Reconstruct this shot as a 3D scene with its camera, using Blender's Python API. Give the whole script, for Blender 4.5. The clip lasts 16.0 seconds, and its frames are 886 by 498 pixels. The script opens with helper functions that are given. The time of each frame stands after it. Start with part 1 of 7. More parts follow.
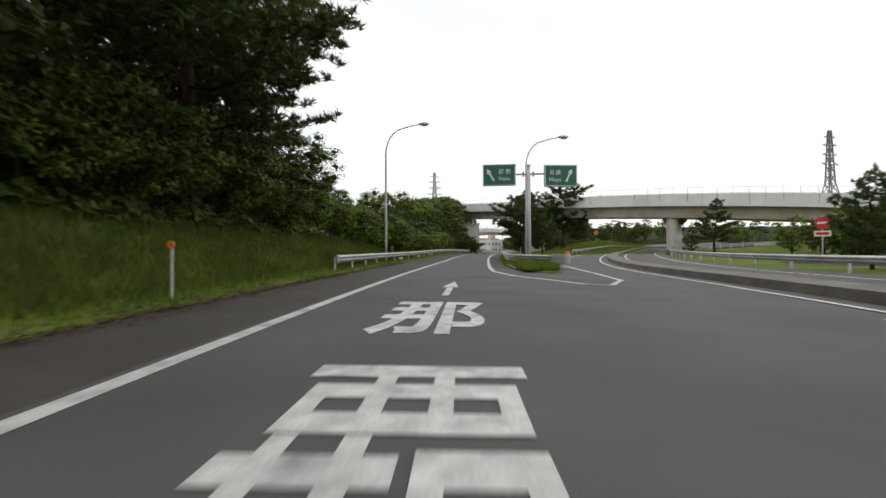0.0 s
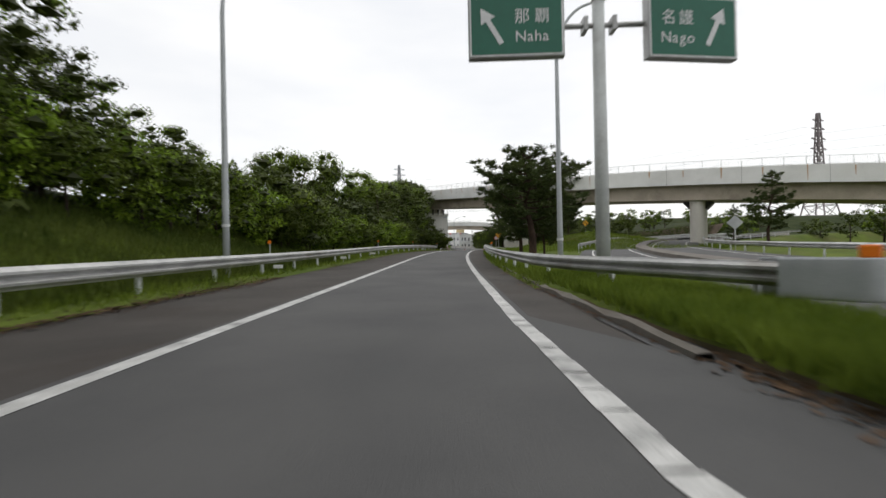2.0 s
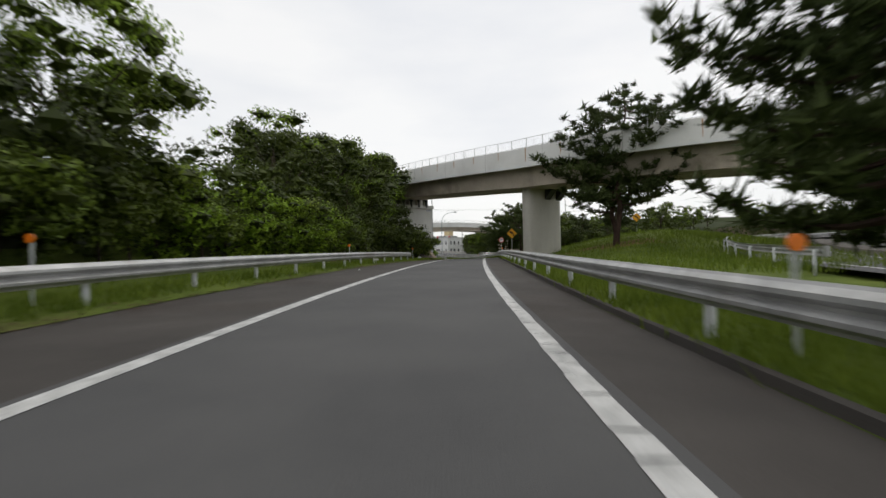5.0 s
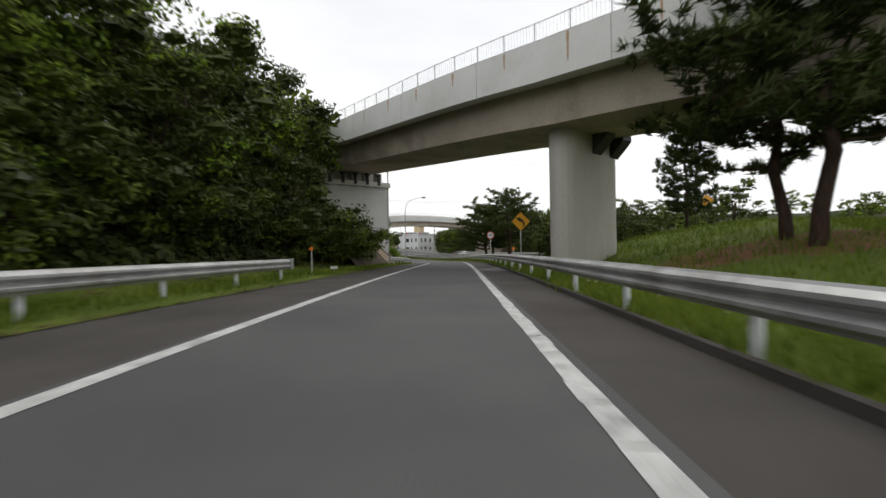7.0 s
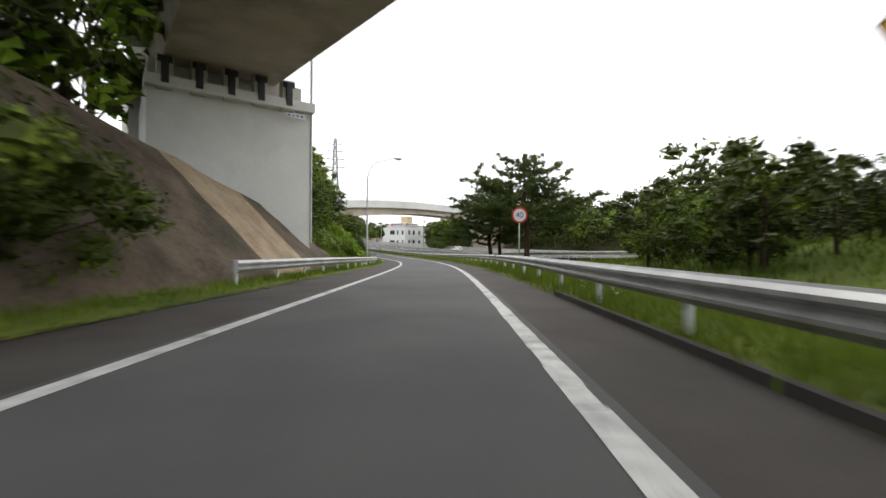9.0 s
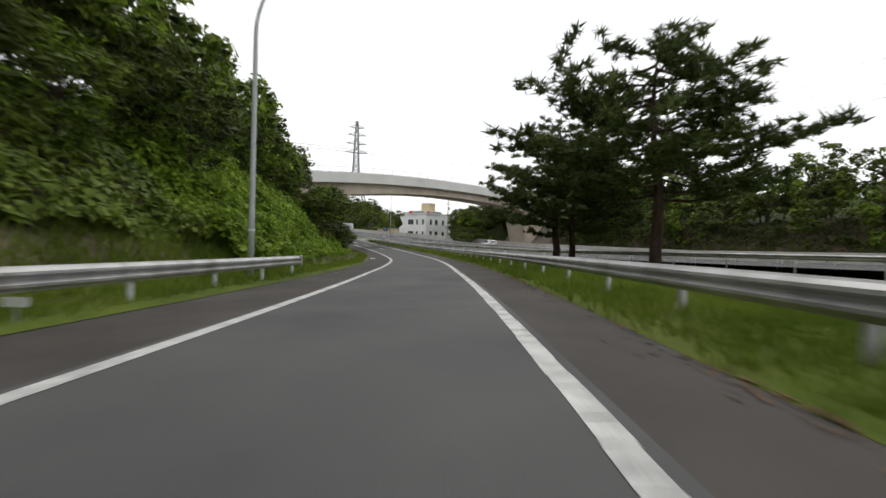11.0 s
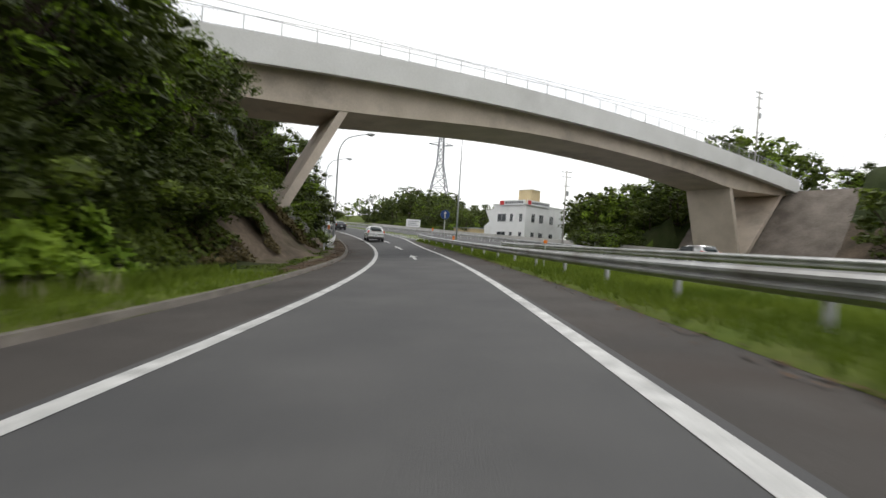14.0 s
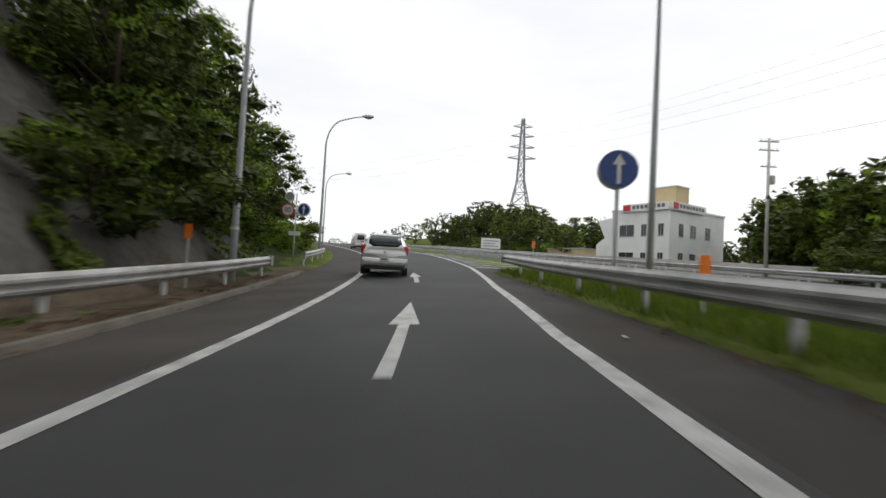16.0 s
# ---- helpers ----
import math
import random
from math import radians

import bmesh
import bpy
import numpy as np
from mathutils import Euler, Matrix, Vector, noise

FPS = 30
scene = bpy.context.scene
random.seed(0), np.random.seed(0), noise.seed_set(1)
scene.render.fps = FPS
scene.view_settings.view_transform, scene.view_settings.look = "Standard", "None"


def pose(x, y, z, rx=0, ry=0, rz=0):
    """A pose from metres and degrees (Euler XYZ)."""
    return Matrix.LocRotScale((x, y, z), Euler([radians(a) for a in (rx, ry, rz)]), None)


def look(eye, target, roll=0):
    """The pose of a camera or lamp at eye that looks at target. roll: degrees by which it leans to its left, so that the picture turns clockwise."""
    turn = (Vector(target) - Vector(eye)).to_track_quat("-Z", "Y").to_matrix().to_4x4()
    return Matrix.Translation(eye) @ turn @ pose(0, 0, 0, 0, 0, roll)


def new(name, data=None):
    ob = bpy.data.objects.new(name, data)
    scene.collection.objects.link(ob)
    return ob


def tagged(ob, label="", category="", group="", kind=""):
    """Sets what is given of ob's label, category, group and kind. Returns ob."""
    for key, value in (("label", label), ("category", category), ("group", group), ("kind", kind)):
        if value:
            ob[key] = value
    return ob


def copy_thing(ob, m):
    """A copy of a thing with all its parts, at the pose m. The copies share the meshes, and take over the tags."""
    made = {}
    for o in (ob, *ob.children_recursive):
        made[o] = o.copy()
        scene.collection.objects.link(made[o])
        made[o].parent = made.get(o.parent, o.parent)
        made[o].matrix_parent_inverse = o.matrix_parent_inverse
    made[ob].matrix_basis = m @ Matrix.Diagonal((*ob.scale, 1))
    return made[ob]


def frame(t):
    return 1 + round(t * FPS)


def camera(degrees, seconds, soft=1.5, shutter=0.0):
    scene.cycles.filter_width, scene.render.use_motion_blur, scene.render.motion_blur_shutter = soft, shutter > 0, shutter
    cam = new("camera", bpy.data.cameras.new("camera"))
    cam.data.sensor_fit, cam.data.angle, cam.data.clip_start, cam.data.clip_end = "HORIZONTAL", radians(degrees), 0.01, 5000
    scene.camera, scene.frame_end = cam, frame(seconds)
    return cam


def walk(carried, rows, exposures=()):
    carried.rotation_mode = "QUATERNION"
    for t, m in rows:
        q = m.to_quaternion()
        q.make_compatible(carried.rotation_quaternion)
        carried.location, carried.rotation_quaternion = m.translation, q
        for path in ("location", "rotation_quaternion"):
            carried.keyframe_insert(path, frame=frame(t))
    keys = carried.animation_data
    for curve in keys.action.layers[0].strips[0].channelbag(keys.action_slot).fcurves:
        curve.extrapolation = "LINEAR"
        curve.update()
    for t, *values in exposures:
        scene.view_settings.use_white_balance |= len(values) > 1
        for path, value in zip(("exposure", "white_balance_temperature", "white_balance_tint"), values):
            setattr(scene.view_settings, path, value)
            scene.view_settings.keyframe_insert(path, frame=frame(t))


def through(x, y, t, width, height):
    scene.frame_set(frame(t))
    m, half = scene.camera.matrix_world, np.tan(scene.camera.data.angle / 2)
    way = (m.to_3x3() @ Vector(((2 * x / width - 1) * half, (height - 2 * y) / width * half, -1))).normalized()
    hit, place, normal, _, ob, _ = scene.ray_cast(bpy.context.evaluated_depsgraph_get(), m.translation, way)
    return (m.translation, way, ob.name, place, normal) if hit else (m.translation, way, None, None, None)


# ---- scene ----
cam = camera(88.5, 16.0, 1.5, 0.3)
# seconds, place, tilt, lean, heading
PATH = [
    (0.0, 0.000, 0.000, 1.000, 90.78, 0.28, 6.30),
    (0.5, -0.363, 4.611, 1.069, 90.49, 0.34, 5.06),
    (1.0, -0.634, 9.415, 1.123, 90.29, 0.13, 3.78),
    (1.5, -0.809, 14.398, 1.167, 90.21, 0.45, 2.60),
    (2.0, -0.920, 19.526, 1.210, 90.23, 1.14, 2.22),
    (2.5, -1.019, 24.684, 1.259, 90.44, 0.98, 2.34),
    (3.0, -1.127, 29.766, 1.312, 90.27, 0.60, 2.45),
    (3.5, -1.240, 34.813, 1.374, 90.55, 0.73, 2.47),
    (4.0, -1.343, 39.977, 1.466, 90.99, 1.18, 2.16),
    (4.5, -1.407, 45.385, 1.593, 91.43, 1.44, 1.57),
    (5.0, -1.400, 51.084, 1.720, 90.76, 1.35, 0.65),
    (5.5, -1.290, 57.051, 1.831, 90.69, 1.28, -0.41),
    (6.0, -1.064, 63.228, 1.954, 91.21, 1.23, -1.43),
    (6.5, -0.730, 69.544, 2.077, 90.68, 1.16, -2.27),
    (7.0, -0.315, 75.949, 2.167, 90.41, 0.91, -2.79),
    (7.5, 0.160, 82.430, 2.228, 90.21, 0.35, -3.23),
    (8.0, 0.680, 88.936, 2.260, 89.93, 0.29, -3.55),
    (8.5, 1.227, 95.385, 2.257, 89.44, 0.13, -3.80),
    (9.0, 1.783, 101.839, 2.240, 89.74, -0.43, -3.69),
    (9.5, 2.319, 108.472, 2.216, 89.50, -0.79, -3.19),
    (10.0, 2.805, 115.414, 2.161, 89.18, -1.16, -2.46),
    (10.5, 3.208, 122.723, 2.057, 88.60, -1.55, -1.52),
    (11.0, 3.482, 130.397, 1.928, 88.94, -1.75, -0.23),
    (11.5, 3.574, 138.385, 1.792, 88.73, -1.94, 1.26),
    (12.0, 3.447, 146.596, 1.642, 88.67, -1.82, 2.86),
    (12.5, 3.067, 154.902, 1.482, 88.64, -2.00, 4.73),
    (13.0, 2.402, 163.164, 1.322, 88.65, -2.59, 6.84),
    (13.5, 1.453, 171.264, 1.183, 88.82, -3.34, 8.88),
    (14.0, 0.245, 179.084, 1.101, 89.47, -3.63, 11.05),
    (14.5, -1.197, 186.500, 1.088, 89.91, -3.86, 13.32),
    (15.0, -2.869, 193.590, 1.142, 90.46, -3.77, 15.59),
    (15.5, -4.885, 200.665, 1.272, 91.00, -3.33, 18.56),
    (16.0, -7.345, 207.992, 1.503, 92.06, -3.14, 20.88),
]
walk(cam, [(t, pose(x, y, z, rx, ry, rz)) for t, x, y, z, rx, ry, rz in PATH],
     exposures=[(0.0, 0.15), (1.5, 0.12), (2.5, -0.02), (4.0, -0.1), (6.5, 0.02), (7.3, 0.15), (8.0, 0.5), (8.7, 0.85), (9.6, 0.5), (11.0, 0.2), (12.0, 0.12), (12.5, 0.2), (13.5, 0.34), (14.5, 0.4), (15.3, 0.28), (16.0, 0.1)])

# ---- overcast sky and a weak, wide sun behind the clouds ----
SUN_UP, SUN_ROUND = radians(52), radians(20)
world = bpy.data.worlds.new("sky")
scene.world = world
world.use_nodes = True
wn, wl = world.node_tree.nodes, world.node_tree.links
wn.clear()
w_out, w_bg = wn.new("ShaderNodeOutputWorld"), wn.new("ShaderNodeBackground")
w_sky, w_mix, w_ramp = wn.new("ShaderNodeTexSky"), wn.new("ShaderNodeMix"), wn.new("ShaderNodeValToRGB")
w_co, w_map, w_noise, w_gain = wn.new("ShaderNodeTexCoord"), wn.new("ShaderNodeMapping"), wn.new("ShaderNodeTexNoise"), wn.new("ShaderNodeMix")
w_sky.sky_type, w_sky.sun_disc = "NISHITA", False
w_sky.sun_elevation, w_sky.sun_rotation = SUN_UP, SUN_ROUND
w_gain.data_type, w_gain.blend_type = "RGBA", "MULTIPLY"
w_gain.inputs[0].default_value = 1.0
w_gain.inputs[7].default_value = (0.12, 0.12, 0.12, 1)
w_map.inputs["Scale"].default_value = (1.0, 1.0, 3.2)
w_noise.inputs["Scale"].default_value, w_noise.inputs["Detail"].default_value, w_noise.inputs["Roughness"].default_value = 1.5, 5.0, 0.5
w_ramp.color_ramp.elements[0].position, w_ramp.color_ramp.elements[0].color = 0.3, (0.82, 0.84, 0.88, 1)
w_ramp.color_ramp.elements[1].position, w_ramp.color_ramp.elements[1].color = 0.62, (1.05, 1.04, 1.02, 1)
w_mix.data_type = "RGBA"
w_mix.inputs[0].default_value = 0.9
wl.new(w_co.outputs["Generated"], w_map.inputs["Vector"])
wl.new(w_map.outputs["Vector"], w_noise.inputs["Vector"])
wl.new(w_noise.outputs["Fac"], w_ramp.inputs["Fac"])
wl.new(w_sky.outputs["Color"], w_gain.inputs[6])
wl.new(w_gain.outputs[2], w_mix.inputs[6])
wl.new(w_ramp.outputs["Color"], w_mix.inputs[7])
wl.new(w_mix.outputs[2], w_bg.inputs["Color"])
wl.new(w_bg.outputs["Background"], w_out.inputs["Surface"])
w_bg.inputs["Strength"].default_value = 1.0
sun = new("sun", bpy.data.lights.new("sun", "SUN"))
sun.data.energy, sun.data.angle, sun.data.color = 0.7, radians(25), (1.0, 0.97, 0.92)
sun.matrix_world = look((0, 0, 0), (-math.sin(SUN_ROUND) * math.cos(SUN_UP), -math.cos(SUN_ROUND) * math.cos(SUN_UP), -math.sin(SUN_UP)))


# ---- materials ----
def surface(name, a, b, scale=3.0, rough=0.7, metal=0.0, bump=0.0, fine=40.0, stain=None, amount=0.5, spec=0.5, each=0.0, stretch=None, through=0.0):
    """Two colours mixed by broad and fine noise, with relief; stain: a third colour in large patches."""
    m = bpy.data.materials.new(name)
    m.use_nodes = True
    n, l = m.node_tree.nodes, m.node_tree.links
    bsdf = n["Principled BSDF"]
    bsdf.inputs["Roughness"].default_value, bsdf.inputs["Metallic"].default_value = rough, metal
    bsdf.inputs["Specular IOR Level"].default_value = spec
    co = n.new("ShaderNodeTexCoord")
    source = co.outputs["Object"]
    if stretch:
        mp = n.new("ShaderNodeMapping")
        mp.inputs["Scale"].default_value = stretch
        l.new(source, mp.inputs["Vector"])
        source = mp.outputs["Vector"]
    big, small = n.new("ShaderNodeTexNoise"), n.new("ShaderNodeTexNoise")
    big.inputs["Scale"].default_value, big.inputs["Detail"].default_value = scale, 6
    small.inputs["Scale"].default_value, small.inputs["Detail"].default_value = fine, 3
    l.new(source, big.inputs["Vector"]), l.new(source, small.inputs["Vector"])
    add = n.new("ShaderNodeMath")
    add.operation = "MULTIPLY_ADD"
    add.inputs[1].default_value = 0.55
    l.new(small.outputs["Fac"], add.inputs[0]), l.new(big.outputs["Fac"], add.inputs[2])
    ramp = n.new("ShaderNodeMapRange")
    ramp.inputs["From Min"].default_value, ramp.inputs["From Max"].default_value = 0.55, 1.0
    l.new(add.outputs[0], ramp.inputs["Value"])
    mix = n.new("ShaderNodeMix")
    mix.data_type = "RGBA"
    mix.inputs[6].default_value, mix.inputs[7].default_value = (*a, 1), (*b, 1)
    l.new(ramp.outputs[0], mix.inputs[0])
    out = mix.outputs[2]
    if stain:
        patch, edge, over = n.new("ShaderNodeTexNoise"), n.new("ShaderNodeMapRange"), n.new("ShaderNodeMix")
        patch.inputs["Scale"].default_value, patch.inputs["Detail"].default_value, patch.inputs["Roughness"].default_value = scale * 0.35, 8, 0.65
        edge.inputs["From Min"].default_value, edge.inputs["From Max"].default_value = 0.52, 0.7
        edge.inputs["To Max"].default_value = amount
        over.data_type = "RGBA"
        over.inputs[7].default_value = (*stain, 1)
        l.new(source, patch.inputs["Vector"]), l.new(patch.outputs["Fac"], edge.inputs["Value"])
        l.new(edge.outputs[0], over.inputs[0]), l.new(out, over.inputs[6])
        out = over.outputs[2]
    if each:
        info, island, var, mul = n.new("ShaderNodeObjectInfo"), n.new("ShaderNodeNewGeometry"), n.new("ShaderNodeMapRange"), n.new("ShaderNodeMix")
        sm = n.new("ShaderNodeMath")
        sm.operation = "ADD"
        l.new(info.outputs["Random"], sm.inputs[0]), l.new(island.outputs["Random Per Island"], sm.inputs[1])
        var.inputs["From Max"].default_value = 2.0
        var.inputs["To Min"].default_value, var.inputs["To Max"].default_value = 1 - each, 1 + each
        mul.data_type, mul.blend_type = "RGBA", "MULTIPLY"
        mul.inputs[0].default_value = 1.0
        l.new(sm.outputs[0], var.inputs["Value"]), l.new(out, mul.inputs[6]), l.new(var.outputs[0], mul.inputs[7])
        out = mul.outputs[2]
    l.new(out, bsdf.inputs["Base Color"])
    if bump:
        bp = n.new("ShaderNodeBump")
        bp.inputs["Strength"].default_value, bp.inputs["Distance"].default_value = bump, 0.02
        l.new(add.outputs[0], bp.inputs["Height"]), l.new(bp.outputs["Normal"], bsdf.inputs["Normal"])
    if through:
        tr, mx = n.new("ShaderNodeBsdfTranslucent"), n.new("ShaderNodeMixShader")
        mx.inputs[0].default_value = through
        l.new(out, tr.inputs["Color"])
        l.new(bsdf.outputs[0], mx.inputs[1]), l.new(tr.outputs[0], mx.inputs[2])
        l.new(mx.outputs[0], n["Material Output"].inputs["Surface"])
    return m


ASPHALT = surface("asphalt", (0.069, 0.069, 0.07), (0.104, 0.102, 0.1), 0.5, 0.85, bump=0.5, fine=90, stain=(0.05, 0.05, 0.052), amount=0.5, spec=0.3)
NEW_ASPHALT = surface("new_asphalt", (0.042, 0.042, 0.044), (0.066, 0.066, 0.067), 0.5, 0.8, bump=0.5, fine=90, stain=(0.038, 0.038, 0.04), amount=0.5, spec=0.35)
SHOULDER = surface("worn_asphalt", (0.05, 0.045, 0.041), (0.082, 0.074, 0.067), 0.6, 0.9, bump=0.5, fine=60, stain=(0.045, 0.03, 0.022), amount=0.6, spec=0.25)
PAINT = surface("road_paint", (0.38, 0.38, 0.365), (0.66, 0.655, 0.635), 5.0, 0.7, bump=0.3, fine=45, stain=(0.13, 0.13, 0.13), amount=0.75)
CONCRETE = surface("concrete", (0.40, 0.385, 0.35), (0.55, 0.53, 0.49), 0.4, 0.8, bump=0.15, fine=12, stain=(0.26, 0.24, 0.21), amount=0.55)
PALE_CONCRETE = surface("pale_concrete", (0.68, 0.675, 0.64), (0.78, 0.775, 0.745), 0.35, 0.75, bump=0.1, fine=10, stain=(0.46, 0.45, 0.42), amount=0.5)
GIRDER = surface("girder_concrete", (0.5, 0.43, 0.345), (0.65, 0.56, 0.46), 0.5, 0.8, bump=0.15, fine=10, stain=(0.22, 0.185, 0.15), amount=0.6)
# base tone darkened below GIRDER's for the dim underside; the stains are its own
DIM_GIRDER = surface("dim_stained_girder", (0.37, 0.315, 0.25), (0.52, 0.45, 0.365), 0.5, 0.85, bump=0.2, fine=10, stain=(0.17, 0.14, 0.11), amount=0.7)
KERB = surface("kerb_concrete", (0.10, 0.09, 0.075), (0.19, 0.17, 0.145), 1.5, 0.9, bump=0.4, fine=25, stain=(0.09, 0.07, 0.05), amount=0.7)
ROCK = surface("sprayed_rock", (0.058, 0.045, 0.033), (0.15, 0.115, 0.082), 0.7, 0.95, bump=1.0, fine=6, stain=(0.035, 0.036, 0.022), amount=0.85, spec=0.2)
GALV = surface("galvanised_steel", (0.3, 0.3, 0.295), (0.5, 0.5, 0.49), 1.6, 0.42, 0.38, bump=0.05, fine=14, stain=(0.17, 0.145, 0.11), amount=0.7)
POST = surface("post_paint", (0.48, 0.5, 0.49), (0.6, 0.62, 0.6), 2.0, 0.5, 0.1, fine=14, stain=(0.28, 0.26, 0.22), amount=0.5)
POLE = surface("lamp_steel", (0.42, 0.44, 0.45), (0.54, 0.56, 0.57), 1.0, 0.45, 0.2, fine=10, stain=(0.25, 0.25, 0.25), amount=0.4)
DARK_STEEL = surface("dark_steel", (0.03, 0.03, 0.032), (0.06, 0.06, 0.062), 2.0, 0.6, 0.3)
LATTICE = surface("pylon_steel", (0.25, 0.26, 0.28), (0.33, 0.34, 0.36), 0.5, 0.6, 0.3)
PYLON_RED = surface("pylon_paint", (0.2, 0.17, 0.17), (0.28, 0.24, 0.24), 0.5, 0.6, 0.1)
SIGN_GREEN = surface("sign_green", (0.005, 0.115, 0.068), (0.008, 0.14, 0.085), 0.8, 0.4, fine=8)
SIGN_WHITE = surface("sign_white", (0.72, 0.73, 0.73), (0.8, 0.8, 0.8), 0.8, 0.45, fine=8)
SIGN_BLUE = surface("sign_blue", (0.008, 0.05, 0.22), (0.012, 0.07, 0.28), 0.8, 0.4, fine=8)
SIGN_YELLOW = surface("sign_yellow", (0.78, 0.36, 0.01), (0.85, 0.42, 0.015), 0.8, 0.45, fine=8)
SIGN_RED = surface("sign_red", (0.55, 0.02, 0.02), (0.65, 0.03, 0.03), 0.8, 0.45, fine=8)
SIGN_BLACK = surface("sign_black", (0.012, 0.012, 0.012), (0.02, 0.02, 0.02), 0.8, 0.5, fine=8)
SIGN_BACK = surface("sign_back", (0.35, 0.36, 0.36), (0.45, 0.46, 0.46), 0.8, 0.45, 0.3, fine=8)
ORANGE = surface("reflector_orange", (0.85, 0.19, 0.01), (0.95, 0.26, 0.02), 3.0, 0.35, fine=20)
GRASS_SOIL = surface("grass_soil", (0.055, 0.085, 0.014), (0.13, 0.165, 0.03), 0.35, 0.95, bump=0.8, fine=9, stain=(0.11, 0.09, 0.045), amount=0.6, spec=0.1)
EARTH = surface("red_earth", (0.12, 0.055, 0.03), (0.2, 0.1, 0.055), 0.6, 0.95, bump=0.8, fine=8, stain=(0.06, 0.08, 0.03), amount=0.6, spec=0.1)
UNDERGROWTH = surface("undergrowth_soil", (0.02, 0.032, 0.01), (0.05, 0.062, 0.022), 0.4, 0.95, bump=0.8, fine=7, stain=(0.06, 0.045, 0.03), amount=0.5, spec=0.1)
BARK = surface("bark", (0.035, 0.026, 0.02), (0.085, 0.065, 0.05), 3.0, 0.95, bump=1.0, fine=14, spec=0.1, stretch=(1, 1, 0.25))
PINE_BARK = surface("pine_bark", (0.032, 0.023, 0.018), (0.09, 0.058, 0.044), 3.0, 0.95, bump=1.0, fine=12, spec=0.1, stretch=(1, 1, 0.25))
LEAF = surface("broad_leaves", (0.045, 0.074, 0.009), (0.15, 0.2, 0.024), 0.35, 0.6, fine=3, each=0.6, spec=0.2, through=0.25)
LEAF_BRIGHT = surface("bright_leaves", (0.115, 0.2, 0.015), (0.255, 0.36, 0.036), 0.35, 0.65, fine=3, each=0.5, spec=0.16, through=0.3)
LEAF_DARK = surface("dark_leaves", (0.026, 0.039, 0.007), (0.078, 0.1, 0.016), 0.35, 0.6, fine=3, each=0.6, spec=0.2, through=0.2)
NEEDLE = surface("pine_needles", (0.038, 0.056, 0.018), (0.095, 0.122, 0.036), 0.4, 0.7, fine=3, each=0.55, spec=0.12, through=0.12)
GRASS = surface("grass_blades", (0.078, 0.12, 0.015), (0.185, 0.24, 0.034), 0.4, 0.7, fine=3, each=0.45, spec=0.1, through=0.3)
FALLEN = surface("fallen_leaves", (0.06, 0.035, 0.02), (0.16, 0.1, 0.06), 0.6, 0.8, fine=3, each=0.5, spec=0.1)
DIRT = surface("trodden_dirt", (0.06, 0.048, 0.034), (0.15, 0.125, 0.09), 1.2, 0.95, bump=0.8, fine=18, stain=(0.06, 0.068, 0.025), amount=0.7, spec=0.1)
RUST = surface("rust_stain", (0.42, 0.24, 0.12), (0.55, 0.4, 0.27), 3.0, 0.8, fine=20)
FLOWER = surface("white_flowers", (0.6, 0.6, 0.5), (0.72, 0.72, 0.64), 3.0, 0.7, fine=20, through=0.2)
# darker grass tone; the shade of overhanging trees is put into its colour
SHADE_TONED_GRASS = surface("shade_toned_grass", (0.05, 0.075, 0.013), (0.12, 0.15, 0.03), 0.4, 0.7, fine=3, each=0.5, spec=0.1, through=0.3)
DRY_GRASS = surface("dry_grass", (0.3, 0.27, 0.16), (0.5, 0.46, 0.33), 0.6, 0.7, fine=3, each=0.3, spec=0.2, through=0.3)
WHITE_WALL = surface("white_render", (0.76, 0.76, 0.74), (0.84, 0.84, 0.83), 0.5, 0.8, bump=0.1, fine=8, stain=(0.5, 0.49, 0.46), amount=0.5)
CREAM_WALL = surface("cream_render", (0.55, 0.43, 0.24), (0.64, 0.52, 0.31), 0.5, 0.8, fine=8)
WINDOW = surface("window_glass", (0.02, 0.025, 0.03), (0.05, 0.055, 0.06), 1.0, 0.1, fine=6)
CABLE = surface("cable", (0.03, 0.03, 0.03), (0.05, 0.05, 0.05), 1.0, 0.7)


# ---- building helpers ----
def part(name, bm, material, parent=None, label="", smooth=False):
    """Links a bmesh as one mesh object under a thing or a part."""
    me = bpy.data.meshes.new(name)
    bm.to_mesh(me)
    bm.free()
    me.materials.append(material)
    if smooth:
        me.polygons.foreach_set("use_smooth", [True] * len(me.polygons))
    ob = new(name, me)
    ob.parent = parent
    return tagged(ob, label)


def sheet(name, verts, faces, material, parent=None, label="", smooth=False):
    """Links vertices and faces as one mesh object."""
    me = bpy.data.meshes.new(name)
    me.from_pydata(verts, [], faces)
    me.materials.append(material)
    if smooth:
        me.polygons.foreach_set("use_smooth", [True] * len(me.polygons))
    me.update()
    ob = new(name, me)
    ob.parent = parent
    return tagged(ob, label)


def thing(name, label, category, m=None, group="", kind=""):
    ob = new(name)
    ob.empty_display_size = 0.2
    if m is not None:
        ob.matrix_basis = m
    return tagged(ob, label, category, group, kind)


def box(bm, x0, x1, y0, y1, z0, z1, bevel=0.0):
    r = bmesh.ops.create_cube(bm, size=1.0)["verts"]
    for v in r:
        v.co = Vector(((x0 + x1) / 2 + v.co.x * (x1 - x0), (y0 + y1) / 2 + v.co.y * (y1 - y0), (z0 + z1) / 2 + v.co.z * (z1 - z0)))
    if bevel:
        es = {e for v in r for e in v.link_edges}
        bmesh.ops.bevel(bm, geom=list(es), offset=bevel, segments=2, affect="EDGES", profile=0.6)
    return r


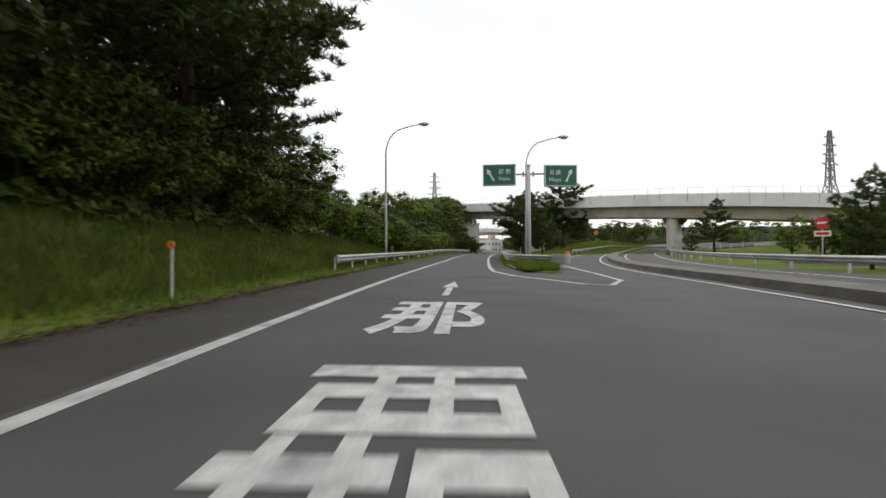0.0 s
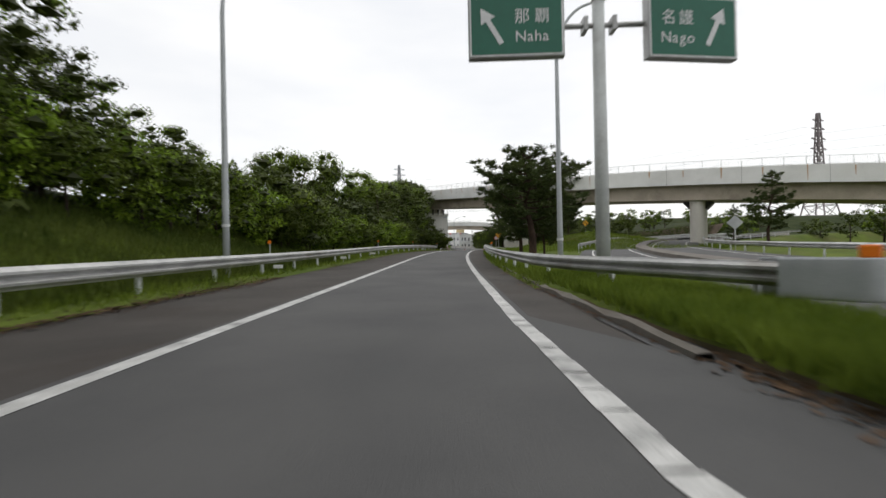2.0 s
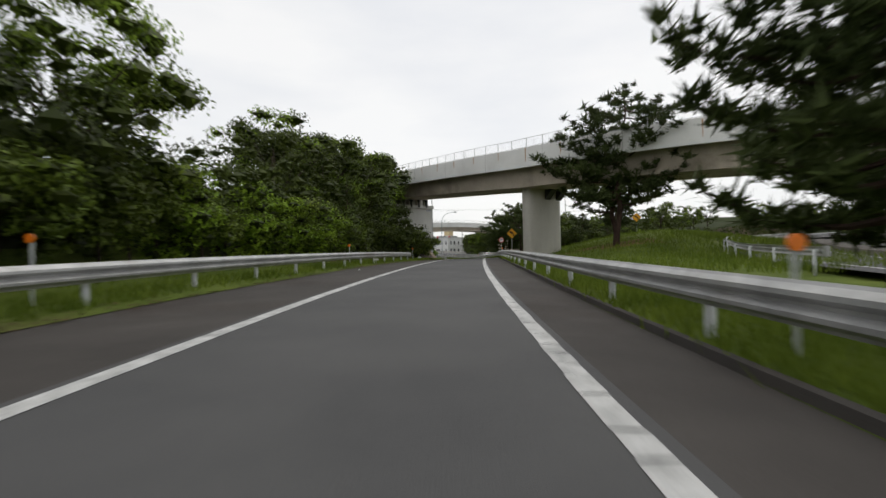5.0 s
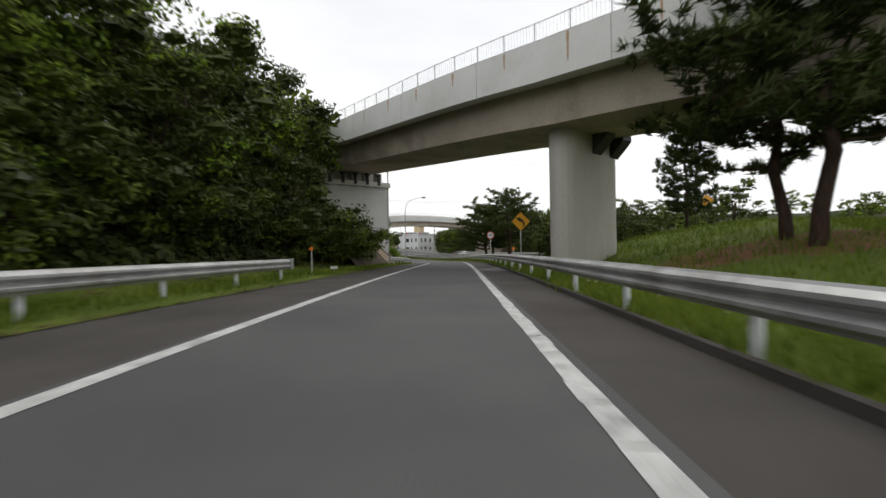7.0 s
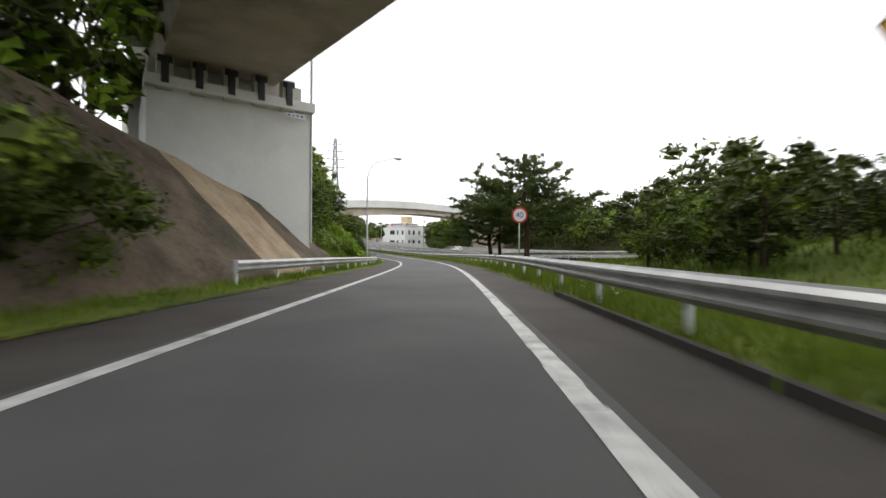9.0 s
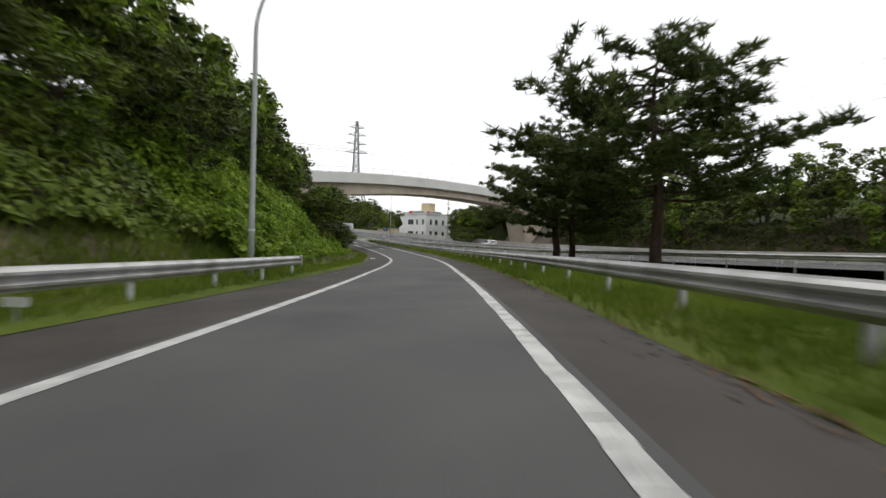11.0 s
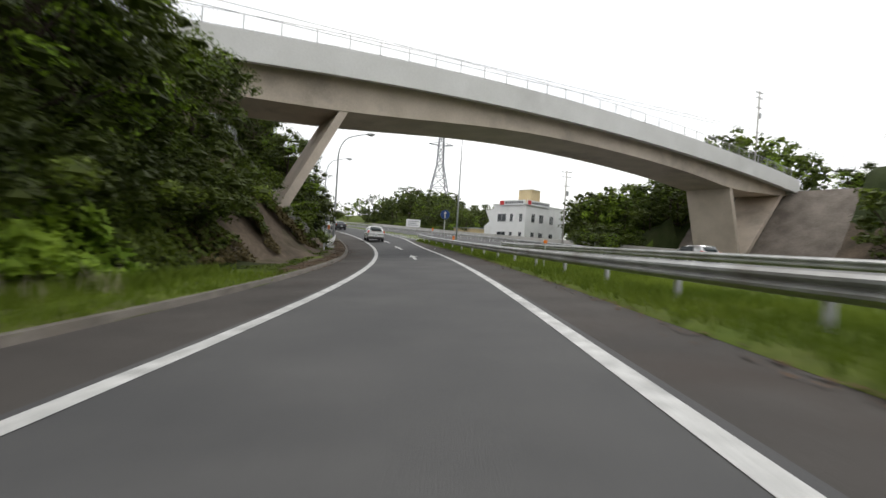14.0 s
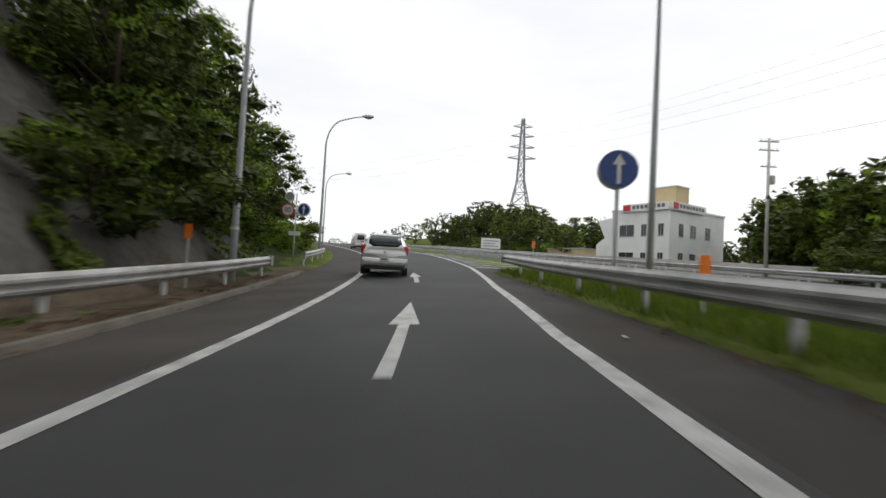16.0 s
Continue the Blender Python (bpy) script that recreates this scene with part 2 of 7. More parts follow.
def boxed(*args, bevel=0.0):
    bm = bmesh.new()
    box(bm, *args, bevel=bevel)
    return bm


def tube(bm, pts, radii, sides=10, caps=True):
    """A round bar through points, with a radius at each."""
    rings = []
    pts = [Vector(p) for p in pts]
    for i, p in enumerate(pts):
        d = (pts[min(i + 1, len(pts) - 1)] - pts[max(i - 1, 0)]).normalized()
        q = d.to_track_quat("Z", "Y").to_matrix()
        r = radii[i] if isinstance(radii, (list, tuple)) else radii
        rings.append([bm.verts.new(p + q @ Vector((r * math.cos(a * math.tau / sides), r * math.sin(a * math.tau / sides), 0))) for a in range(sides)])
    for lo, hi in zip(rings, rings[1:]):
        # rings may turn against one another, so match the nearest start
        k = min(range(sides), key=lambda j: (hi[j].co - lo[0].co).length)
        for a in range(sides):
            bm.faces.new((lo[a], lo[(a + 1) % sides], hi[(a + 1 + k) % sides], hi[(a + k) % sides]))
    if caps:
        bm.faces.new(rings[0][::-1]), bm.faces.new(rings[-1])
    return bm


def prism(outline, z0, z1, bm=None):
    """An upright block over a plan outline, or a flat one where z0 and z1 nearly meet."""
    bm = bm or bmesh.new()
    lo, hi = [bm.verts.new((x, y, z0)) for x, y in outline], [bm.verts.new((x, y, z1)) for x, y in outline]
    n = len(outline)
    for i in range(n):
        bm.faces.new((lo[i], lo[(i + 1) % n], hi[(i + 1) % n], hi[i]))
    bm.faces.new(lo[::-1]), bm.faces.new(hi)
    bmesh.ops.recalc_face_normals(bm, faces=bm.faces)
    return bm


# ---- the slip road's line: metres along it, and place ----
ROAD = [
    (-80, 19.14, -77.39, -0.32),
    (-60, 12.28, -58.61, -0.24),
    (-40, 6.78, -39.39, -0.16),
    (-20, 2.68, -19.82, -0.08),
    (0, 0.00, 0.00, 0.00),
    (20, -0.93, 19.97, 0.21),
    (40, -1.34, 39.97, 0.47),
    (60, -1.18, 59.97, 0.89),
    (80, -0.02, 79.93, 1.20),
    (100, 1.61, 99.86, 1.25),
    (120, 3.05, 119.81, 1.10),
    (140, 3.55, 139.80, 0.77),
    (160, 2.67, 159.78, 0.39),
    (180, 0.14, 179.61, 0.10),
    (200, -4.43, 199.07, 0.24),
    (220, -11.39, 217.80, 0.80),
    (240, -20.67, 235.50, 1.70),
    (260, -31.99, 251.97, 2.65),
    (280, -45.20, 266.98, 3.60),
    (300, -59.03, 281.42, 4.50),
    (320, -72.87, 295.86, 5.30),
    (340, -86.70, 310.30, 6.00),
    (360, -100.12, 324.31, 6.60),
]
RS = np.array([r[0] for r in ROAD], float)


def smooth_line(knots, values, at):
    """A natural cubic through the knots."""
    n, h = len(knots), np.diff(knots)
    a, rhs = np.eye(n), np.zeros(n)
    for i in range(1, n - 1):
        a[i, i - 1 : i + 2] = h[i - 1], 2 * (h[i - 1] + h[i]), h[i]
        rhs[i] = 6 * ((values[i + 1] - values[i]) / h[i] - (values[i] - values[i - 1]) / h[i - 1])
    m = np.linalg.solve(a, rhs)
    i = np.clip(np.searchsorted(knots, at) - 1, 0, n - 2)
    u, v = at - knots[i], knots[i + 1] - at
    return (m[i] * v**3 + m[i + 1] * u**3) / (6 * h[i]) + (values[i] / h[i] - m[i] * h[i] / 6) * v + (values[i + 1] / h[i] - m[i + 1] * h[i] / 6) * u


FS = np.arange(-80, 360.1, 0.5)
FX, FY, FZ = (smooth_line(RS, np.array([r[k] for r in ROAD], float), FS) for k in (1, 2, 3))
FH = np.arctan2(-np.gradient(FX), np.gradient(FY))
FB = np.radians(np.interp(FS, [0, 60, 100, 140, 180, 262, 300], [-0.3, -1.2, 0.3, 1.8, 3.4, 3.2, 0.5]))


def road_at(s):
    return tuple(float(np.interp(s, FS, f)) for f in (FX, FY, FZ, FH, FB))


def place(s, lat, h=0.0):
    """A place s metres along the slip road and lat metres to the right of the lane's driving line, h over its surface."""
    x, y, z, a, b = road_at(s)
    tilt = max(-7.0, min(5.0, lat)) * math.tan(b)
    return Vector((x + math.cos(a) * lat, y + math.sin(a) * lat, z + tilt + h))


def facing(s, lat, h=0.0, turn=0.0):
    """The pose of a thing at that place, whose y looks along the road."""
    p = place(s, lat, h)
    return pose(*p, 0, 0, math.degrees(road_at(s)[3]) + turn)


def near_road(x, y):
    """Metres along, to the right, and the surface's height, for arrays of places."""
    x, y = np.asarray(x, float), np.asarray(y, float)
    i = np.empty(x.shape, int)
    flat_x, flat_y, out = x.ravel(), y.ravel(), i.ravel()
    for k in range(0, len(flat_x), 4000):
        out[k : k + 4000] = np.argmin((flat_x[k : k + 4000, None] - FX[None, ::2]) ** 2 + (flat_y[k : k + 4000, None] - FY[None, ::2]) ** 2, 1) * 2
    i = out.reshape(x.shape)
    lat = (x - FX[i]) * np.cos(FH[i]) + (y - FY[i]) * np.sin(FH[i])
    return FS[i], lat, FZ[i] + np.clip(lat, -7, 5) * np.tan(FB[i])


# white lines, edges of the asphalt, along s
def left_line(s):
    return np.interp(s, [0, 20, 150, 172], [-2.55, -2.8, -2.85, -2.35])


def right_line(s):
    return np.interp(s, [14, 16.5, 17.8, 21.5, 26, 150, 172, 215, 222, 232, 250], [3.5, 2.45, 1.76, 1.0, 0.9, 0.9, 1.45, 1.55, 1.9, 2.8, 3.6])


def left_edge(s):
    return np.interp(s, [-80, 0, 25, 80, 105, 120, 135, 150, 165, 188, 204, 225, 260], [-5.4, -5.0, -5.7, -5.6, -5.1, -5.2, -5.2, -5.0, -4.7, -4.25, -4.0, -4.7, -5.0])


def right_edge(s):
    return np.interp(s, [22, 30, 70, 135, 150, 168, 185, 200, 228], [2.0, 1.95, 2.4, 2.3, 2.6, 2.75, 3.05, 3.2, 3.1])


def ribbon(name, stations, lats, heights, material, parent=None, label="", smooth=True):
    """A strip along the road: at each station, one vertex for each of lats(s), heights(s)."""
    verts, w = [], None
    for s in stations:
        la, he = lats(s), heights(s)
        w = len(la)
        verts += [place(s, float(a), float(b)) for a, b in zip(la, he)]
    faces = [(i * w + j, i * w + j + 1, (i + 1) * w + j + 1, (i + 1) * w + j) for i in range(len(stations) - 1) for j in range(w - 1)]
    return sheet(name, verts, faces, material, parent, label, smooth)


# ---- ground: one sheet to the horizon ----
EX, EY = np.array([14.0, 180.0]), np.array([-0.374, 0.927])      # the expressway's near edge and direction


def expressway_off(x, y):
    """Metres to the right of the expressway's near edge; past the overpass it bends with the slip road."""
    s, lat, z = near_road(np.atleast_1d(x), np.atleast_1d(y))
    out = np.where(s > 209.5, lat - 9.4, (x - EX[0]) * EY[1] - (y - EX[1]) * EY[0])
    return out if np.ndim(x) else float(out[0])


# the overpass's near face: where it begins, its direction and the way across
B2 = np.array([-12.1, 206.06])
B2D = np.array([0.756, 0.654])
B2N = np.array([-0.654, 0.756])


def step(x, a, b):
    t = np.clip((x - a) / (b - a), 0, 1)
    return t * t * (3 - 2 * t)


def overpass_at(x, y):
    """Metres along the overpass's near face, and behind it."""
    return (x - B2[0]) * B2D[0] + (y - B2[1]) * B2D[1], (x - B2[0]) * B2N[0] + (y - B2[1]) * B2N[1]


def by_overpass(x, y):
    u, off = overpass_at(x, y)
    return -11.5 < off < 11 and 36 < u < 60


def terrain(x, y):
    s, lat, z = near_road(x, y)
    h = np.zeros_like(z)
    d = left_edge(s) - lat                                          # beyond the left edge
    steep = np.interp(s, [-80, 30, 50, 95, 112, 125, 150, 165, 185, 210, 235, 300], [0.5, 0.5, 0.35, 0.42, 0.6, 0.75, 1.0, 0.95, 0.9, 1.3, 0.8, 0.3])
    most = np.interp(s, [-80, 30, 50, 95, 120, 200, 225, 260, 300], [6, 5, 3.5, 4.5, 8, 13, 12, 5, 3])
    start = np.interp(s, [0, 30, 50, 95, 140, 160, 170, 190, 205, 230], [0.8, 1.0, 1.8, 2.0, 2.2, 2.0, 3.0, 3.0, 1.8, 3.2])
    rise = np.clip((d - start) * steep, 0, None)
    rise = np.minimum(rise, most * (1 - np.exp(-rise / most)) * 1.25)
    rise = rise + 0.08 * step(d, 0, 0.6)
    # the even cut slope beside the overpass, with level ground above it
    cut_slope = step(s, 204, 208) * (1 - step(s, 227, 233))
    rise = rise * (1 - cut_slope) + (0.1 * step(d, 0, 0.6) + np.clip(-lat - 6.4, 0, 8.7)) * cut_slope
    h += np.where(d > 0, rise, 0)
    # right: level verge, a mound before the bridge, the cutting beyond the expressway
    e = expressway_off(x, y)
    mound = 2.7 * np.exp(-(((x - 24) / 11) ** 2) - ((y - 108) / 17) ** 2) + 0.75 * np.exp(-(((x - 17) / 8) ** 2) - ((y - 90) / 10) ** 2)
    h += np.where(lat > 3, mound * step(lat, 4.5, 10), 0)
    h -= np.where(lat > 2.5, 0.6 * np.exp(-(((x - 7) / 3) ** 2) - ((y - 99.5) / 4.5) ** 2), 0)
    cut = np.clip((e - 25.6) * 1.3, 0, (5.0 + 4.5 * step(y, 205, 228)) * (1 - step(y, 240, 254))) + np.clip((e - 29) * 0.15, 0, 4) * (1 - step(y, 236, 256))
    cut = cut + 6.0 * step(e, 26, 40) * step(-x, 16, 32) * step(y, 252, 272)
    h += np.where((lat > 6) & (e > 25.6), cut * step(y, 120, 160), 0)
    h += np.where(lat > 8, -0.25 * step(lat, 8, 20) * step(y, 130, 150), 0)
    far = np.hypot(x - 5, y - 110)
    h = h * (1 - step(far, 260, 420)) + 5 * step(far, 200, 600) * (0.5 + 0.5 * np.sin(x * 0.011 + 1) * np.cos(y * 0.009))
    out = z * (1 - step(far, 250, 500)) + h + 7 * step(far, 250, 500) * step(y, 200, 330)
    # the cutting stands back round the overpass's far struts
    u, off = overpass_at(x, y)
    low = np.where(u < 49, 0.9, 0.9 + (u - 49) * 1.09)
    out = np.where((off >= 11) & (off < 22) & (u > 50) & (u < 95), np.maximum(out, 10.4 * (1 - step(off, 13, 22)) * step(u, 50, 61)), out)
    return np.where((off > -11) & (off < 10.2) & (u > 39) & (u < 58.5), np.minimum(out, low), np.where((off > -12) & (off < 11) & (u > 58.4) & (u < 70), 10.4, out))


def ground_z(x, y):
    return float(terrain(np.array([x]), np.array([y]))[0])


# the line of the road that branches off to the right
BR = [(5.2, -20, -0.1), (6.6, 0, 0.0), (7.4, 12, 0.05), (7.6, 22, 0.1), (8.6, 32, 0.2), (10.9, 44, 0.35), (14.5, 58, 0.6), (20.0, 74, 1.0), (28.5, 89, 1.5), (41, 102, 2.2), (58, 112, 3.0), (80, 119, 3.6), (110, 124, 4.2)]
bu = np.linspace(0, 1, len(BR))
bf = np.linspace(0, 1, 100)
BX, BY, BZ = (smooth_line(bu, np.array([r[k] for r in BR], float), bf) for k in range(3))
BA = np.arctan2(-np.gradient(BX), np.gradient(BY))


BZ = np.maximum(BZ, terrain(BX, BY) + np.interp(np.arange(100), [24, 44], [0.0, 0.03]))


def spaced(lo, hi, fine, ends):
    mid = list(np.arange(lo, hi + 0.01, fine))
    out = [v for v in ends if v < lo] + mid + [v for v in ends if v > hi]
    return np.array(sorted(out))


gx = spaced(-60, 75, 1.25, [-3000, -1800, -900, -500, -300, -200, -140, -100, -80, -70, 85, 100, 130, 180, 260, 400, 700, 1500, 3000])
gy = spaced(-50, 290, 1.25, [-3000, -1500, -700, -350, -180, -110, -80, -65, 300, 315, 340, 380, 450, 550, 750, 1100, 1800, 3000])
GX, GY = np.meshgrid(gx, gy)
GZ = terrain(GX, GY)
gs, gl, gr = near_road(GX, GY)
rough_h = np.array([noise.noise(Vector((x * 0.35, y * 0.35, 0))) for x, y in zip(GX.ravel(), GY.ravel())]).reshape(GX.shape)
on_road = (gl > left_edge(gs) - 0.9) & (gl < np.where(gs < 36, 16, right_edge(gs) + 0.9))
ge = expressway_off(GX, GY)
off_road = (ge > -1.5) & (ge < 25)
GZ = np.where(on_road, gr - 0.35, GZ + 0.12 * rough_h * (~off_road))
GZ = np.where(off_road & ~on_road, np.minimum(GZ, gr) - 0.3, GZ)
near_branch = np.full(GX.shape, 1e9)
branch_z = np.zeros(GX.shape)
for bx, by, bz_, ba in zip(BX, BY, BZ, BA):
    across, onward = (GX - bx) * math.cos(ba) + (GY - by) * math.sin(ba), -(GX - bx) * math.sin(ba) + (GY - by) * math.cos(ba)
    d = np.hypot(np.maximum(0, np.maximum(-5.4 - across, across - 6.8)), onward)
    branch_z = np.where(d < near_branch, bz_, branch_z)
    near_branch = np.minimum(near_branch, d)
fall = step(near_branch, 1.5, 7)
GZ = np.where((near_branch < 7) & ~on_road & (GY > 26), np.where(near_branch < 1.6, branch_z - 0.25, GZ * fall + (branch_z - 0.05) * (1 - fall)), GZ)
nx = len(gx)
g_verts = np.stack([GX.ravel(), GY.ravel(), GZ.ravel()], 1).tolist()
g_faces = [(j * nx + i, j * nx + i + 1, (j + 1) * nx + i + 1, (j + 1) * nx + i) for j in range(len(gy) - 1) for i in range(nx - 1)]
ground = tagged(sheet("ground", g_verts, g_faces, GRASS_SOIL, smooth=True), "rough green grass ground with patches of bare soil", "ground", kind="structure")
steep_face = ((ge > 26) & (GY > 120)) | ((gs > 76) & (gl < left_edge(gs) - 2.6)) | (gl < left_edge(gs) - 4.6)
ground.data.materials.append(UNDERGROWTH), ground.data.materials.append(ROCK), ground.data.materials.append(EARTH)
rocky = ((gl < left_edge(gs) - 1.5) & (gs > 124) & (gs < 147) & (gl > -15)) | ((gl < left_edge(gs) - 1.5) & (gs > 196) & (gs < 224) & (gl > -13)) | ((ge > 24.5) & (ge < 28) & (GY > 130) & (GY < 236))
# undergrowth soil below woods; on the left bank its dark tone also paints tree shade
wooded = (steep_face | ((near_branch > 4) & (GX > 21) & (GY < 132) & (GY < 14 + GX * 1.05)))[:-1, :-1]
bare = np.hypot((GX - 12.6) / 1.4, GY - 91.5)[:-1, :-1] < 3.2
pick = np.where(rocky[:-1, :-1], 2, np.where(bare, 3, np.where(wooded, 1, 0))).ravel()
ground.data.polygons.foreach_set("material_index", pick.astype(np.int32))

# ---- slip road ----
ST = np.arange(-78, 356, 2.0)
def lane(s):
    return [left_line(s) - 0.2, -0.9, right_line(s) + 0.2] if s > 25 else [left_line(s) - 0.2, -0.9, 2.0]


tagged(ribbon("road", np.arange(-78, 204.1, 2.0), lane, lambda s: [0, 0, 0], ASPHALT), "dark grey asphalt slip road, worn and dry", "road", kind="structure")
tagged(ribbon("road_resurfaced", np.arange(204, 356, 2.0), lane, lambda s: [0, 0, 0], NEW_ASPHALT), "darker, newer asphalt further along the slip road", "road", kind="structure")
tagged(ribbon("road_junction", np.append(np.arange(-78, 25, 2.0), 25.9), lambda s: [1.98, 5, 16], lambda s: [0, 0, 0], ASPHALT), "wide dark grey asphalt where the roads part", "road", kind="structure")
tagged(ribbon("merge_lane", np.arange(229, 356, 2.0), lambda s: [right_line(s) + 0.18, right_line(s) + 6.5], lambda s: [-0.004, 0.0], NEW_ASPHALT), "dark asphalt between the joining roads", "road", kind="structure")
tagged(ribbon("shoulder_left", ST, lambda s: [left_edge(s) - 0.15, left_line(s) - 0.2], lambda s: [-0.03, 0], SHOULDER), "brownish worn asphalt shoulder beside the road", "road shoulder", kind="structure")
ST2 = np.arange(24, 232, 2.0)
tagged(ribbon("shoulder_right", ST2, lambda s: [right_line(s) + 0.2, right_edge(s) + (0.7 if s < 35 else 0.1)], lambda s: [-0.004 if s < 27 else 0, -0.02], SHOULDER), "brownish worn asphalt shoulder beside the road", "road shoulder", kind="structure")


def stripe(name, stations, mid, width, label="white painted edge line on asphalt"):
    return tagged(ribbon(name, stations, lambda s: [mid(s) - width / 2, mid(s) + width / 2], lambda s: [0.006, 0.006], PAINT), label, "road marking", kind="structure")


stripe("line_left", ST, left_line, 0.2)
stripe("line_right", np.arange(150, 300, 1.0), right_line, 0.2)
# the older stretch is cracked across into short lengths
crack, w_verts, w_faces, ws = random.Random(19), [], [], 14.0
while ws < 150:
    we = min(150.0, ws + crack.uniform(0.25, 0.75))
    a0, a1 = (crack.uniform(0.088, 0.108) for k in range(2))
    for s_, o in ((ws, -a0), (ws + crack.uniform(-0.02, 0.02), a1), (we + crack.uniform(-0.02, 0.02), a1), (we, -a0)):
        w_verts.append(place(s_, float(right_line(s_)) + o, 0.006))
    w_faces.append(tuple(range(len(w_verts) - 4, len(w_verts))))
    ws = we + crack.uniform(0.006, 0.035)
tagged(sheet("line_right_worn", w_verts, w_faces, PAINT), "worn white edge line, cracked across", "road marking", kind="structure")

# grass verges, which meet the asphalt and dip under the ground sheet further out
def verge(name, stations, edge, side, label):
    offs = (-0.12 if side < 0 else -0.01, 0.12, 0.5, 1.0, 1.7, 2.5, 3.5)
    verts = []
    for s in stations:
        x, y, z, a, b = road_at(s)
        for o in ((-0.01,) + offs[1:] if s > 165 else offs):
            la = float(edge(s)) + side * (o + 0.06 * noise.noise(Vector((s * 0.7, side, 5))))
            p = place(s, la)
            g = ground_z(p.x, p.y)
            k = min(1.0, max(0.0, o) / 2.5)
            bump = 0.05 * noise.noise(Vector((p.x, p.y, 2))) if o > 0.1 else 0
            zz = p.z + 0.005 + (0.06 * min(1, o / 0.2) if o > 0 else -0.02)
            verts.append((p.x, p.y, zz * (1 - k) + (g + 0.04) * k + bump - (0.25 if o == offs[-1] else 0)))
    w = len(offs)
    faces = [(i * w + j, i * w + j + 1, (i + 1) * w + j + 1, (i + 1) * w + j) for i in range(len(stations) - 1) for j in range(w - 1)]
    ob = sheet(name, verts, faces, GRASS_SOIL, smooth=True)
    if side < 0:
        # beside the rocky bank the strip is trodden earth and old leaves
        ob.data.materials.append(DIRT)
        ob.data.polygons.foreach_set("material_index", [1 if 194 < stations[k // (w - 1)] < 232 else 0 for k in range(len(faces))])
    return tagged(ob, label, "verge", kind="structure")


verge("verge_left", np.arange(-60, 300, 1.5), left_edge, -1, "short grass verge along the shoulder")
verge("verge_right", np.arange(30, 229, 1.5), right_edge, 1, "short grass verge under the guardrail")


def strip(name, stations, lats, heights, material, label, category):
    return tagged(ribbon(name, stations, lats, heights, material, smooth=False), label, category, kind="structure")


strip("kerb", np.arange(52, 113, 1.5), lambda s: [right_edge(s) - 0.01, right_edge(s), right_edge(s) + 0.09, right_edge(s) + 0.1], lambda s: [-0.05, 0.075, 0.08, -0.05], SHOULDER, "low dark concrete kerb along the grass", "kerb")
strip("island_kerb", np.arange(23.5, 51, 0.75), lambda s: [right_edge(s) + 0.1, right_edge(s) + 0.12, right_edge(s) + 0.26, right_edge(s) + 0.28], lambda s: [-0.05, 0.07 + 0.03 * math.sin(s * 3.1), 0.08 + 0.025 * math.sin(s * 2.3), -0.03], KERB, "weathered broken concrete kerb at the grass edge", "kerb")
strip("gutter", np.arange(168, 229, 1.5), lambda s: [left_edge(s) - 0.2, left_edge(s) - 0.16, left_edge(s) - 0.02, left_edge(s) + 0.02], lambda s: [-0.1, 0.09, 0.085, -0.03], KERB, "brownish concrete kerb at the shoulder's edge", "gutter")

# ---- guardrails ----
RAIL_SHAPE = ((0.0, 0.42), (0.015, 0.45), (0.075, 0.49), (0.08, 0.53), (0.015, 0.575), (0.015, 0.605), (0.08, 0.65), (0.075, 0.69), (0.015, 0.735), (0.0, 0.76))


def beam_mesh(bm, spots, side):
    """A corrugated beam swept along spots of place and inward direction."""
    rows = []
    for p, inward in spots:
        front = [bm.verts.new(p + inward * o + Vector((0, 0, h))) for o, h in RAIL_SHAPE]
        back = [bm.verts.new(p + inward * (o - 0.012) + Vector((0, 0, h))) for o, h in RAIL_SHAPE[::-1]]
        rows.append(front + back)
    n = len(rows[0])
    for a, b in zip(rows, rows[1:]):
        for i in range(n):
            bm.faces.new((a[i], a[(i + 1) % n], b[(i + 1) % n], b[i]))
    bm.faces.new(rows[0]), bm.faces.new(rows[-1][::-1])
    bmesh.ops.recalc_face_normals(bm, faces=bm.faces)


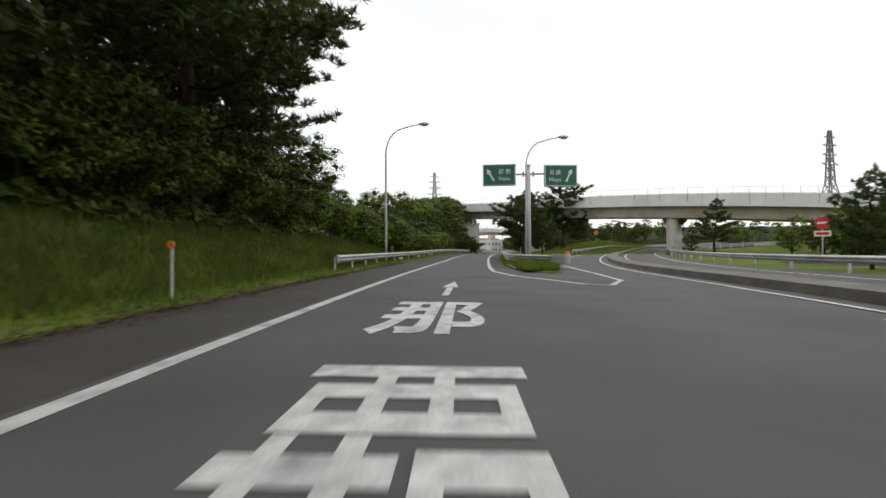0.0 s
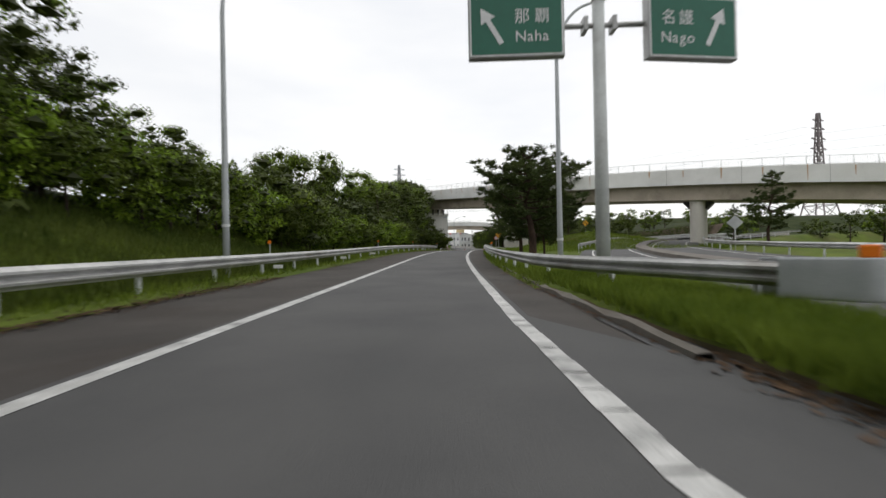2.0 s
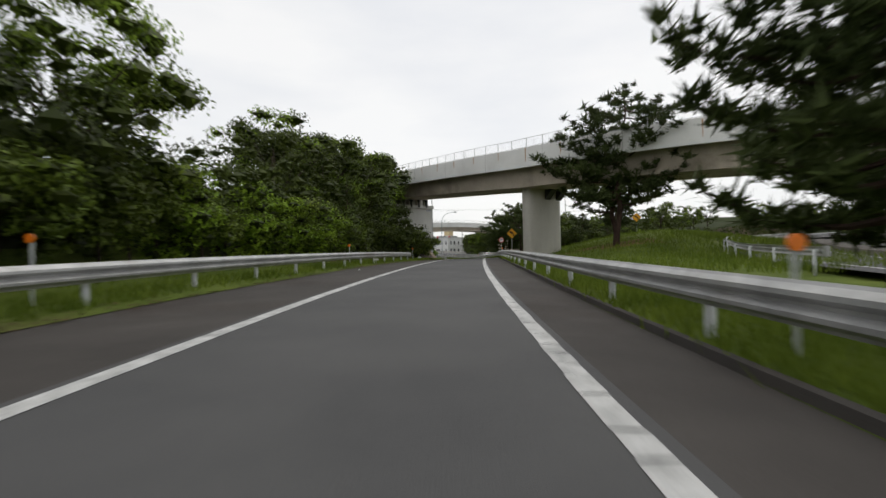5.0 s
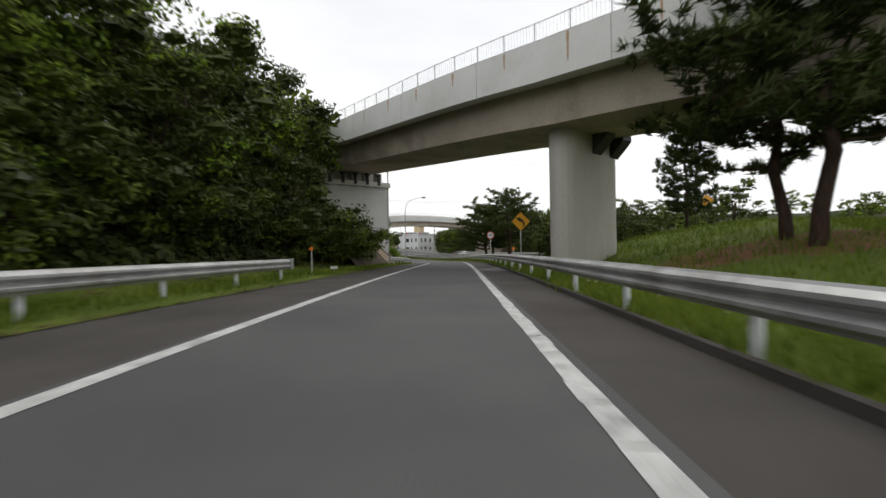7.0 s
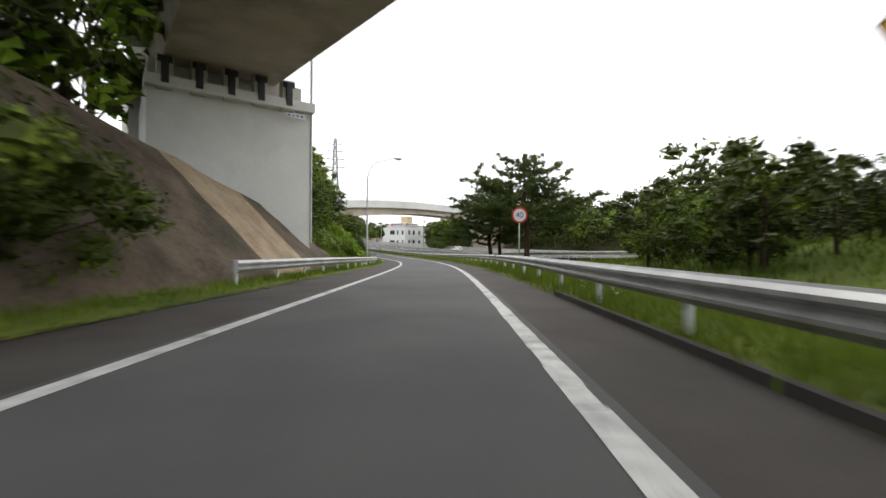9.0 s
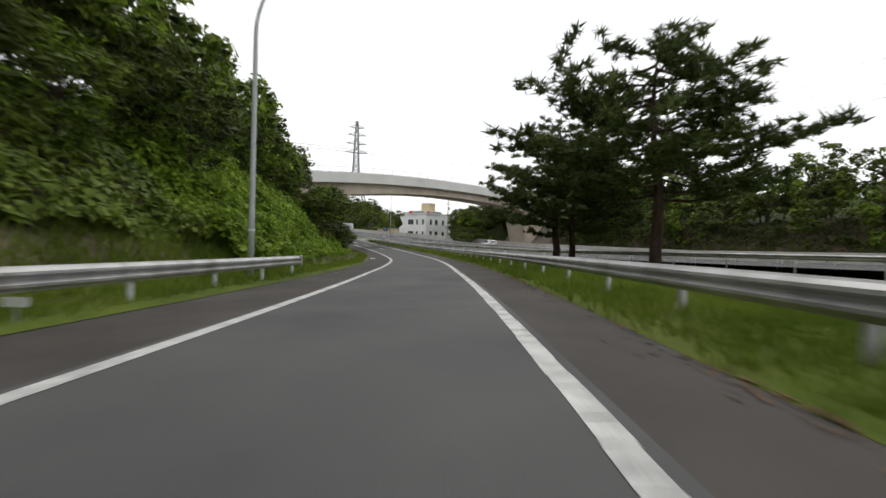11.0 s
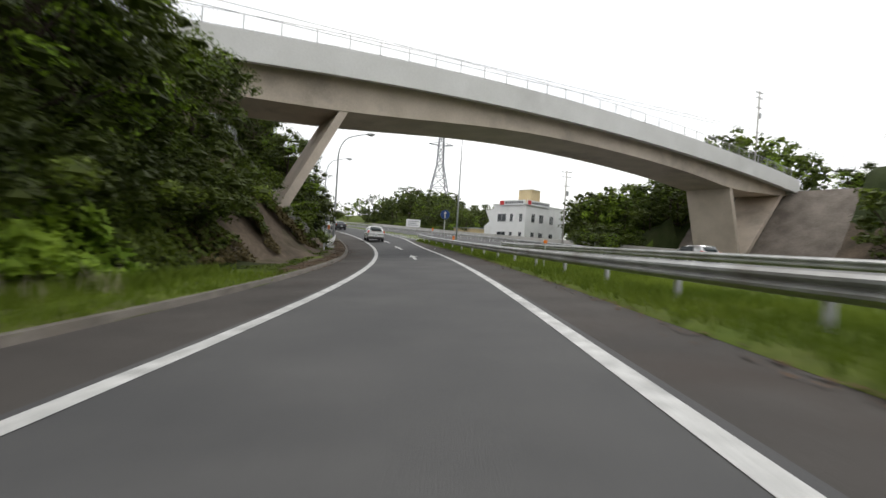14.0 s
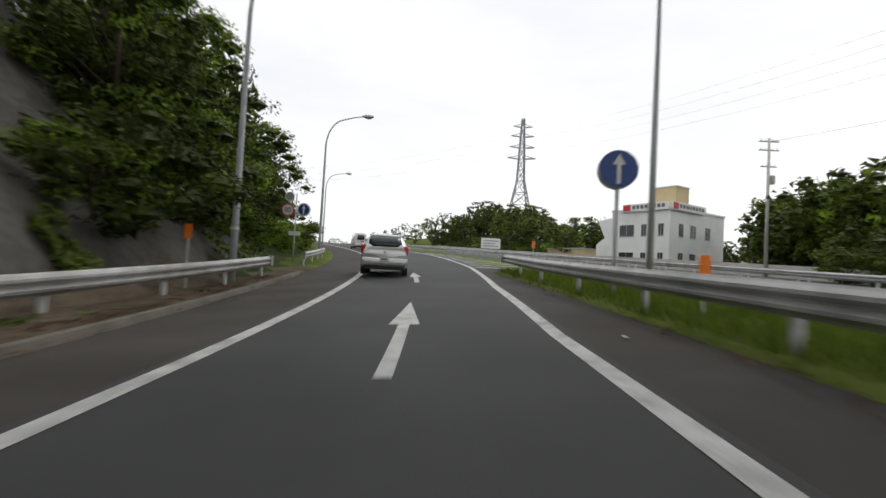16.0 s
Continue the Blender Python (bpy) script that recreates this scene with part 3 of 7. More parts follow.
def guardrail(points, post_gap, label, post_h=0.0, lead=0.0, post_material=None):
    """points: the rail's line, as places on the ground; the corrugated side looks to the left of the line's direction of its run."""
    t = thing("guardrail", label, "guardrail")
    pts = [Vector(p) for p in points]
    run = [0.0]
    for a, b in zip(pts, pts[1:]):
        run.append(run[-1] + (b - a).length)

    def along(d):
        i = min(max(1, int(np.searchsorted(run, d))), len(pts) - 1)
        k = (d - run[i - 1]) / max(1e-6, run[i] - run[i - 1])
        v = pts[i] - pts[i - 1]
        return pts[i - 1].lerp(pts[i], k), Vector((-v.y, v.x, 0)).normalized()

    bm = bmesh.new()
    beam_mesh(bm, [along(d) for d in np.linspace(0, run[-1], max(2, int(run[-1] / 1.5)))], 1)
    part("beam", bm, GALV, t)
    for e, sgn in ((0.0, -1), (run[-1], 1)):
        p, inward = along(e)
        bm = bmesh.new()
        box(bm, -0.03, 0.09, -0.13, 0.13, 0.41, 0.77, bevel=0.02)
        cap = part("end_cap", bm, GALV, t)
        cap.matrix_basis = Matrix.Translation(p) @ pose(0, 0, 0, 0, 0, math.degrees(math.atan2(inward.y, inward.x)))
    bm = bmesh.new()
    tube(bm, [(0, 0, -0.5 - post_h), (0, 0, 0.66)], 0.057, 10)
    box(bm, 0.03, 0.12, -0.05, 0.05, 0.52, 0.66)
    first = None
    d = lead
    while d < run[-1]:
        p, inward = along(d)
        m = Matrix.Translation(p - inward * 0.13) @ pose(0, 0, 0, 0, 0, math.degrees(math.atan2(inward.y, inward.x)))
        if first is None:
            first = part("post", bm, post_material or POST, t, smooth=True)
            o = first
        else:
            o = new("post", first.data)
            o.parent = t
        o.matrix_basis = m
        d += post_gap
    return t, along


def right_rail(s):
    return float(np.interp(s, [25.2, 28, 30.5, 33, 110, 135, 160, 182, 208, 222, 230], [4.6, 3.5, 2.6, 2.4, 2.5, 3.3, 3.6, 4.2, 3.5, 3.2, 3.6]))


rr, _ = guardrail([place(s, right_rail(s)) for s in np.arange(25.5, 128, 1.5)], 3.0, "weathered galvanised corrugated guardrail on white posts along the slip road", lead=0.6)
guardrail([place(s, right_rail(s)) for s in np.arange(127.7, 229, 1.5)], 3.0, "weathered galvanised corrugated guardrail on grey posts along the grass", lead=0.6, post_material=GALV)
bm = bmesh.new()
# a plate that wraps round the rail's end, in plan a half ring with straight flanks
plan = [(0.2, 0.75), (0.22, 0.0)] + [(0.22 * math.cos(a), -0.35 - 0.3 * math.sin(a)) for a in np.linspace(0, math.pi, 13)] + [(-0.22, 0.0), (-0.2, 0.45)]
rings = []
for h, grow in ((0.3, 0.98), (0.33, 1.0), (0.44, 1.05), (0.56, 1.0), (0.68, 1.05), (0.79, 1.0), (0.82, 0.98)):
    rings.append([[bm.verts.new((x * grow * f, y, h)) for x, y in plan] for f in (1.0, 0.92)])
for (a, ai), (b, bi) in zip(rings, rings[1:]):
    for k in range(len(plan) - 1):
        bm.faces.new((a[k], a[k + 1], b[k + 1], b[k])), bm.faces.new((ai[k + 1], ai[k], bi[k], bi[k + 1]))
for ring in (rings[0], rings[-1]):
    for k in range(len(plan) - 1):
        bm.faces.new((ring[0][k], ring[0][k + 1], ring[1][k + 1], ring[1][k]))
bmesh.ops.recalc_face_normals(bm, faces=bm.faces)
nose = part("end_panel", bm, surface("end_panel_paint", (0.4, 0.42, 0.43), (0.52, 0.54, 0.55), 2, 0.5, 0.2, stain=(0.28, 0.28, 0.27), amount=0.6), rr, "wide rounded pale grey end panel", smooth=True)
nose.matrix_basis = facing(25.3, 4.7, 0, 40)
part("reflector", boxed(0.02, 0.2, -0.5, -0.3, 0.8, 0.97, bevel=0.03), ORANGE, nose, "orange reflector block")


def left_rail(s):
    return float(np.interp(s, [19, 30, 91, 113, 150, 209, 226], [-5.9, -6.2, -5.75, -5.6, -5.3, -5.6, -5.4]))


for a, b in ((19, 91.5), (113, 148.3), (209, 226), (231.5, 243)):
    guardrail([place(s, left_rail(s)) for s in np.arange(b, a - 0.1, -1.5)], 3.0, "galvanised corrugated guardrail on the grass verge", lead=0.5)

# ---- expressway beside the slip road ----
def ex(u, off, h=0.0):
    """A place u metres along the expressway's near edge from beside bridge two, off metres to its right."""
    x, y = EX[0] + EY[0] * u + EY[1] * off, EX[1] + EY[1] * u - EY[0] * off
    if u > 34:
        p = place(209.5 + u - 34, 9.4 + off)
        k = min(1.0, (u - 34) / 6)
        x, y = x + (p.x - x) * k, y + (p.y - y) * k
    return Vector((x, y, float(EZ(u)) + h))


def EZ(u):
    return np.interp(u, [-140, -60, -30, 0, 40, 60, 100, 150, 240], [4.0, 2.4, 1.1, 0.55, 0.85, 1.7, 3.5, 5.7, 7.5])


UU = np.arange(-80, 176, 4.0)


def ex_strip(name, o0, o1, h, mat_, label, category):
    verts = [ex(u, o, h) for u in UU for o in (o0, o1)]
    faces = [(2 * i, 2 * i + 1, 2 * i + 3, 2 * i + 2) for i in range(len(UU) - 1)]
    return tagged(sheet(name, verts, faces, mat_), label, category, kind="structure")


ex_strip("expressway", -0.4, 24.0, 0.0, ASPHALT, "grey asphalt expressway with two carriageways", "road")
for o in (1.2, 9.6, 12.8, 21.2):
    ex_strip("line", o, o + 0.2, 0.006, PAINT, "white painted edge line on asphalt", "road marking")
for o, side in ((-0.6, 1), (11.0, 1), (11.8, -1)):
    pts = [ex(u, o) for u in np.arange(-78, 46 if o < 0 else 176, 4.0)]
    guardrail(pts if side > 0 else pts[::-1], 4.0, "long galvanised guardrail along the expressway")
# rock face of the cutting
cu = np.arange(-62, 34, 1.5)
cverts, cn = [], 10
for u in cu:
    top = 4.6 + 0.8 * noise.noise(Vector((u * 0.11, 3, 1))) + 4.2 * float(step(u, 28, 44)) * (1 - float(step(u, 56, 62)))
    for k in range(cn):
        f = k / (cn - 1)
        q = ex(u, 24.0 + 4.4 * f + 0.5 * noise.noise(Vector((u * 0.4, f * 3, 7))), -0.3 + top * f)
        cverts.append(q)
tagged(sheet("rock_face", cverts, [(i * cn + k, i * cn + k + 1, (i + 1) * cn + k + 1, (i + 1) * cn + k) for i in range(len(cu) - 1) for k in range(cn - 1) if not by_overpass(cverts[i * cn].x, cverts[i * cn].y)], ROCK, smooth=True), "brown sprayed-concrete rock face beside the expressway", "rock face", kind="structure")
# low concrete wall at the far edge of the expressway
t = thing("retaining_wall", "low grey concrete wall at the foot of the cutting", "wall", kind="structure")
verts = [ex(u, o, h) for u in UU for o, h in ((23.6, -0.3), (23.6, 1.1), (23.9, 1.1), (23.9, -0.3))]
sheet("wall_panel", verts, [(4 * i + j, 4 * i + j + 1, 4 * i + j + 5, 4 * i + j + 4) for i in range(len(UU) - 1) for j in range(3)], CONCRETE, t)

# ---- the road that branches off to the right ----
def branch(i, off, h=0.0):
    return Vector((BX[i] + math.cos(BA[i]) * off, BY[i] + math.sin(BA[i]) * off, BZ[i] + h))


def branch_strip(name, o0, o1, h0, h1, mat_, label, category, lo=0, hi=100):
    verts = [branch(i, o, h) for i in range(lo, hi) for o, h in ((o0, h0), (o1, h1))]
    n = hi - lo
    return tagged(sheet(name, verts, [(2 * i, 2 * i + 1, 2 * i + 3, 2 * i + 2) for i in range(n - 1)], mat_, smooth=True), label, category, kind="structure")


branch_strip("branch_road", -5.2, 6.4, 0.006, 0.006, ASPHALT, "dark asphalt slip road that curves away", "road", 26, 84)
branch_strip("branch_line", -1.0, -0.85, 0.016, 0.016, PAINT, "white painted line on asphalt", "road marking", 0, 84)
branch_strip("branch_line", 1.5, 1.65, 0.016, 0.016, PAINT, "white painted line on asphalt", "road marking", 0, 84)
branch_strip("branch_line", -4.3, -4.15, 0.016, 0.016, PAINT, "white painted line on asphalt", "road marking", 34, 84)
branch_strip("branch_line", 5.0, 5.15, 0.016, 0.016, PAINT, "white painted line on asphalt", "road marking", 0, 84)
t = thing("median_kerb", "low weathered concrete kerb between the carriageways", "kerb", kind="structure")
verts = [branch(i, o, h) for i in range(0, 84) for o, h in ((-0.25, 0.0), (-0.2, 0.24), (0.9, 0.26), (0.95, 0.0))]
sheet("kerb_block", verts, [(4 * i + j, 4 * i + j + 1, 4 * i + j + 5, 4 * i + j + 4) for i in range(83) for j in range(3)], KERB, t)
guardrail([branch(i, 6.9) for i in range(14, 84)], 4.0, "galvanised guardrail beside the branching road")
guardrail([branch(i, -5.6) for i in range(82, 52, -1)], 4.0, "galvanised guardrail at the foot of the mound")

# ---- bridge one ----
B1 = np.array([4.9, 97.5])
B1D, B1N = np.array([-0.535, 0.845]), np.array([0.845, 0.535])


def b1(u, off, z):
    """u along the near face, which bends back on an arc of 100 m below u = 10; off metres behind it."""
    a = max(0.0, 10 - u) / 100
    along, back = -B1D, B1N
    p = B1 + along * -max(u, 10) + along * 100 * math.sin(a) + back * 100 * (1 - math.cos(a))
    p = p + (back * math.cos(a) - along * math.sin(a)) * off
    return Vector((p[0], p[1], z))


def b1_turn(u):
    """The heading, in degrees, of the way across the bridge."""
    return math.degrees(math.atan2(B1N[1], B1N[0]) + max(0.0, 10 - u) / 100)


def b1_top(u):
    v = max(u, -62)
    return 12.3 + 0.078 * v if v > 0 else 12.3 + 0.04 * v - 0.0004 * v * v


bridge = thing("bridge", "pale concrete road bridge with haunched girder and solid parapets", "bridge")
US = np.arange(-110, 37, 2.0)


def sweep(name, stations, spot, section, material, parent, label="", smooth=False):
    """section(u): outline of (off, z) pairs; closed."""
    verts, n = [], 0
    for u in stations:
        sec = section(u)
        n = len(sec)
        verts += [spot(u, o, z) for o, z in sec]
    faces = [(i * n + j, i * n + (j + 1) % n, (i + 1) * n + (j + 1) % n, (i + 1) * n + j) for i in range(len(stations) - 1) for j in range(n)]
    faces += [tuple(range(n))[::-1], tuple((len(stations) - 1) * n + j for j in range(n))]
    return sheet(name, verts, faces, material, parent, label, smooth)


W1 = 8.4
sweep("parapet", US, b1, lambda u: ((0, b1_top(u) - 1.95), (0, b1_top(u)), (0.25, b1_top(u)), (0.25, b1_top(u) - 1.0), (1.6, b1_top(u) - 1.05), (1.6, b1_top(u) - 1.7)), PALE_CONCRETE, bridge, "pale concrete parapet with rust streaks")
sweep("parapet", US, b1, lambda u: ((W1, b1_top(u) - 1.95), (W1, b1_top(u)), (W1 - 0.25, b1_top(u)), (W1 - 0.25, b1_top(u) - 1.0), (W1 - 1.6, b1_top(u) - 1.05), (W1 - 1.6, b1_top(u) - 1.7)), PALE_CONCRETE, bridge)
sweep("girder", US, b1, lambda u: ((1.3, b1_top(u) - 1.72), (1.5, b1_top(u) - 3.7), (W1 - 1.5, b1_top(u) - 3.7), (W1 - 1.3, b1_top(u) - 1.72)), DIM_GIRDER, bridge, "brownish concrete box girder")
sweep("deck", US, b1, lambda u: ((1.55, b1_top(u) - 1.71), (1.55, b1_top(u) - 1.02), (W1 - 1.55, b1_top(u) - 1.02), (W1 - 1.55, b1_top(u) - 1.71)), CONCRETE, bridge)


def fence_along(spot, stations, top, parent, height=0.95):
    bm = bmesh.new()
    for a, b in zip(stations, stations[1:]):
        for h in (0.08, height):
            tube(bm, [spot(a, 0.12, top(a) + h), spot(b, 0.12, top(b) + h)], 0.022, 5)
    part("fence_rail", bm, GALV, parent)
    first = None
    for u in stations:
        if first is None:
            bm = bmesh.new()
            tube(bm, [(0, 0, 0), (0, 0, height)], 0.028, 6)
            first = o = part("fence_post", bm, GALV, parent)
        else:
            o = new("fence_post", first.data)
            o.parent = parent
        o.matrix_basis = Matrix.Translation(spot(u, 0.12, top(u)))
    bm = bmesh.new()
    for a, b in zip(stations, stations[1:]):
        n = 10
        for k in range(n):
            u = a + (b - a) * (k + 0.5) / n
            p = spot(u, 0.12, top(u))
            tube(bm, [p + Vector((0, 0, 0.08)), p + Vector((0, 0, height))], 0.006, 3, caps=False)
    part("mesh_panel", bm, GALV, parent)


fence_along(b1, list(np.arange(-108, 36, 2.0)), b1_top, bridge)
# rust streaks below the fence posts, and the parapet's joints
streaks = random.Random(8)
for u in np.arange(-58, 34, 4.0):
    if streaks.random() < 0.75:
        x, w, d = u + streaks.uniform(-0.1, 0.1), streaks.uniform(0.05, 0.11), streaks.uniform(0.5, 1.7)
        zt = b1_top(u) - streaks.uniform(0.0, 0.2)
        sheet("rust_streak", [b1(x - w, -0.006, zt), b1(x + w, -0.006, zt), b1(x + w * 0.4, -0.006, zt - d), b1(x - w * 0.4, -0.006, zt - d)], [(0, 1, 2, 3)], RUST, bridge, "orange rust streak")
for u in np.arange(-60, 36, 8.0):
    sheet("joint", [b1(u - 0.012, -0.005, b1_top(u) - 1.94), b1(u + 0.012, -0.005, b1_top(u) - 1.94), b1(u + 0.012, -0.005, b1_top(u)), b1(u - 0.012, -0.005, b1_top(u))], [(0, 1, 2, 3)], KERB, bridge, "dark parapet joint")


def round_pier(u, off, top, length, thick, material, parent, base):
    bm = bmesh.new()
    outline = []
    for sgn in (1, -1):
        for k in range(9):
            a = -math.pi / 2 + math.pi * k / 8
            e, f = sgn * (length / 2 - thick / 2 + thick / 2 * math.cos(a)), sgn * (thick / 2 * math.sin(a))
            outline.append((e, f))
    prism(outline, base, top, bm)
    o = part("pier", bm, material, parent, "smooth grey concrete pier with rounded ends", smooth=False)
    c = b1(u, off, 0)
    o.matrix_basis = pose(c.x, c.y, 0, 0, 0, b1_turn(u))
    for e in (0.1, length / 2 - 0.75):
        for sg in (-1, 1):
            # a wedge under the girder, deepest at the pier
            f0, f1 = sg * (thick / 2 - 0.02), sg * (thick / 2 + 0.85)
            bm = bmesh.new()
            profile = ((f0, top - 1.25), (f0, top + 0.08), (f1, top + 0.08), (f1, top - 0.35), (f0 + (f1 - f0) * 0.6, top - 0.75))
            lo, hi = [bm.verts.new((e - 0.45, f, z)) for f, z in profile], [bm.verts.new((e + 0.45, f, z)) for f, z in profile]
            for k in range(5):
                bm.faces.new((lo[k], lo[(k + 1) % 5], hi[(k + 1) % 5], hi[k]))
            bm.faces.new(lo[::-1]), bm.faces.new(hi)
            bmesh.ops.recalc_face_normals(bm, faces=bm.faces)
            part("bracket", bm, DARK_STEEL, o, "dark steel restraint bracket")
    return o


PIER = surface("pier_concrete", (0.5, 0.475, 0.42), (0.63, 0.6, 0.54), 0.5, 0.8, bump=0.12, fine=14, stain=(0.36, 0.335, 0.29), amount=0.6, stretch=(1, 1, 0.35))
round_pier(0.7, 5.3, b1_top(0) - 3.55, 5.4, 1.6, PIER, bridge, -0.5)
round_pier(-31.0, 4.2, b1_top(-31) - 3.55, 4.4, 1.7, PIER, bridge, -0.5)
round_pier(-62, 4.2, b1_top(-62) - 3.55, 4.4, 1.7, PIER, bridge, -0.5)
# abutment and its sloping revetment
bm = bmesh.new()
prism([tuple(b1(u, o, 0)[:2]) for u, o in ((30, 0.9), (30, W1 + 0.1), (38, W1 + 0.1), (38, 0.9))], -0.5, b1_top(31) - 4.9, bm)
part("abutment", bm, PALE_CONCRETE, bridge, "white painted concrete abutment")
bm = bmesh.new()
prism([tuple(b1(u, o, 0)[:2]) for u, o in ((29.5, 0.8), (29.5, W1 + 0.2), (31, W1 + 0.2), (31, 0.8))], b1_top(31) - 5.25, b1_top(31) - 4.75, bm)
part("seat_beam", bm, PALE_CONCRETE, bridge, "white concrete bearing seat")
bm = bmesh.new()
prism([tuple(b1(u, o, 0)[:2]) for u, o in ((31.2, 1.0), (31.2, W1), (37.5, W1), (37.5, 1.0))], b1_top(31) - 5.0, b1_top(31) - 3.5, bm)
part("back_wall", bm, CONCRETE, bridge)
across = b1_turn(30)
for o in (1.6, 3.0, 4.4, 5.8, 7.2):
    q = b1(29.9, o, 0)
    ped = part("pedestal", boxed(-0.34, 0.34, -0.3, 0.3, -0.62, 0.95, bevel=0.03), PIER, bridge)
    ped.matrix_basis = pose(q.x, q.y, b1_top(30) - 4.62, 0, 0, across)
    bm = bmesh.new()
    box(bm, -0.16, 0.16, -0.46, -0.3, -0.4, 0.8, bevel=0.02)
    box(bm, -0.3, 0.3, -0.36, -0.28, 0.55, 0.85, bevel=0.02)
    part("restrainer", bm, DARK_STEEL, ped, "dark steel restrainer plate")
q = b1(29.35, W1 - 0.9, b1_top(30) - 5.55)
pl = part("name_plate", boxed(-0.5, 0.5, -0.01, 0.02, -0.11, 0.11), SIGN_WHITE, bridge, "small white plate with dark bars")
pl.matrix_basis = pose(q.x, q.y, q.z, 0, 0, across)
for k in range(4):
    part("plate_bar", boxed(-0.42 + 0.22 * k, -0.28 + 0.22 * k, -0.016, -0.009, -0.05, 0.05), SIGN_BLUE, pl)
bm = bmesh.new()
prism([tuple(b1(u, o, 0)[:2]) for u, o in ((37, 0.4), (37, W1 - 0.4), (60, W1 - 0.4), (60, 0.4))], 0, b1_top(36) - 1.0, bm)
part("approach_fill", bm, CONCRETE, bridge)

# sprayed concrete slope under the abutment
SL = np.arange(104, 131, 1.0)
verts, cols = [], 14
for s in SL:
    reach = float(np.interp(s, [104, 107, 110, 126, 131], [1.0, 4.5, 6.2, 3.3, 1.5]))
    for k in range(cols):
        f = k / (cols - 1)
        p = place(s, float(left_edge(s)) - 1.0 - reach * f)
        verts.append((p.x, p.y, p.z + 0.05 + reach * f * 1.05 + 0.12 * noise.noise(Vector((p.x * 0.8, p.y * 0.8, f * 3)))))
rv = tagged(sheet("revetment", verts, [(i * cols + j, i * cols + j + 1, (i + 1) * cols + j + 1, (i + 1) * cols + j) for i in range(len(SL) - 1) for j in range(cols - 1)], ROCK, smooth=True), "stained sprayed-concrete slope under the bridge abutment", "revetment", kind="structure")
rv.data.materials.append(surface("tan_concrete", (0.2, 0.14, 0.08), (0.34, 0.26, 0.17), 1.0, 0.9, bump=0.4, fine=8, stain=(0.16, 0.12, 0.08), amount=0.6))
rv.data.polygons.foreach_set("material_index", [1 if 15 <= k // (cols - 1) <= 19 else 0 for k in range(len(rv.data.polygons))])
bm = bmesh.new()
q = [b1(30.0, W1 + 0.16, z) for z in (b1_top(31) - 2.2, b1_top(31) - 5.0, 2.4)]
tube(bm, q, 0.07, 8)
part("drain_pipe", bm, POST, bridge)

# ---- bridge two ----



def b2(u, off, z):
    p = B2 + B2D * u + B2N * off
    return Vector((p[0], p[1], z))


def b2_top(u):
    return 13.45 - (0.0017 if u < 22 else 0.0012) * (u - 22) ** 2


def b2_low(u):
    knots = np.array([-17, -6, 0, 4, 12, 22, 32, 40, 45, 50, 59], float)
    return float(smooth_line(knots, np.array( [8.0, 8.8, 9.15, 9.5, 10.25, 10.6, 10.4, 9.9, 9.5, 9.6, 10.05]), np.array([float(u)]))[0])


W2 = 5.2
over = thing("overpass", "pale concrete overpass with slanting struts and arched girder", "bridge")
U2 = np.arange(-17, 58.1, 1.5)
for a, b_ in ((-1.1, 0.0), (W2 + 1.1, W2)):
    sg = 1 if a < b_ else -1
    sweep("parapet", U2, b2, lambda u: ((a, b2_top(u) - 1.65), (a, b2_top(u)), (a + sg * 0.22, b2_top(u)), (a + sg * 0.22, b2_top(u) - 1.0), (a + sg * 1.3, b2_top(u) - 1.02), (a + sg * 1.3, b2_top(u) - 1.35)), PALE_CONCRETE, over, "smooth pale grey concrete parapet")
sweep("girder", U2, b2, lambda u: ((0.1, b2_top(u) - 1.36), (0.0, b2_low(u)), (W2, b2_low(u)), (W2 - 0.1, b2_top(u) - 1.36)), GIRDER, over, "brownish concrete girder")
sweep("deck", U2, b2, lambda u: ((0.22, b2_top(u) - 1.35), (0.22, b2_top(u) - 1.04), (W2 - 0.22, b2_top(u) - 1.04), (W2 - 0.22, b2_top(u) - 1.35)), CONCRETE, over)
fence_along(lambda u, o, z: b2(u, o - 1.1, z), list(np.arange(-16, 58, 2.0)), b2_top, over, 0.9)
fence_along(lambda u, o, z: b2(u, W2 + 0.86, z), list(np.arange(-16, 58, 2.0)), b2_top, over, 0.9)


def strut(u0, z0, u1, z1, t0, t1, name="strut"):
    bm = bmesh.new()
    vs = []
    for u, z, t in ((u0, z0, t0), (u1, z1, t1)):
        for du, o in ((-t / 2, 0.05), (t / 2, 0.05), (t / 2, W2 - 0.05), (-t / 2, W2 - 0.05)):
            vs.append(bm.verts.new(b2(u + du, o, z)))
    for i in range(4):
        bm.faces.new((vs[i], vs[(i + 1) % 4], vs[4 + (i + 1) % 4], vs[4 + i]))
    bm.faces.new(vs[:4][::-1]), bm.faces.new(vs[4:])
    bmesh.ops.recalc_face_normals(bm, faces=bm.faces)
    part(name, bm, GIRDER, over)


strut(0.2, 9.2, -4.0, 1.2, 0.55, 0.62)
strut(44.8, 9.5, 47.6, 1.6, 0.55, 0.62)
strut(56.4, 10.1, 48.4, 1.5, 0.7, 0.75, "end_strut")
bm = bmesh.new()
prism([tuple(b2(u, o, 0)[:2]) for u, o in ((46.6, -0.5), (49.4, -0.5), (49.4, W2 + 0.5), (46.6, W2 + 0.5))], -0.5, 1.75, bm)
part("footing", bm, PALE_CONCRETE, over)
bm = bmesh.new()
prism([tuple(b2(u, o, 0)[:2]) for u, o in ((57.2, -0.8), (63, -0.8), (63, W2 + 0.8), (57.2, W2 + 0.8))], 4, 10.9, bm)
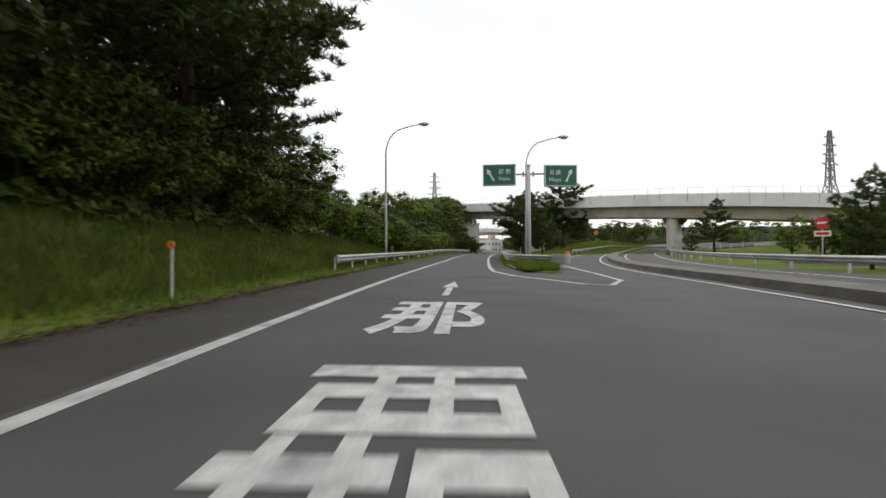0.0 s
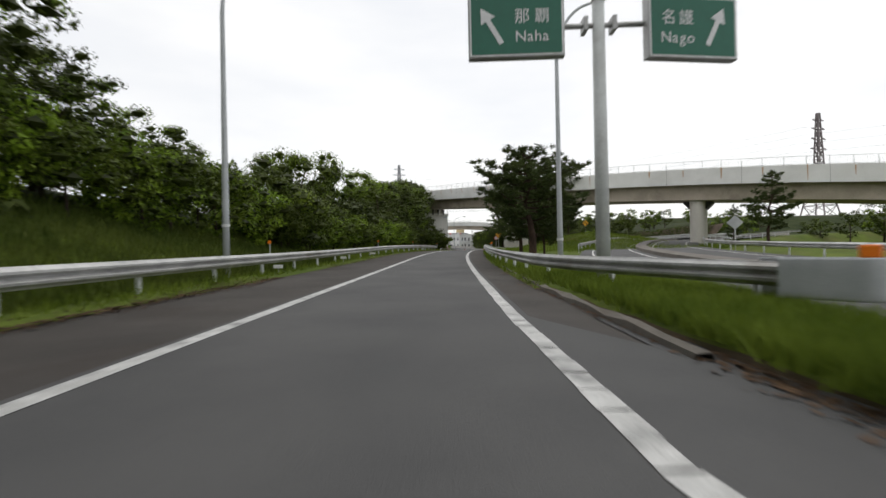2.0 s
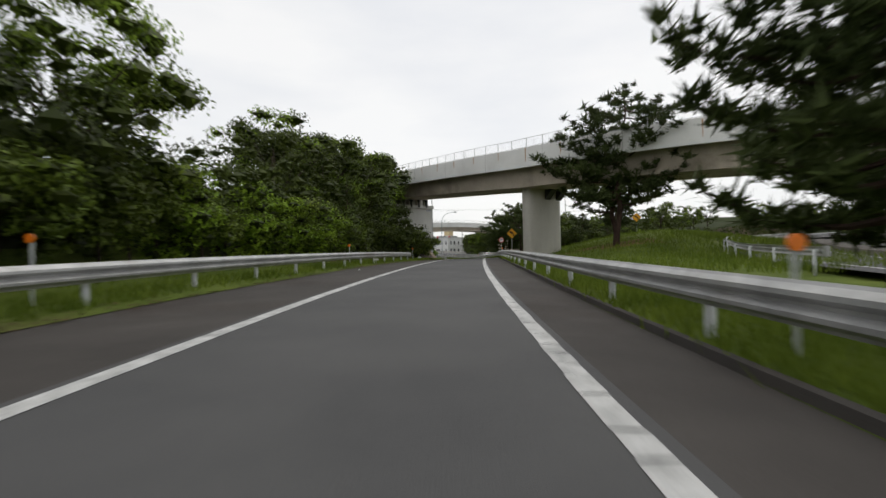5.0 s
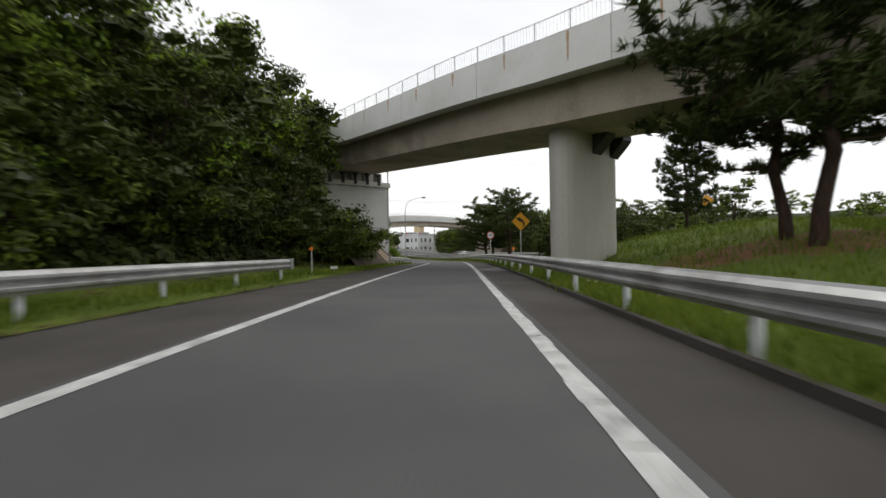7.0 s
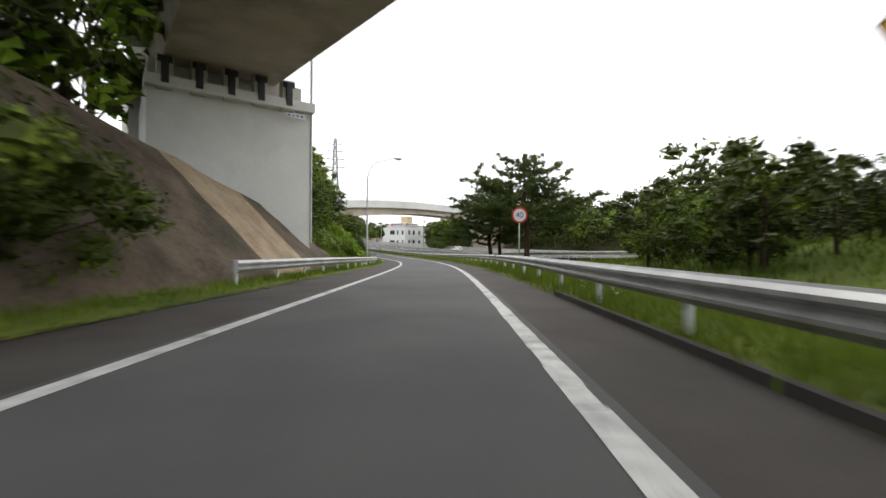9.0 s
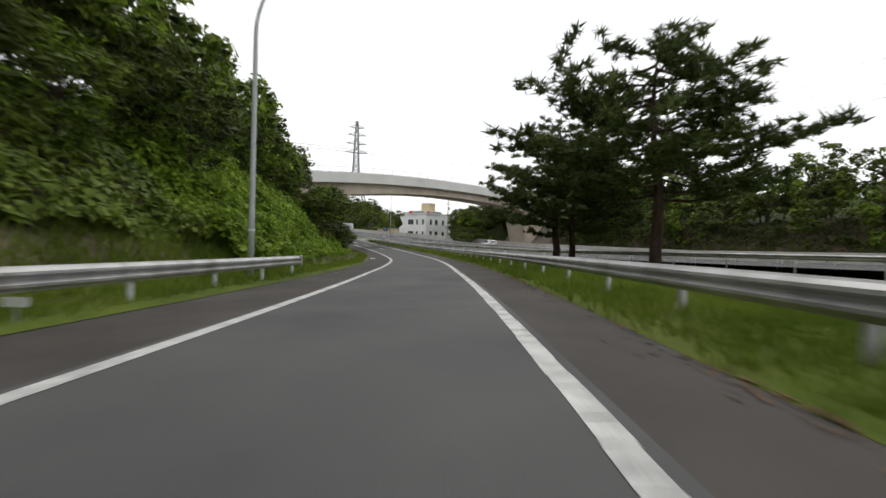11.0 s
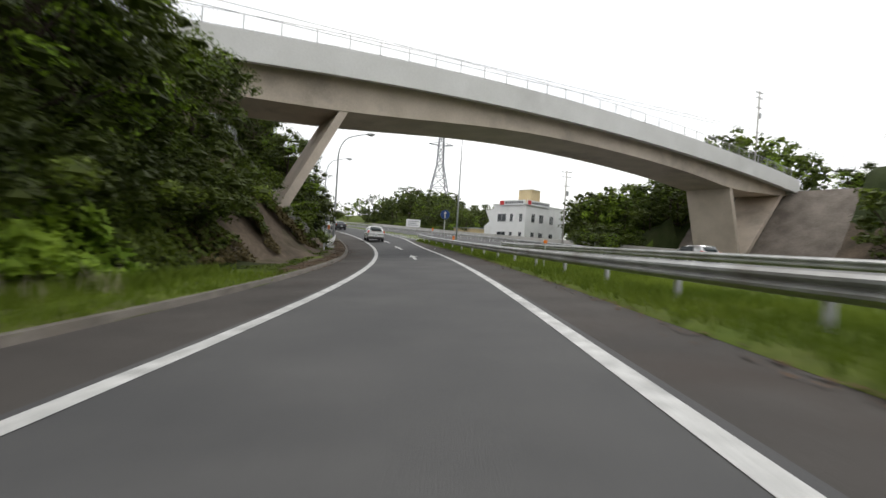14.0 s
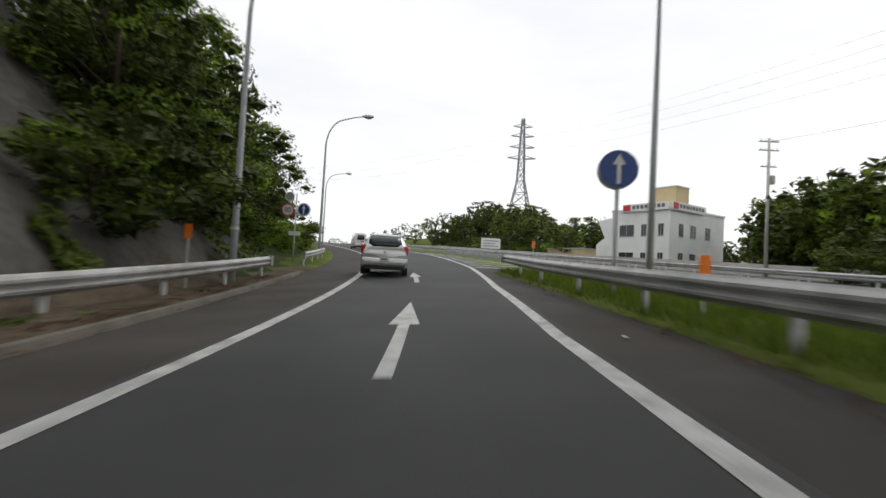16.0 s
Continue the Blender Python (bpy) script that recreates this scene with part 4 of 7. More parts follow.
part("abutment", bm, CONCRETE, over)
# concrete slopes at both ends
STAINED = surface("stained_concrete", (0.15, 0.128, 0.108), (0.27, 0.235, 0.2), 0.6, 0.95, bump=0.6, fine=6, stain=(0.085, 0.07, 0.058), amount=0.7, spec=0.2)
verts, n = [], 12
for i in range(n):
    for j in range(n):
        f = i / (n - 1)
        q = b2(49.0 + 8.6 * f, -10.5 + (W2 + 15) * j / (n - 1), 1.1 + 9.4 * f)
        verts.append(q + Vector((0, 0, 0.1 * noise.noise(q * 0.7))))
tagged(sheet("revetment", verts, [(i * n + j, i * n + j + 1, (i + 1) * n + j + 1, (i + 1) * n + j) for i in range(n - 1) for j in range(n - 1)], STAINED, smooth=True), "dark stained concrete slope beside the overpass", "revetment", kind="structure")

# the sprayed-concrete slope under the near end, with its rib, its fence and the strut's footing
SPRAYED = surface("sprayed_concrete", (0.068, 0.064, 0.058), (0.125, 0.118, 0.106), 0.5, 0.95, bump=1.0, fine=4, stain=(0.035, 0.032, 0.026), amount=0.85, spec=0.2)


def on_slope(s, lat, up=0.0):
    q = place(s, lat)
    return Vector((q.x, q.y, ground_z(q.x, q.y) + up))


slope_s, slope_l = np.arange(206.5, 231, 0.7), np.arange(-6.5, -16.0, -0.45)
verts = []
for a in slope_s:
    for la in slope_l:
        q = on_slope(a, la)
        q.z += 0.25 + 0.18 * noise.noise(q * 0.6) + 0.16 * noise.noise(q * 1.7) - (0.45 if la == slope_l[0] or la == slope_l[-1] else 0)
        verts.append(q)
n = len(slope_l)
tagged(sheet("revetment", verts, [(i * n + j, i * n + j + 1, (i + 1) * n + j + 1, (i + 1) * n + j) for i in range(len(slope_s) - 1) for j in range(n - 1)], SPRAYED, smooth=True), "rough dark grey sprayed-concrete slope below a fence", "revetment", kind="structure")
bm = bmesh.new()
tube(bm, [on_slope(208.7 + 0.06 * k, -10.4 - 0.55 * k, 0.28) for k in range(9)], 0.2, 4)
tagged(part("slope_rib", bm, PALE_CONCRETE), "pale concrete rib running down the slope", "concrete rib", kind="structure")
top_fence = thing("fence", "thin galvanised wire fence along the top of the slope", "fence")
fence_along(lambda a, o, z: Vector((on_slope(a, -15.0).x, on_slope(a, -15.0).y, z)), list(np.arange(204.0, 230, 1.8)), lambda a: on_slope(a, -15.0, 0.12).z, top_fence, 1.15)
bm = bmesh.new()
prism([tuple(b2(u, o, 0)[:2]) for u, o in ((-4.5, -0.35), (-2.7, -0.35), (-2.7, W2 + 0.35), (-4.5, W2 + 0.35))], -0.5, 2.5, bm)
part("footing", bm, CONCRETE, over)

# ---- street lamps, signs ----
def street_lamp(m, height, reach, label, kind_name="street_lamp"):
    t = thing(kind_name, label, "street lamp", m)
    bm = bmesh.new()
    r = 1.1
    pts, rad = [(0, 0, -0.4), (0, 0, 2.0), (0, 0, height - 2.2)], [0.1, 0.095, 0.065]
    for k in range(1, 9):
        a = k / 8 * math.radians(80)
        pts.append((r * (1 - math.cos(a)) * 1.2, 0, height - 2.2 + r * math.sin(a) * 1.75))
        rad.append(0.06 - 0.002 * k)
    x, z = pts[-1][0], pts[-1][2]
    pts.append((x + (reach - x) * 0.6, 0, z + (height - z) * 0.75)), rad.append(0.04)
    pts.append((reach, 0, height)), rad.append(0.038)
    tube(bm, pts, rad, 10)
    pole = part("pole", bm, POLE, t, smooth=True)
    bm = bmesh.new()
    tube(bm, [(0, 0, 1.5), (0, 0, 1.58)], 0.112, 10)
    part("band", bm, SIGN_WHITE, pole)
    bm = bmesh.new()
    bmesh.ops.create_uvsphere(bm, u_segments=12, v_segments=8, radius=1.0, matrix=Matrix.Translation((reach + 0.28, 0, height + 0.02)) @ Matrix.Diagonal((0.42, 0.17, 0.13, 1)))
    head = part("lamp_head", bm, POLE, t, smooth=True)
    bm = bmesh.new()
    bmesh.ops.create_uvsphere(bm, u_segments=12, v_segments=8, radius=1.0, matrix=Matrix.Translation((reach + 0.33, 0, height - 0.04)) @ Matrix.Diagonal((0.27, 0.13, 0.12, 1)))
    part("lens", bm, SIGN_BACK, head, smooth=True)
    return t


def on_ground(x, y, turn=0.0, dz=0.0):
    return pose(x, y, ground_z(x, y) + dz, 0, 0, turn)


LAMP_LABEL = "tall galvanised street lamp with a curved arm"
lamp_l = street_lamp(on_ground(-7.79, 32.62, 0), 10.0, 2.55, LAMP_LABEL)
copy_thing(lamp_l, on_ground(2.55, 35.5, 0, -0.35))
copy_thing(lamp_l, on_ground(-2.6, 145.0, 3))
copy_thing(lamp_l, on_ground(-17.6, 218.0, 10))
copy_thing(lamp_l, on_ground(-26.6, 234.3, 20))
copy_thing(lamp_l, on_ground(-43.5, 258.0, 35))
copy_thing(lamp_l, on_ground(37.2, 36.0, 180))


def lettering(text, size, material, parent, m, name="lettering", label=""):
    cu = bpy.data.curves.new(name, "FONT")
    cu.body, cu.size, cu.extrude = text, size, 0.004
    cu.align_x, cu.align_y = "CENTER", "CENTER"
    tmp = bpy.data.objects.new(name, cu)
    scene.collection.objects.link(tmp)
    me = bpy.data.meshes.new_from_object(tmp.evaluated_get(bpy.context.evaluated_depsgraph_get()))
    bpy.data.objects.remove(tmp)
    me.materials.clear()
    me.materials.append(material)
    ob = new(name, me)
    ob.parent, ob.matrix_basis = parent, m
    return tagged(ob, label)


def spaced_letters(text, size, material, parent, x, y, z, gap):
    """Each character a part of its own, in a row centred at x."""
    made, wide = [], []
    for ch in text:
        cu = bpy.data.curves.new("lettering", "FONT")
        cu.body, cu.size, cu.extrude = ch, size, 0.004
        tmp = bpy.data.objects.new("lettering", cu)
        scene.collection.objects.link(tmp)
        me = bpy.data.meshes.new_from_object(tmp.evaluated_get(bpy.context.evaluated_depsgraph_get()))
        bpy.data.objects.remove(tmp)
        me.materials.clear()
        me.materials.append(material)
        xs = [v.co.x for v in me.vertices]
        made.append((me, min(xs)))
        wide.append(max(xs) - min(xs))
    at = x - (sum(wide) + gap * (len(text) - 1)) / 2
    for (me, low), w in zip(made, wide):
        ob = new("lettering", me)
        ob.parent, ob.matrix_basis = parent, pose(at - low, y, z - size * 0.36, 90, 0, 0)
        tagged(ob)
        at += w + gap


def arrow_bm(length, width, shaft, head, thick=0.01):
    """A flat arrow along +y from the origin."""
    w, s = width / 2, shaft / 2
    return prism([(-s, 0), (s, 0), (s, length - head), (w, length - head), (0, length), (-w, length - head), (-s, length - head)], 0, thick)


# the direction sign on one post
gantry = thing("direction_sign", "grey steel post carrying two green direction signs", "road sign", on_ground(2.3, 29.94, 0))
bm = bmesh.new()
tube(bm, [(0, 0, -0.5), (0, 0, 6.5)], [0.16, 0.135], 16)
gpost = part("post", bm, POST, gantry, smooth=True)
bm = bmesh.new()
tube(bm, [(0, 0, 6.5), (0, 0, 6.57)], 0.15, 16)
part("cap", bm, POST, gpost)
bm = bmesh.new()
for z in (5.96,):
    tube(bm, [(-1.2, 0, z), (1.2, 0, z)], 0.06, 10)
part("crossbar", bm, GALV, gantry, smooth=True)
for x in (-0.32, 0.32):
    bm = bmesh.new()
    box(bm, x - 0.05, x + 0.05, -0.17, 0.17, 5.8, 6.12, bevel=0.02)
    part("clamp", bm, GALV, gantry)


def green_sign(x, turn, kanji, word, arrow_x, arrow_turn, text_x):
    w, h = 2.14, 1.4
    b = part("sign_box", boxed(-w / 2, w / 2, -0.11, 0.11, -h / 2, h / 2, bevel=0.015), GALV, gantry, "grey metal sign box")
    b.matrix_basis = pose(x, -0.12 + 1.05 * abs(math.sin(math.radians(turn))), 5.92 - 0.012 * turn, 0, 0, turn)
    f = part("sign_face", boxed(-w / 2 + 0.035, w / 2 - 0.035, -0.122, -0.1, -h / 2 + 0.03, h / 2 - 0.03), SIGN_WHITE, b, "white border")
    f2 = part("green_panel", boxed(-w / 2 + 0.07, w / 2 - 0.07, -0.128, -0.118, -h / 2 + 0.065, h / 2 - 0.065), SIGN_GREEN, b, "green reflective panel")
    flat = pose(0, 0, 0, 90, 0, 0)
    spaced_letters(kanji, 0.35, SIGN_WHITE, b, text_x, -0.134, 0.2, 0.13)
    spaced_letters(word, 0.34, SIGN_WHITE, b, text_x, -0.134, -0.24, 0.04)
    a = part("arrow", arrow_bm(0.92, 0.36, 0.11, 0.32), SIGN_WHITE, b)
    a.matrix_basis = pose(0, 0, 0, 90, 0, 0) @ pose(arrow_x, -0.4, 0.13, 0, 0, arrow_turn)


green_sign(-1.88, 0, "那覇", "Naha", -0.33, 30, 0.35)
green_sign(2.05, 9, "名護", "Nago", 0.33, -25, -0.38)


def sign_post(t, h, r=0.038):
    bm = bmesh.new()
    tube(bm, [(0, 0, -0.4), (0, 0, h)], r, 10)
    return part("post", bm, POST, t, smooth=True)


def disc(bm, r, y0, y1, z, sides=32):
    ring = [(r * math.cos(a * math.tau / sides), r * math.sin(a * math.tau / sides)) for a in range(sides)]
    lo, hi = [bm.verts.new((x, y0, z + q)) for x, q in ring], [bm.verts.new((x, y1, z + q)) for x, q in ring]
    for i in range(sides):
        bm.faces.new((lo[i], lo[(i + 1) % sides], hi[(i + 1) % sides], hi[i]))
    bm.faces.new(lo[::-1]), bm.faces.new(hi)
    bmesh.ops.recalc_face_normals(bm, faces=bm.faces)
    return bm


# yellow bend warning
ys = thing("warning_sign", "yellow diamond bend warning sign with black arrow", "road sign", on_ground(6.25, 105.5, 4))
ysz = 4.1 - ground_z(6.25, 105.5)
sign_post(ys, ysz + 0.3)
bm = boxed(-0.46, 0.46, -0.02, 0.0, -0.46, 0.46, bevel=0.008)
board = part("board", bm, SIGN_BLACK, ys)
board.matrix_basis = pose(0, -0.05, ysz, 0, 45, 0)
bm = boxed(-0.435, 0.435, -0.026, -0.018, -0.435, 0.435)
part("face", bm, SIGN_YELLOW, board, "yellow face")
bm = bmesh.new()
bend = [(0.2 - 0.02, -0.36), (0.2, -0.12), (0.1, 0.05), (-0.08, 0.14)]
left, right = [], []
for i, (x, z) in enumerate(bend):
    d = Vector(bend[min(i + 1, 3)]) - Vector(bend[max(i - 1, 0)])
    d.normalize()
    left.append((x - d.y * 0.055, z + d.x * 0.055)), right.append((x + d.y * 0.055, z - d.x * 0.055))
prism(left + [(-0.08, 0.28), (-0.32, 0.2), (-0.12, 0.02)] + right[::-1], 0, 0.006, bm)
arr = part("bend_arrow", bm, SIGN_BLACK, ys)
arr.matrix_basis = pose(0, -0.078, ysz, 90, 0, 0)

copy_thing(ys, on_ground(25.2, 115.3, -20))


def round_sign(t, z, r, rim, face, x=0.0):
    ob = part("board", disc(bmesh.new(), r, -0.06, -0.035, z), rim, t)
    part("face", disc(bmesh.new(), r * 0.8, -0.066, -0.058, z), face, ob)
    ob.location.x = x
    return ob


rs = thing("speed_sign", "round white speed limit sign with red rim", "road sign", on_ground(7.35, 125.6, 2))
rz = 3.95 - ground_z(7.35, 125.6)
sign_post(rs, rz + 0.35, 0.032)
b = round_sign(rs, rz, 0.42, SIGN_RED, SIGN_WHITE)
lettering("40", 0.42, SIGN_BLUE, b, pose(0, -0.07, rz, 90, 0, 0))

bs = thing("direction_disc", "round blue sign with white upward arrow on a steel post", "road sign", on_ground(-7.4, 218.3, 14))
bz = 3.75 - ground_z(-7.4, 218.3)
sign_post(bs, bz + 0.3, 0.045)
bm = disc(bmesh.new(), 0.41, -0.06, 0.16, bz)
body = part("sign_drum", bm, SIGN_BACK, bs, "deep grey drum behind the face")
part("face", disc(bmesh.new(), 0.4, -0.07, -0.055, bz), SIGN_BLUE, body, "blue face")
a = part("arrow", arrow_bm(0.64, 0.26, 0.085, 0.23), SIGN_WHITE, body)
a.matrix_basis = pose(0, -0.085, bz - 0.32, 90, 0, 0)

# tall bare pole beside it
tp = thing("tall_pole", "tall slender galvanised pole", "pole", on_ground(-6.6, 220.2, 0))
bm = bmesh.new()
tube(bm, [(0, 0, -0.4), (0, 0, 4), (0, 0, 10.2)], [0.085, 0.07, 0.03], 12)
part("mast", bm, POLE, tp, smooth=True)

# sign cluster by the left verge
cl = thing("sign_cluster", "post with a speed limit sign, blue arrow sign and grey disc", "road sign", on_ground(-23.4, 227.7, 22))
cz = 4.0 - ground_z(-23.4, 227.7)
sign_post(cl, cz + 0.9, 0.035)
b = round_sign(cl, cz, 0.36, SIGN_RED, SIGN_WHITE, -0.42)
lettering("80", 0.36, SIGN_BLUE, b, pose(0, -0.07, cz, 90, 0, 0))
b = round_sign(cl, cz + 0.05, 0.36, SIGN_WHITE, SIGN_BLUE, 0.42)
a = part("arrow", arrow_bm(0.5, 0.2, 0.08, 0.2), SIGN_WHITE, b)
a.matrix_basis = pose(0, -0.068, cz - 0.2, 90, 0, 0)
round_sign(cl, cz + 0.72, 0.26, SIGN_WHITE, SIGN_BACK, -0.35)
part("plate", boxed(-0.3, 0.3, -0.06, -0.04, cz - 1.35, cz - 1.12), SIGN_WHITE, cl)

# diamond sign seen from behind
ds = thing("warning_sign", "diamond sign on a post seen from its grey back", "road sign", on_ground(23.3, 60.6, 160))
dz_ = 3.2 - ground_z(23.3, 60.6)
sign_post(ds, dz_ + 0.3)
bm = boxed(-0.45, 0.45, 0.02, 0.05, -0.45, 0.45, bevel=0.01)
o = part("board", bm, SIGN_BACK, ds)
o.matrix_basis = pose(0, 0.02, dz_, 0, 45, 0)

# no entry sign at the right
ne = thing("no_entry_sign", "red no entry disc over a white plate on a post", "road sign", on_ground(20.7, 31.2, -25))
sign_post(ne, 3.1)
b = part("board", disc(bmesh.new(), 0.4, -0.07, -0.045, 2.65), SIGN_RED, ne)
part("bar", boxed(-0.27, 0.27, -0.078, -0.068, 2.58, 2.72), SIGN_WHITE, b)
p_ = part("plate", boxed(-0.42, 0.42, -0.07, -0.045, 1.8, 2.16), SIGN_WHITE, ne)
part("bar", boxed(-0.32, 0.32, -0.078, -0.068, 1.9, 2.06), SIGN_RED, p_)


# orange reflectors
def delineator(m, h=0.9):
    t = thing("delineator", "round orange reflector on a thin white post", "delineator", m, "reflectors along the road")
    bm = bmesh.new()
    tube(bm, [(0, 0, -0.3), (0, 0, h)], 0.025, 8)
    part("post", bm, POST, t)
    part("reflector", disc(bmesh.new(), 0.075, -0.045, -0.02, h), ORANGE, t, "orange reflector")
    return t


d0 = delineator(on_ground(-6.2, 8.2), 1.05)
for s, la in ((37, -7.0), (58, -6.7), (76, -6.6), (94.6, -6.0)):
    copy_thing(d0, facing(s, la, 0.1))
for s, la in ((55, 2.8), (98.4, 2.75), (166, 4.2), (196, 4.2)):
    copy_thing(d0, facing(s, la, -0.02))


def panel_delineator(m, h):
    t = thing("delineator", "upright orange reflector panel on a thin stake", "delineator", m, "reflectors along the road")
    part("stake", boxed(-0.02, 0.02, 0.0, 0.03, -0.3, h), POST, t)
    part("panel", boxed(-0.09, 0.09, -0.03, 0.0, h - 0.36, h, bevel=0.012), ORANGE, t, "orange reflector panel")
    return t


d1 = panel_delineator(facing(221.0, -6.0, 0.0), 1.7)
for s, la, k in ((216.2, 4.1, -0.72), (233.0, 6.4, -0.3)):
    copy_thing(d1, facing(s, la, k))


# small white plates under the rails
def small_plate(m):
    t = thing("marker_plate", "small white distance plate on a low stake", "marker", m, "small plates along the verge")
    part("board", boxed(-0.16, 0.16, -0.02, 0.0, 0.2, 0.32), SIGN_WHITE, t)
    part("stake", boxed(-0.015, 0.015, 0.0, 0.02, -0.2, 0.3), GALV, t)
    return t


p0 = small_plate(facing(35, -5.9, 0.05))
for s, la in ((44, -5.9), (52, -5.85), (78.5, -5.7), (96.5, -5.6), (136.3, -5.4), (211, -5.3)):
    copy_thing(p0, facing(s, la, 0.05))

# ---- road paint ----
def drape(ob, s, lat, h=0.007):
    """Lays a flat mesh, drawn in metres across and along, onto the road."""
    for v in ob.data.vertices:
        v.co = place(s + v.co.y, lat + v.co.x, h + v.co.z)
    return ob


def road_arrow(s, lat, long=4.4):
    bm = arrow_bm(long, 0.44, 0.16, long * 0.5, 0.003)
    bmesh.ops.subdivide_edges(bm, edges=bm.edges, cuts=3, use_grid_fill=True)
    return tagged(drape(part("arrow_marking", bm, PAINT), s, lat), "white painted arrow on the asphalt", "road marking", kind="structure")


road_arrow(10.1, -0.45), road_arrow(202.2, -0.32), road_arrow(213.2, -0.4, 5.4), road_arrow(223.5, -0.25, 4.8)


def road_word(text, s, lat, wide, long, bold=0.022):
    cu = bpy.data.curves.new("word", "FONT")
    cu.body, cu.size, cu.extrude, cu.align_x, cu.align_y, cu.offset = text, 1.0, 0.002, "CENTER", "CENTER", bold
    tmp = bpy.data.objects.new("word", cu)
    scene.collection.objects.link(tmp)
    me = bpy.data.meshes.new_from_object(tmp.evaluated_get(bpy.context.evaluated_depsgraph_get()))
    bpy.data.objects.remove(tmp)
    me.materials.clear(), me.materials.append(PAINT)
    co = np.empty(len(me.vertices) * 3)
    me.vertices.foreach_get("co", co)
    co = co.reshape(-1, 3)
    lo, hi = co.min(0), co.max(0)
    co[:, 0] = (co[:, 0] - (lo[0] + hi[0]) / 2) * wide / (hi[0] - lo[0])
    co[:, 1] = (co[:, 1] - (lo[1] + hi[1]) / 2) * long / (hi[1] - lo[1])
    me.vertices.foreach_set("co", co.ravel())
    t = thing("road_word", "large white character painted on the asphalt", "road marking", kind="structure")
    bm = bmesh.new()
    bm.from_mesh(me)
    left = set(bm.faces)
    while left:
        # gather one connected stroke
        grown, edge = set(), [left.pop()]
        while edge:
            f = edge.pop()
            grown.add(f)
            for e in f.edges:
                for g in e.link_faces:
                    if g in left:
                        left.discard(g)
                        edge.append(g)
        verts = list({v for f in grown for v in f.verts})
        at = {v: k for k, v in enumerate(verts)}
        drape(sheet("stroke", [tuple(v.co) for v in verts], [tuple(at[v] for v in f.verts) for f in grown], PAINT, t), s, lat, 0.01)
    bm.free()
    return t


road_word("那", 7.1, -0.45, 1.6, 3.4)
road_word("覇", 1.72, -0.33, 1.72, 4.4, 0.006)
road_word("名", 5.4, 6.2, 1.5, 3.2)
# hatching and outline of the gore
bm = bmesh.new()
gore = [place(14.0, 3.5), place(13.6, 4.2), place(15.8, 5.1), place(20, 5.35), place(29.8, 5.7)]
o = thing("gore_outline", "white painted outline of the gore", "road marking", kind="structure")
gore = [a.lerp(b, k / 6) for a, b in zip(gore, gore[1:]) for k in range(6)] + gore[-1:]
for a, b in zip(gore, gore[1:]):
    d = (b - a).normalized()
    n = Vector((-d.y, d.x, 0)) * 0.09
    vs = [bm.verts.new(q + Vector((0, 0, 0.012))) for q in (a - n - d * 0.05, a + n - d * 0.05, b + n + d * 0.05, b - n + d * 0.05)]
    bm.faces.new(vs)
bmesh.ops.recalc_face_normals(bm, faces=bm.faces)
part("outline", bm, PAINT, o)
hz = thing("hatching", "white painted zebra hatching between the joining roads", "road marking", kind="structure")
for k in range(11):
    s = 231 + k * 2.2
    a0, a1 = float(right_line(s)) + 0.2, float(right_line(s)) + 0.4 + 3.4 * max(0.15, 1 - k / 12)
    pts = [place(s, a0, 0.05), place(s + 0.5, a0, 0.05), place(s - 1.0, a1, 0.05), place(s - 1.5, a1, 0.05)]
    sheet("bar", pts, [(0, 1, 2, 3)], PAINT, hz)
# island of grass in the gore
isl = [place(s, la) for s, la in ((19.9, 3.6), (20.1, 3.0), (20.9, 2.65), (22.5, 2.5), (26, 2.3), (30, 2.15), (34, 2.2), (34, 5.0), (28, 5.0), (23.2, 4.5), (21, 4.1))]
heart = place(27, 3.6)
rings, edge_rng = [], random.Random(12)
outer = []
for a, b in zip(isl, isl[1:] + isl[:1]):
    for k in range(6):
        outer.append(a.lerp(b, k / 6) + Vector((edge_rng.uniform(-0.05, 0.05), edge_rng.uniform(-0.05, 0.05), 0)))
i_verts = []
for shrink, up in ((0.0, -0.05), (0.04, 0.05), (0.14, 0.1), (0.3, 0.16), (0.55, 0.2), (0.8, 0.2)):
    for p in outer:
        q = p.lerp(heart, shrink)
        i_verts.append(q + Vector((0, 0, up + (0.04 * noise.noise(q * 2.0) if up > 0 else 0))))
m_ = len(outer)
i_faces = [(r * m_ + k, r * m_ + (k + 1) % m_, (r + 1) * m_ + (k + 1) % m_, (r + 1) * m_ + k) for r in range(5) for k in range(m_)] + [tuple(5 * m_ + k for k in range(m_))]
gi = tagged(sheet("traffic_island", i_verts, i_faces, GRASS_SOIL, smooth=True), "low grass island with brown earth edge behind the gore", "traffic island", kind="structure")
gi.data.materials.append(surface("brown_soil", (0.06, 0.045, 0.03), (0.13, 0.1, 0.065), 2.0, 0.95, bump=0.8, fine=20, stain=(0.06, 0.075, 0.02), amount=0.6, spec=0.1))
gi.data.polygons.foreach_set("material_index", [1 if k < m_ else 0 for k in range(len(i_faces))])
